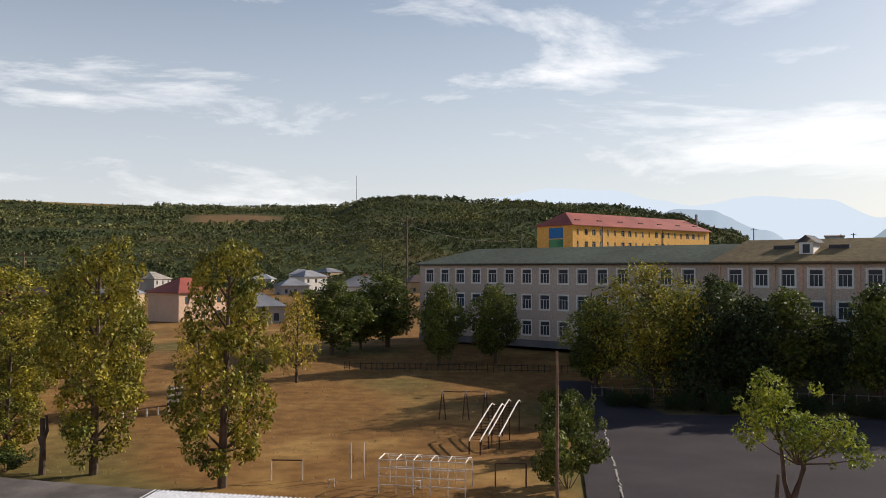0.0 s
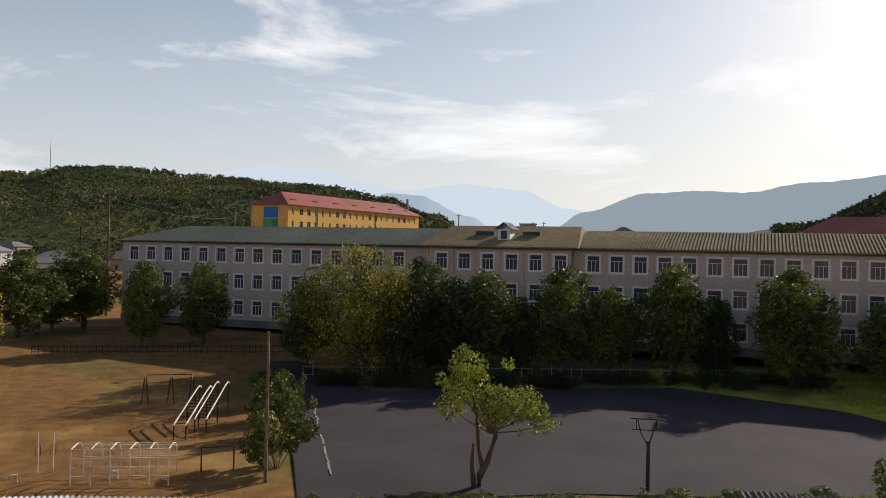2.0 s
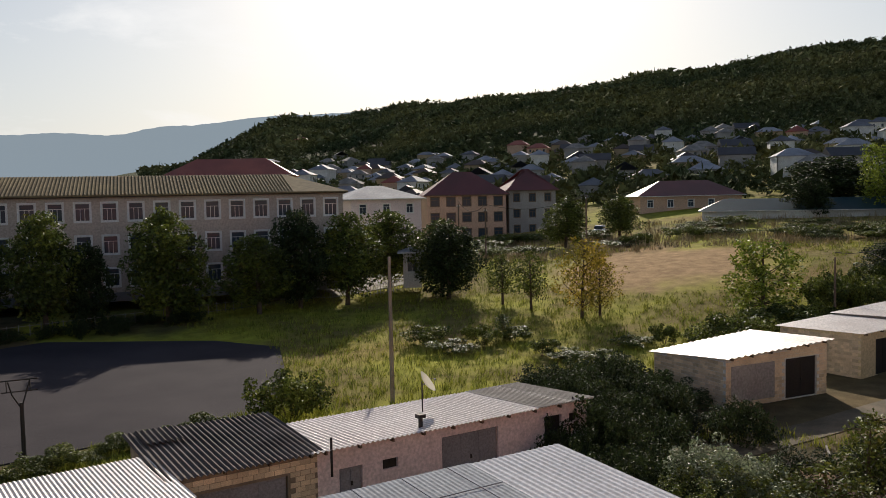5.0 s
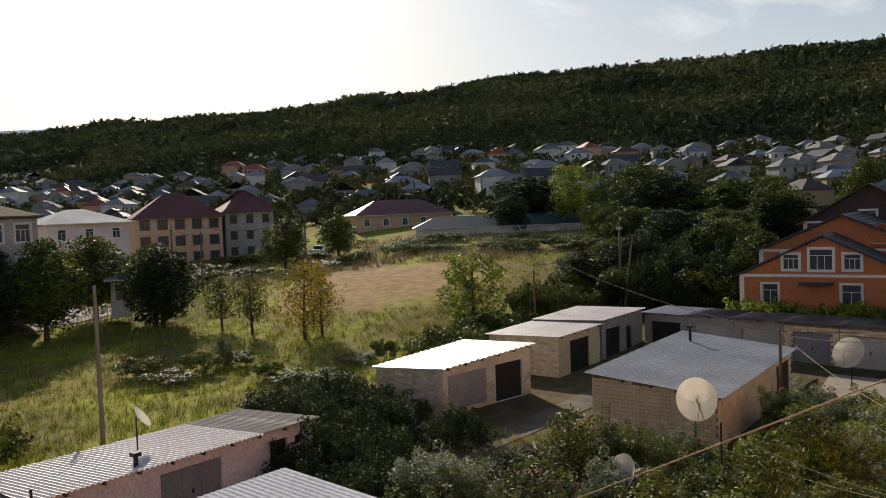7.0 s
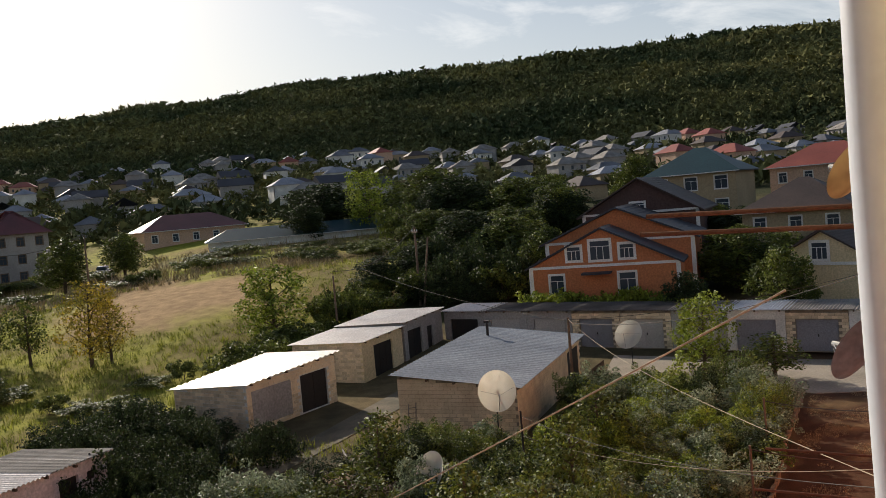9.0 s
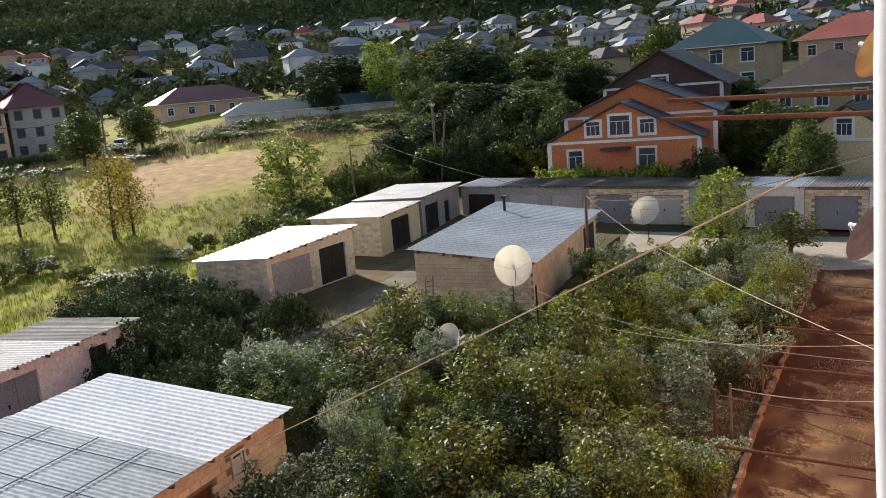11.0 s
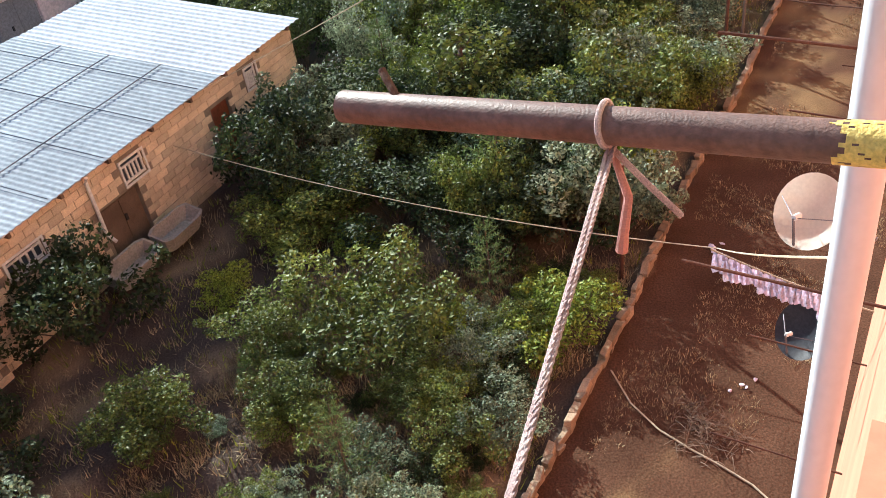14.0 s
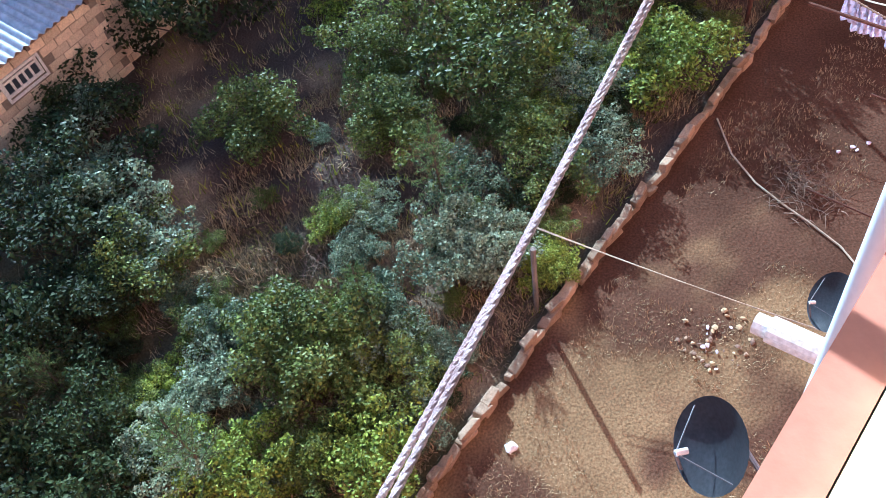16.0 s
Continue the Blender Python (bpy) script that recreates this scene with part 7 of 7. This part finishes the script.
def near_floor(rng):
    x = rng.uniform(2.5, 15)
    y = WALL_A[1] + (x - WALL_A[0]) / (WALL_B[0] - WALL_A[0]) * (WALL_B[1] - WALL_A[1]) + 0.3 + rng.uniform(0, 7.5)
    if (x - 11.95) * 0.394 + (y - 11.35) * 0.919 > -0.4 or noise.noise((x * 0.8, y * 0.8, 11)) < -0.12:
        return None
    return (x, y)


tufts("dead_weeds", "straw", 7000, near_floor, 0.15, "flattened pale dead weeds on the garden soil", 21, 7)
tufts("withered_stalks", "brush", 4200, near_floor, 0.17, "reddish withered stalks on the garden soil", 22, 6)
tufts("garden_grass", "grass", 2400, garden_floor, 0.2, "green weeds on the garden soil", 3, 7)
tufts("field_stubble", "straw", 3500, field, 0.16, "dry stubble on the playing field", 4, 5)
tufts("far_stubble", "straw", 1500, lambda rng: tuple(polar(rng.uniform(55, 88), rng.uniform(112, 150)).xy), 0.9, "dry pale grass at the far end of the meadow", 5, 8)
tufts("verge_grass", "grass", 2200, lambda rng: (lambda t, s: (4.5 + 32 * t, 39.6 - 5.0 * t + s))(rng.uniform(0, 1), rng.uniform(-3.2, 0.6)), 0.35, "grassy verge along the court", 6, 8)


def yard_litter(rng):
    x = rng.uniform(2, 46)
    lo = WALL_A[1] + (x - WALL_A[0]) / (WALL_B[0] - WALL_A[0]) * (WALL_B[1] - WALL_A[1])
    y = lo - rng.uniform(0.5, 5.5)
    return (x, y) if noise.noise((x * 0.5, y * 0.5, 2)) > 0.05 else None


tufts("yard_straw", "straw", 9000, yard_litter, 0.085, "dry straw strewn on the bare yard", 8, 6)


def forest():
    """Woods on the slopes: many small uneven crowns in one mesh."""
    rng = np.random.default_rng(12)
    V, Fc, n = [], [], 0
    spots = []
    while len(spots) < 46000:
        az = rng.uniform(-42, 118)
        rf, rr = interp(az, FOOT_R), interp(az, RIDGE_R)
        r = rf + (rr * 1.01 - rf) * rng.uniform(-0.02, 1.0)
        if 16.5 < az < 37 or (37 <= az < 44 and rng.random() < 0.4):
            continue
        if -36 < az < -22 and r > 1290 + 60 * math.sin(az):
            continue
        if -20.3 < az < -13.8 and 900 < r < 1070:
            continue
        spots.append((az, r, 1.0))
    for i in range(3600):
        az = rng.uniform(34, 116)
        r = rng.uniform(180, interp(az, FOOT_R))
        spots.append((az, r, rng.uniform(0.6, 1.15)))
    for i in range(500):
        az = rng.uniform(-40, 20)
        spots.append((az, rng.uniform(150, interp(az, FOOT_R)), 0.7))
    for az, r, k in spots:
        p = polar(az, r)
        z = ground_z(p.x, p.y)
        grove = 1 + 0.7 * noise.noise((p.x * 0.015, p.y * 0.015, 7))
        s = k * (1.5 + 2.6 * rng.random() ** 2) * (0.7 + r / 2600) * grove * (0.6 if az < 20 else 1.0)
        q = 52 if r < 330 else (36 if r < 650 else 14)
        d = rng.normal(size=(q, 3))
        d /= np.linalg.norm(d, axis=1)[:, None]
        d[:, 2] = np.abs(d[:, 2]) * 1.25 - 0.25
        c = d * rng.uniform(0.55, 1.1, (q, 1)) * s
        tri = rng.normal(size=(q, 3, 3)) * s * (0.3 if q > 20 else 0.46)
        v = (c[:, None, :] + tri).reshape(-1, 3) + np.array([p.x, p.y, z + s * 0.5])
        V.append(v)
        Fc.append(np.arange(3 * q).reshape(q, 3) + n)
        n += 3 * q
    v, f = np.concatenate(V), np.concatenate(Fc)
    ob = leaves("forest", (v, f), "forest", None)
    return tagged(ob, "dense autumn woods on the hillsides", "forest", kind="stuff")


forest()


# ---- pieces of walls: stone blocks and the garden's retaining wall ----
def block_mesh(k):
    bm = box(bmesh.new(), -0.193, 0.193, -0.03, 0.02, -0.092, 0.092, 0.008)
    rg = random.Random(k)
    for v in bm.verts:
        v.co += Vector((rg.uniform(-1, 1), rg.uniform(-1, 1), rg.uniform(-1, 1))) * 0.005
    return bm


BLOCKS = [mesh_of(("stone_block", k), lambda k=k: block_mesh(k), "stone_block") for k in range(5)]


def face_with_blocks(parent, m, L, top, holes, limit=300):
    rg = random.Random(int(L * 1000))
    spots = []
    for r in range(18):
        z = 0.1 + 0.2 * r
        x = 0.2 if r % 2 else 0.0
        while x <= L:
            x0, x1 = max(0.0, x - 0.193), min(L, x + 0.193)
            if x1 - x0 > 0.08 and z + 0.1 < top(min(max(x, 0), L)) and not any(h[0] - 0.12 < x < h[1] + 0.12 and h[2] - 0.06 < z < h[3] + 0.06 for h in holes):
                spots.append(((x0 + x1) / 2, z, (x1 - x0) / 0.386))
            x += 0.4
    rest = bmesh.new()
    for i, (x, z, s) in enumerate(spots):
        pm = m @ pose(x, 0.008 + rg.uniform(-0.006, 0.006), z, 0, rg.uniform(-0.8, 0.8), 0) @ Matrix.Diagonal((s, 1, 1, 1))
        if i < limit:
            o = new("stone_block", BLOCKS[rg.randrange(5)])
            o.parent = parent
            o.matrix_basis = pm
        else:
            vs = [pm @ Vector(c) for c in ((-0.193, -0.03, -0.092), (0.193, -0.03, -0.092), (0.193, -0.03, 0.092), (-0.193, -0.03, 0.092), (-0.193, 0.01, -0.092), (0.193, 0.01, -0.092), (0.193, 0.01, 0.092), (-0.193, 0.01, 0.092))]
            v = [rest.verts.new(c) for c in vs]
            for f in ((0, 1, 2, 3), (1, 5, 6, 2), (3, 2, 6, 7), (4, 0, 3, 7), (0, 4, 5, 1)):
                rest.faces.new([v[q] for q in f])
    if len(spots) > limit:
        tagged(part("stone_facing", rest, "stone_block", parent), kind="stuff")
    else:
        rest.free()


for i, (par, m, L, top, holes) in enumerate(WALLS):
    face_with_blocks(par, m, L, top, holes, 300 if i in (0, 2, 4, 5, 7) else (100 if L < 8 else 56))


def retaining_wall():
    root = tagged(new("retaining_wall"), "low crumbling wall of rough stones round the garden", "garden wall", kind="structure")
    rg = random.Random(2)
    meshes = []
    for k in range(6):
        def make(k=k):
            bm = bmesh.new()
            bmesh.ops.create_cube(bm, size=1)
            r2 = random.Random(k)
            for v in bm.verts:
                v.co += Vector((r2.uniform(-1, 1), r2.uniform(-1, 1), r2.uniform(-1, 1))) * 0.13
            bmesh.ops.bevel(bm, geom=bm.edges[:], offset=0.08, segments=1, affect="EDGES")
            return bm
        meshes.append(mesh_of(("wall_stone", k), make, "stone_rough"))
    a, b = Vector((*WALL_A, 0)), Vector((*WALL_B, 0))
    L = (b - a).length
    d = (b - a) / L
    deg = math.degrees(math.atan2(d.y, d.x))
    s = 3.0
    while s < L - 1:
        ln = rg.uniform(0.18, 0.38) * (1 if s < 28 else 2.0)
        for row in range(2):
            if row == 1 and rg.random() < 0.25:
                continue
            p = a + d * (s + rg.uniform(-0.06, 0.06) + 0.1 * row)
            wob = 0.05 * math.sin(s * 0.55) + rg.uniform(-0.03, 0.03)
            o = new("wall_stone", rg.choice(meshes))
            o.parent = root
            o.matrix_basis = pose(p.x - d.y * wob, p.y + d.x * wob, 0.06 + 0.13 * row, rg.uniform(-6, 6), rg.uniform(-6, 6), deg + rg.uniform(-9, 9)) @ Matrix.Diagonal((ln * 1.08, rg.uniform(0.12, 0.17), rg.uniform(0.12, 0.19), 1))
        s += ln * 0.98


retaining_wall()
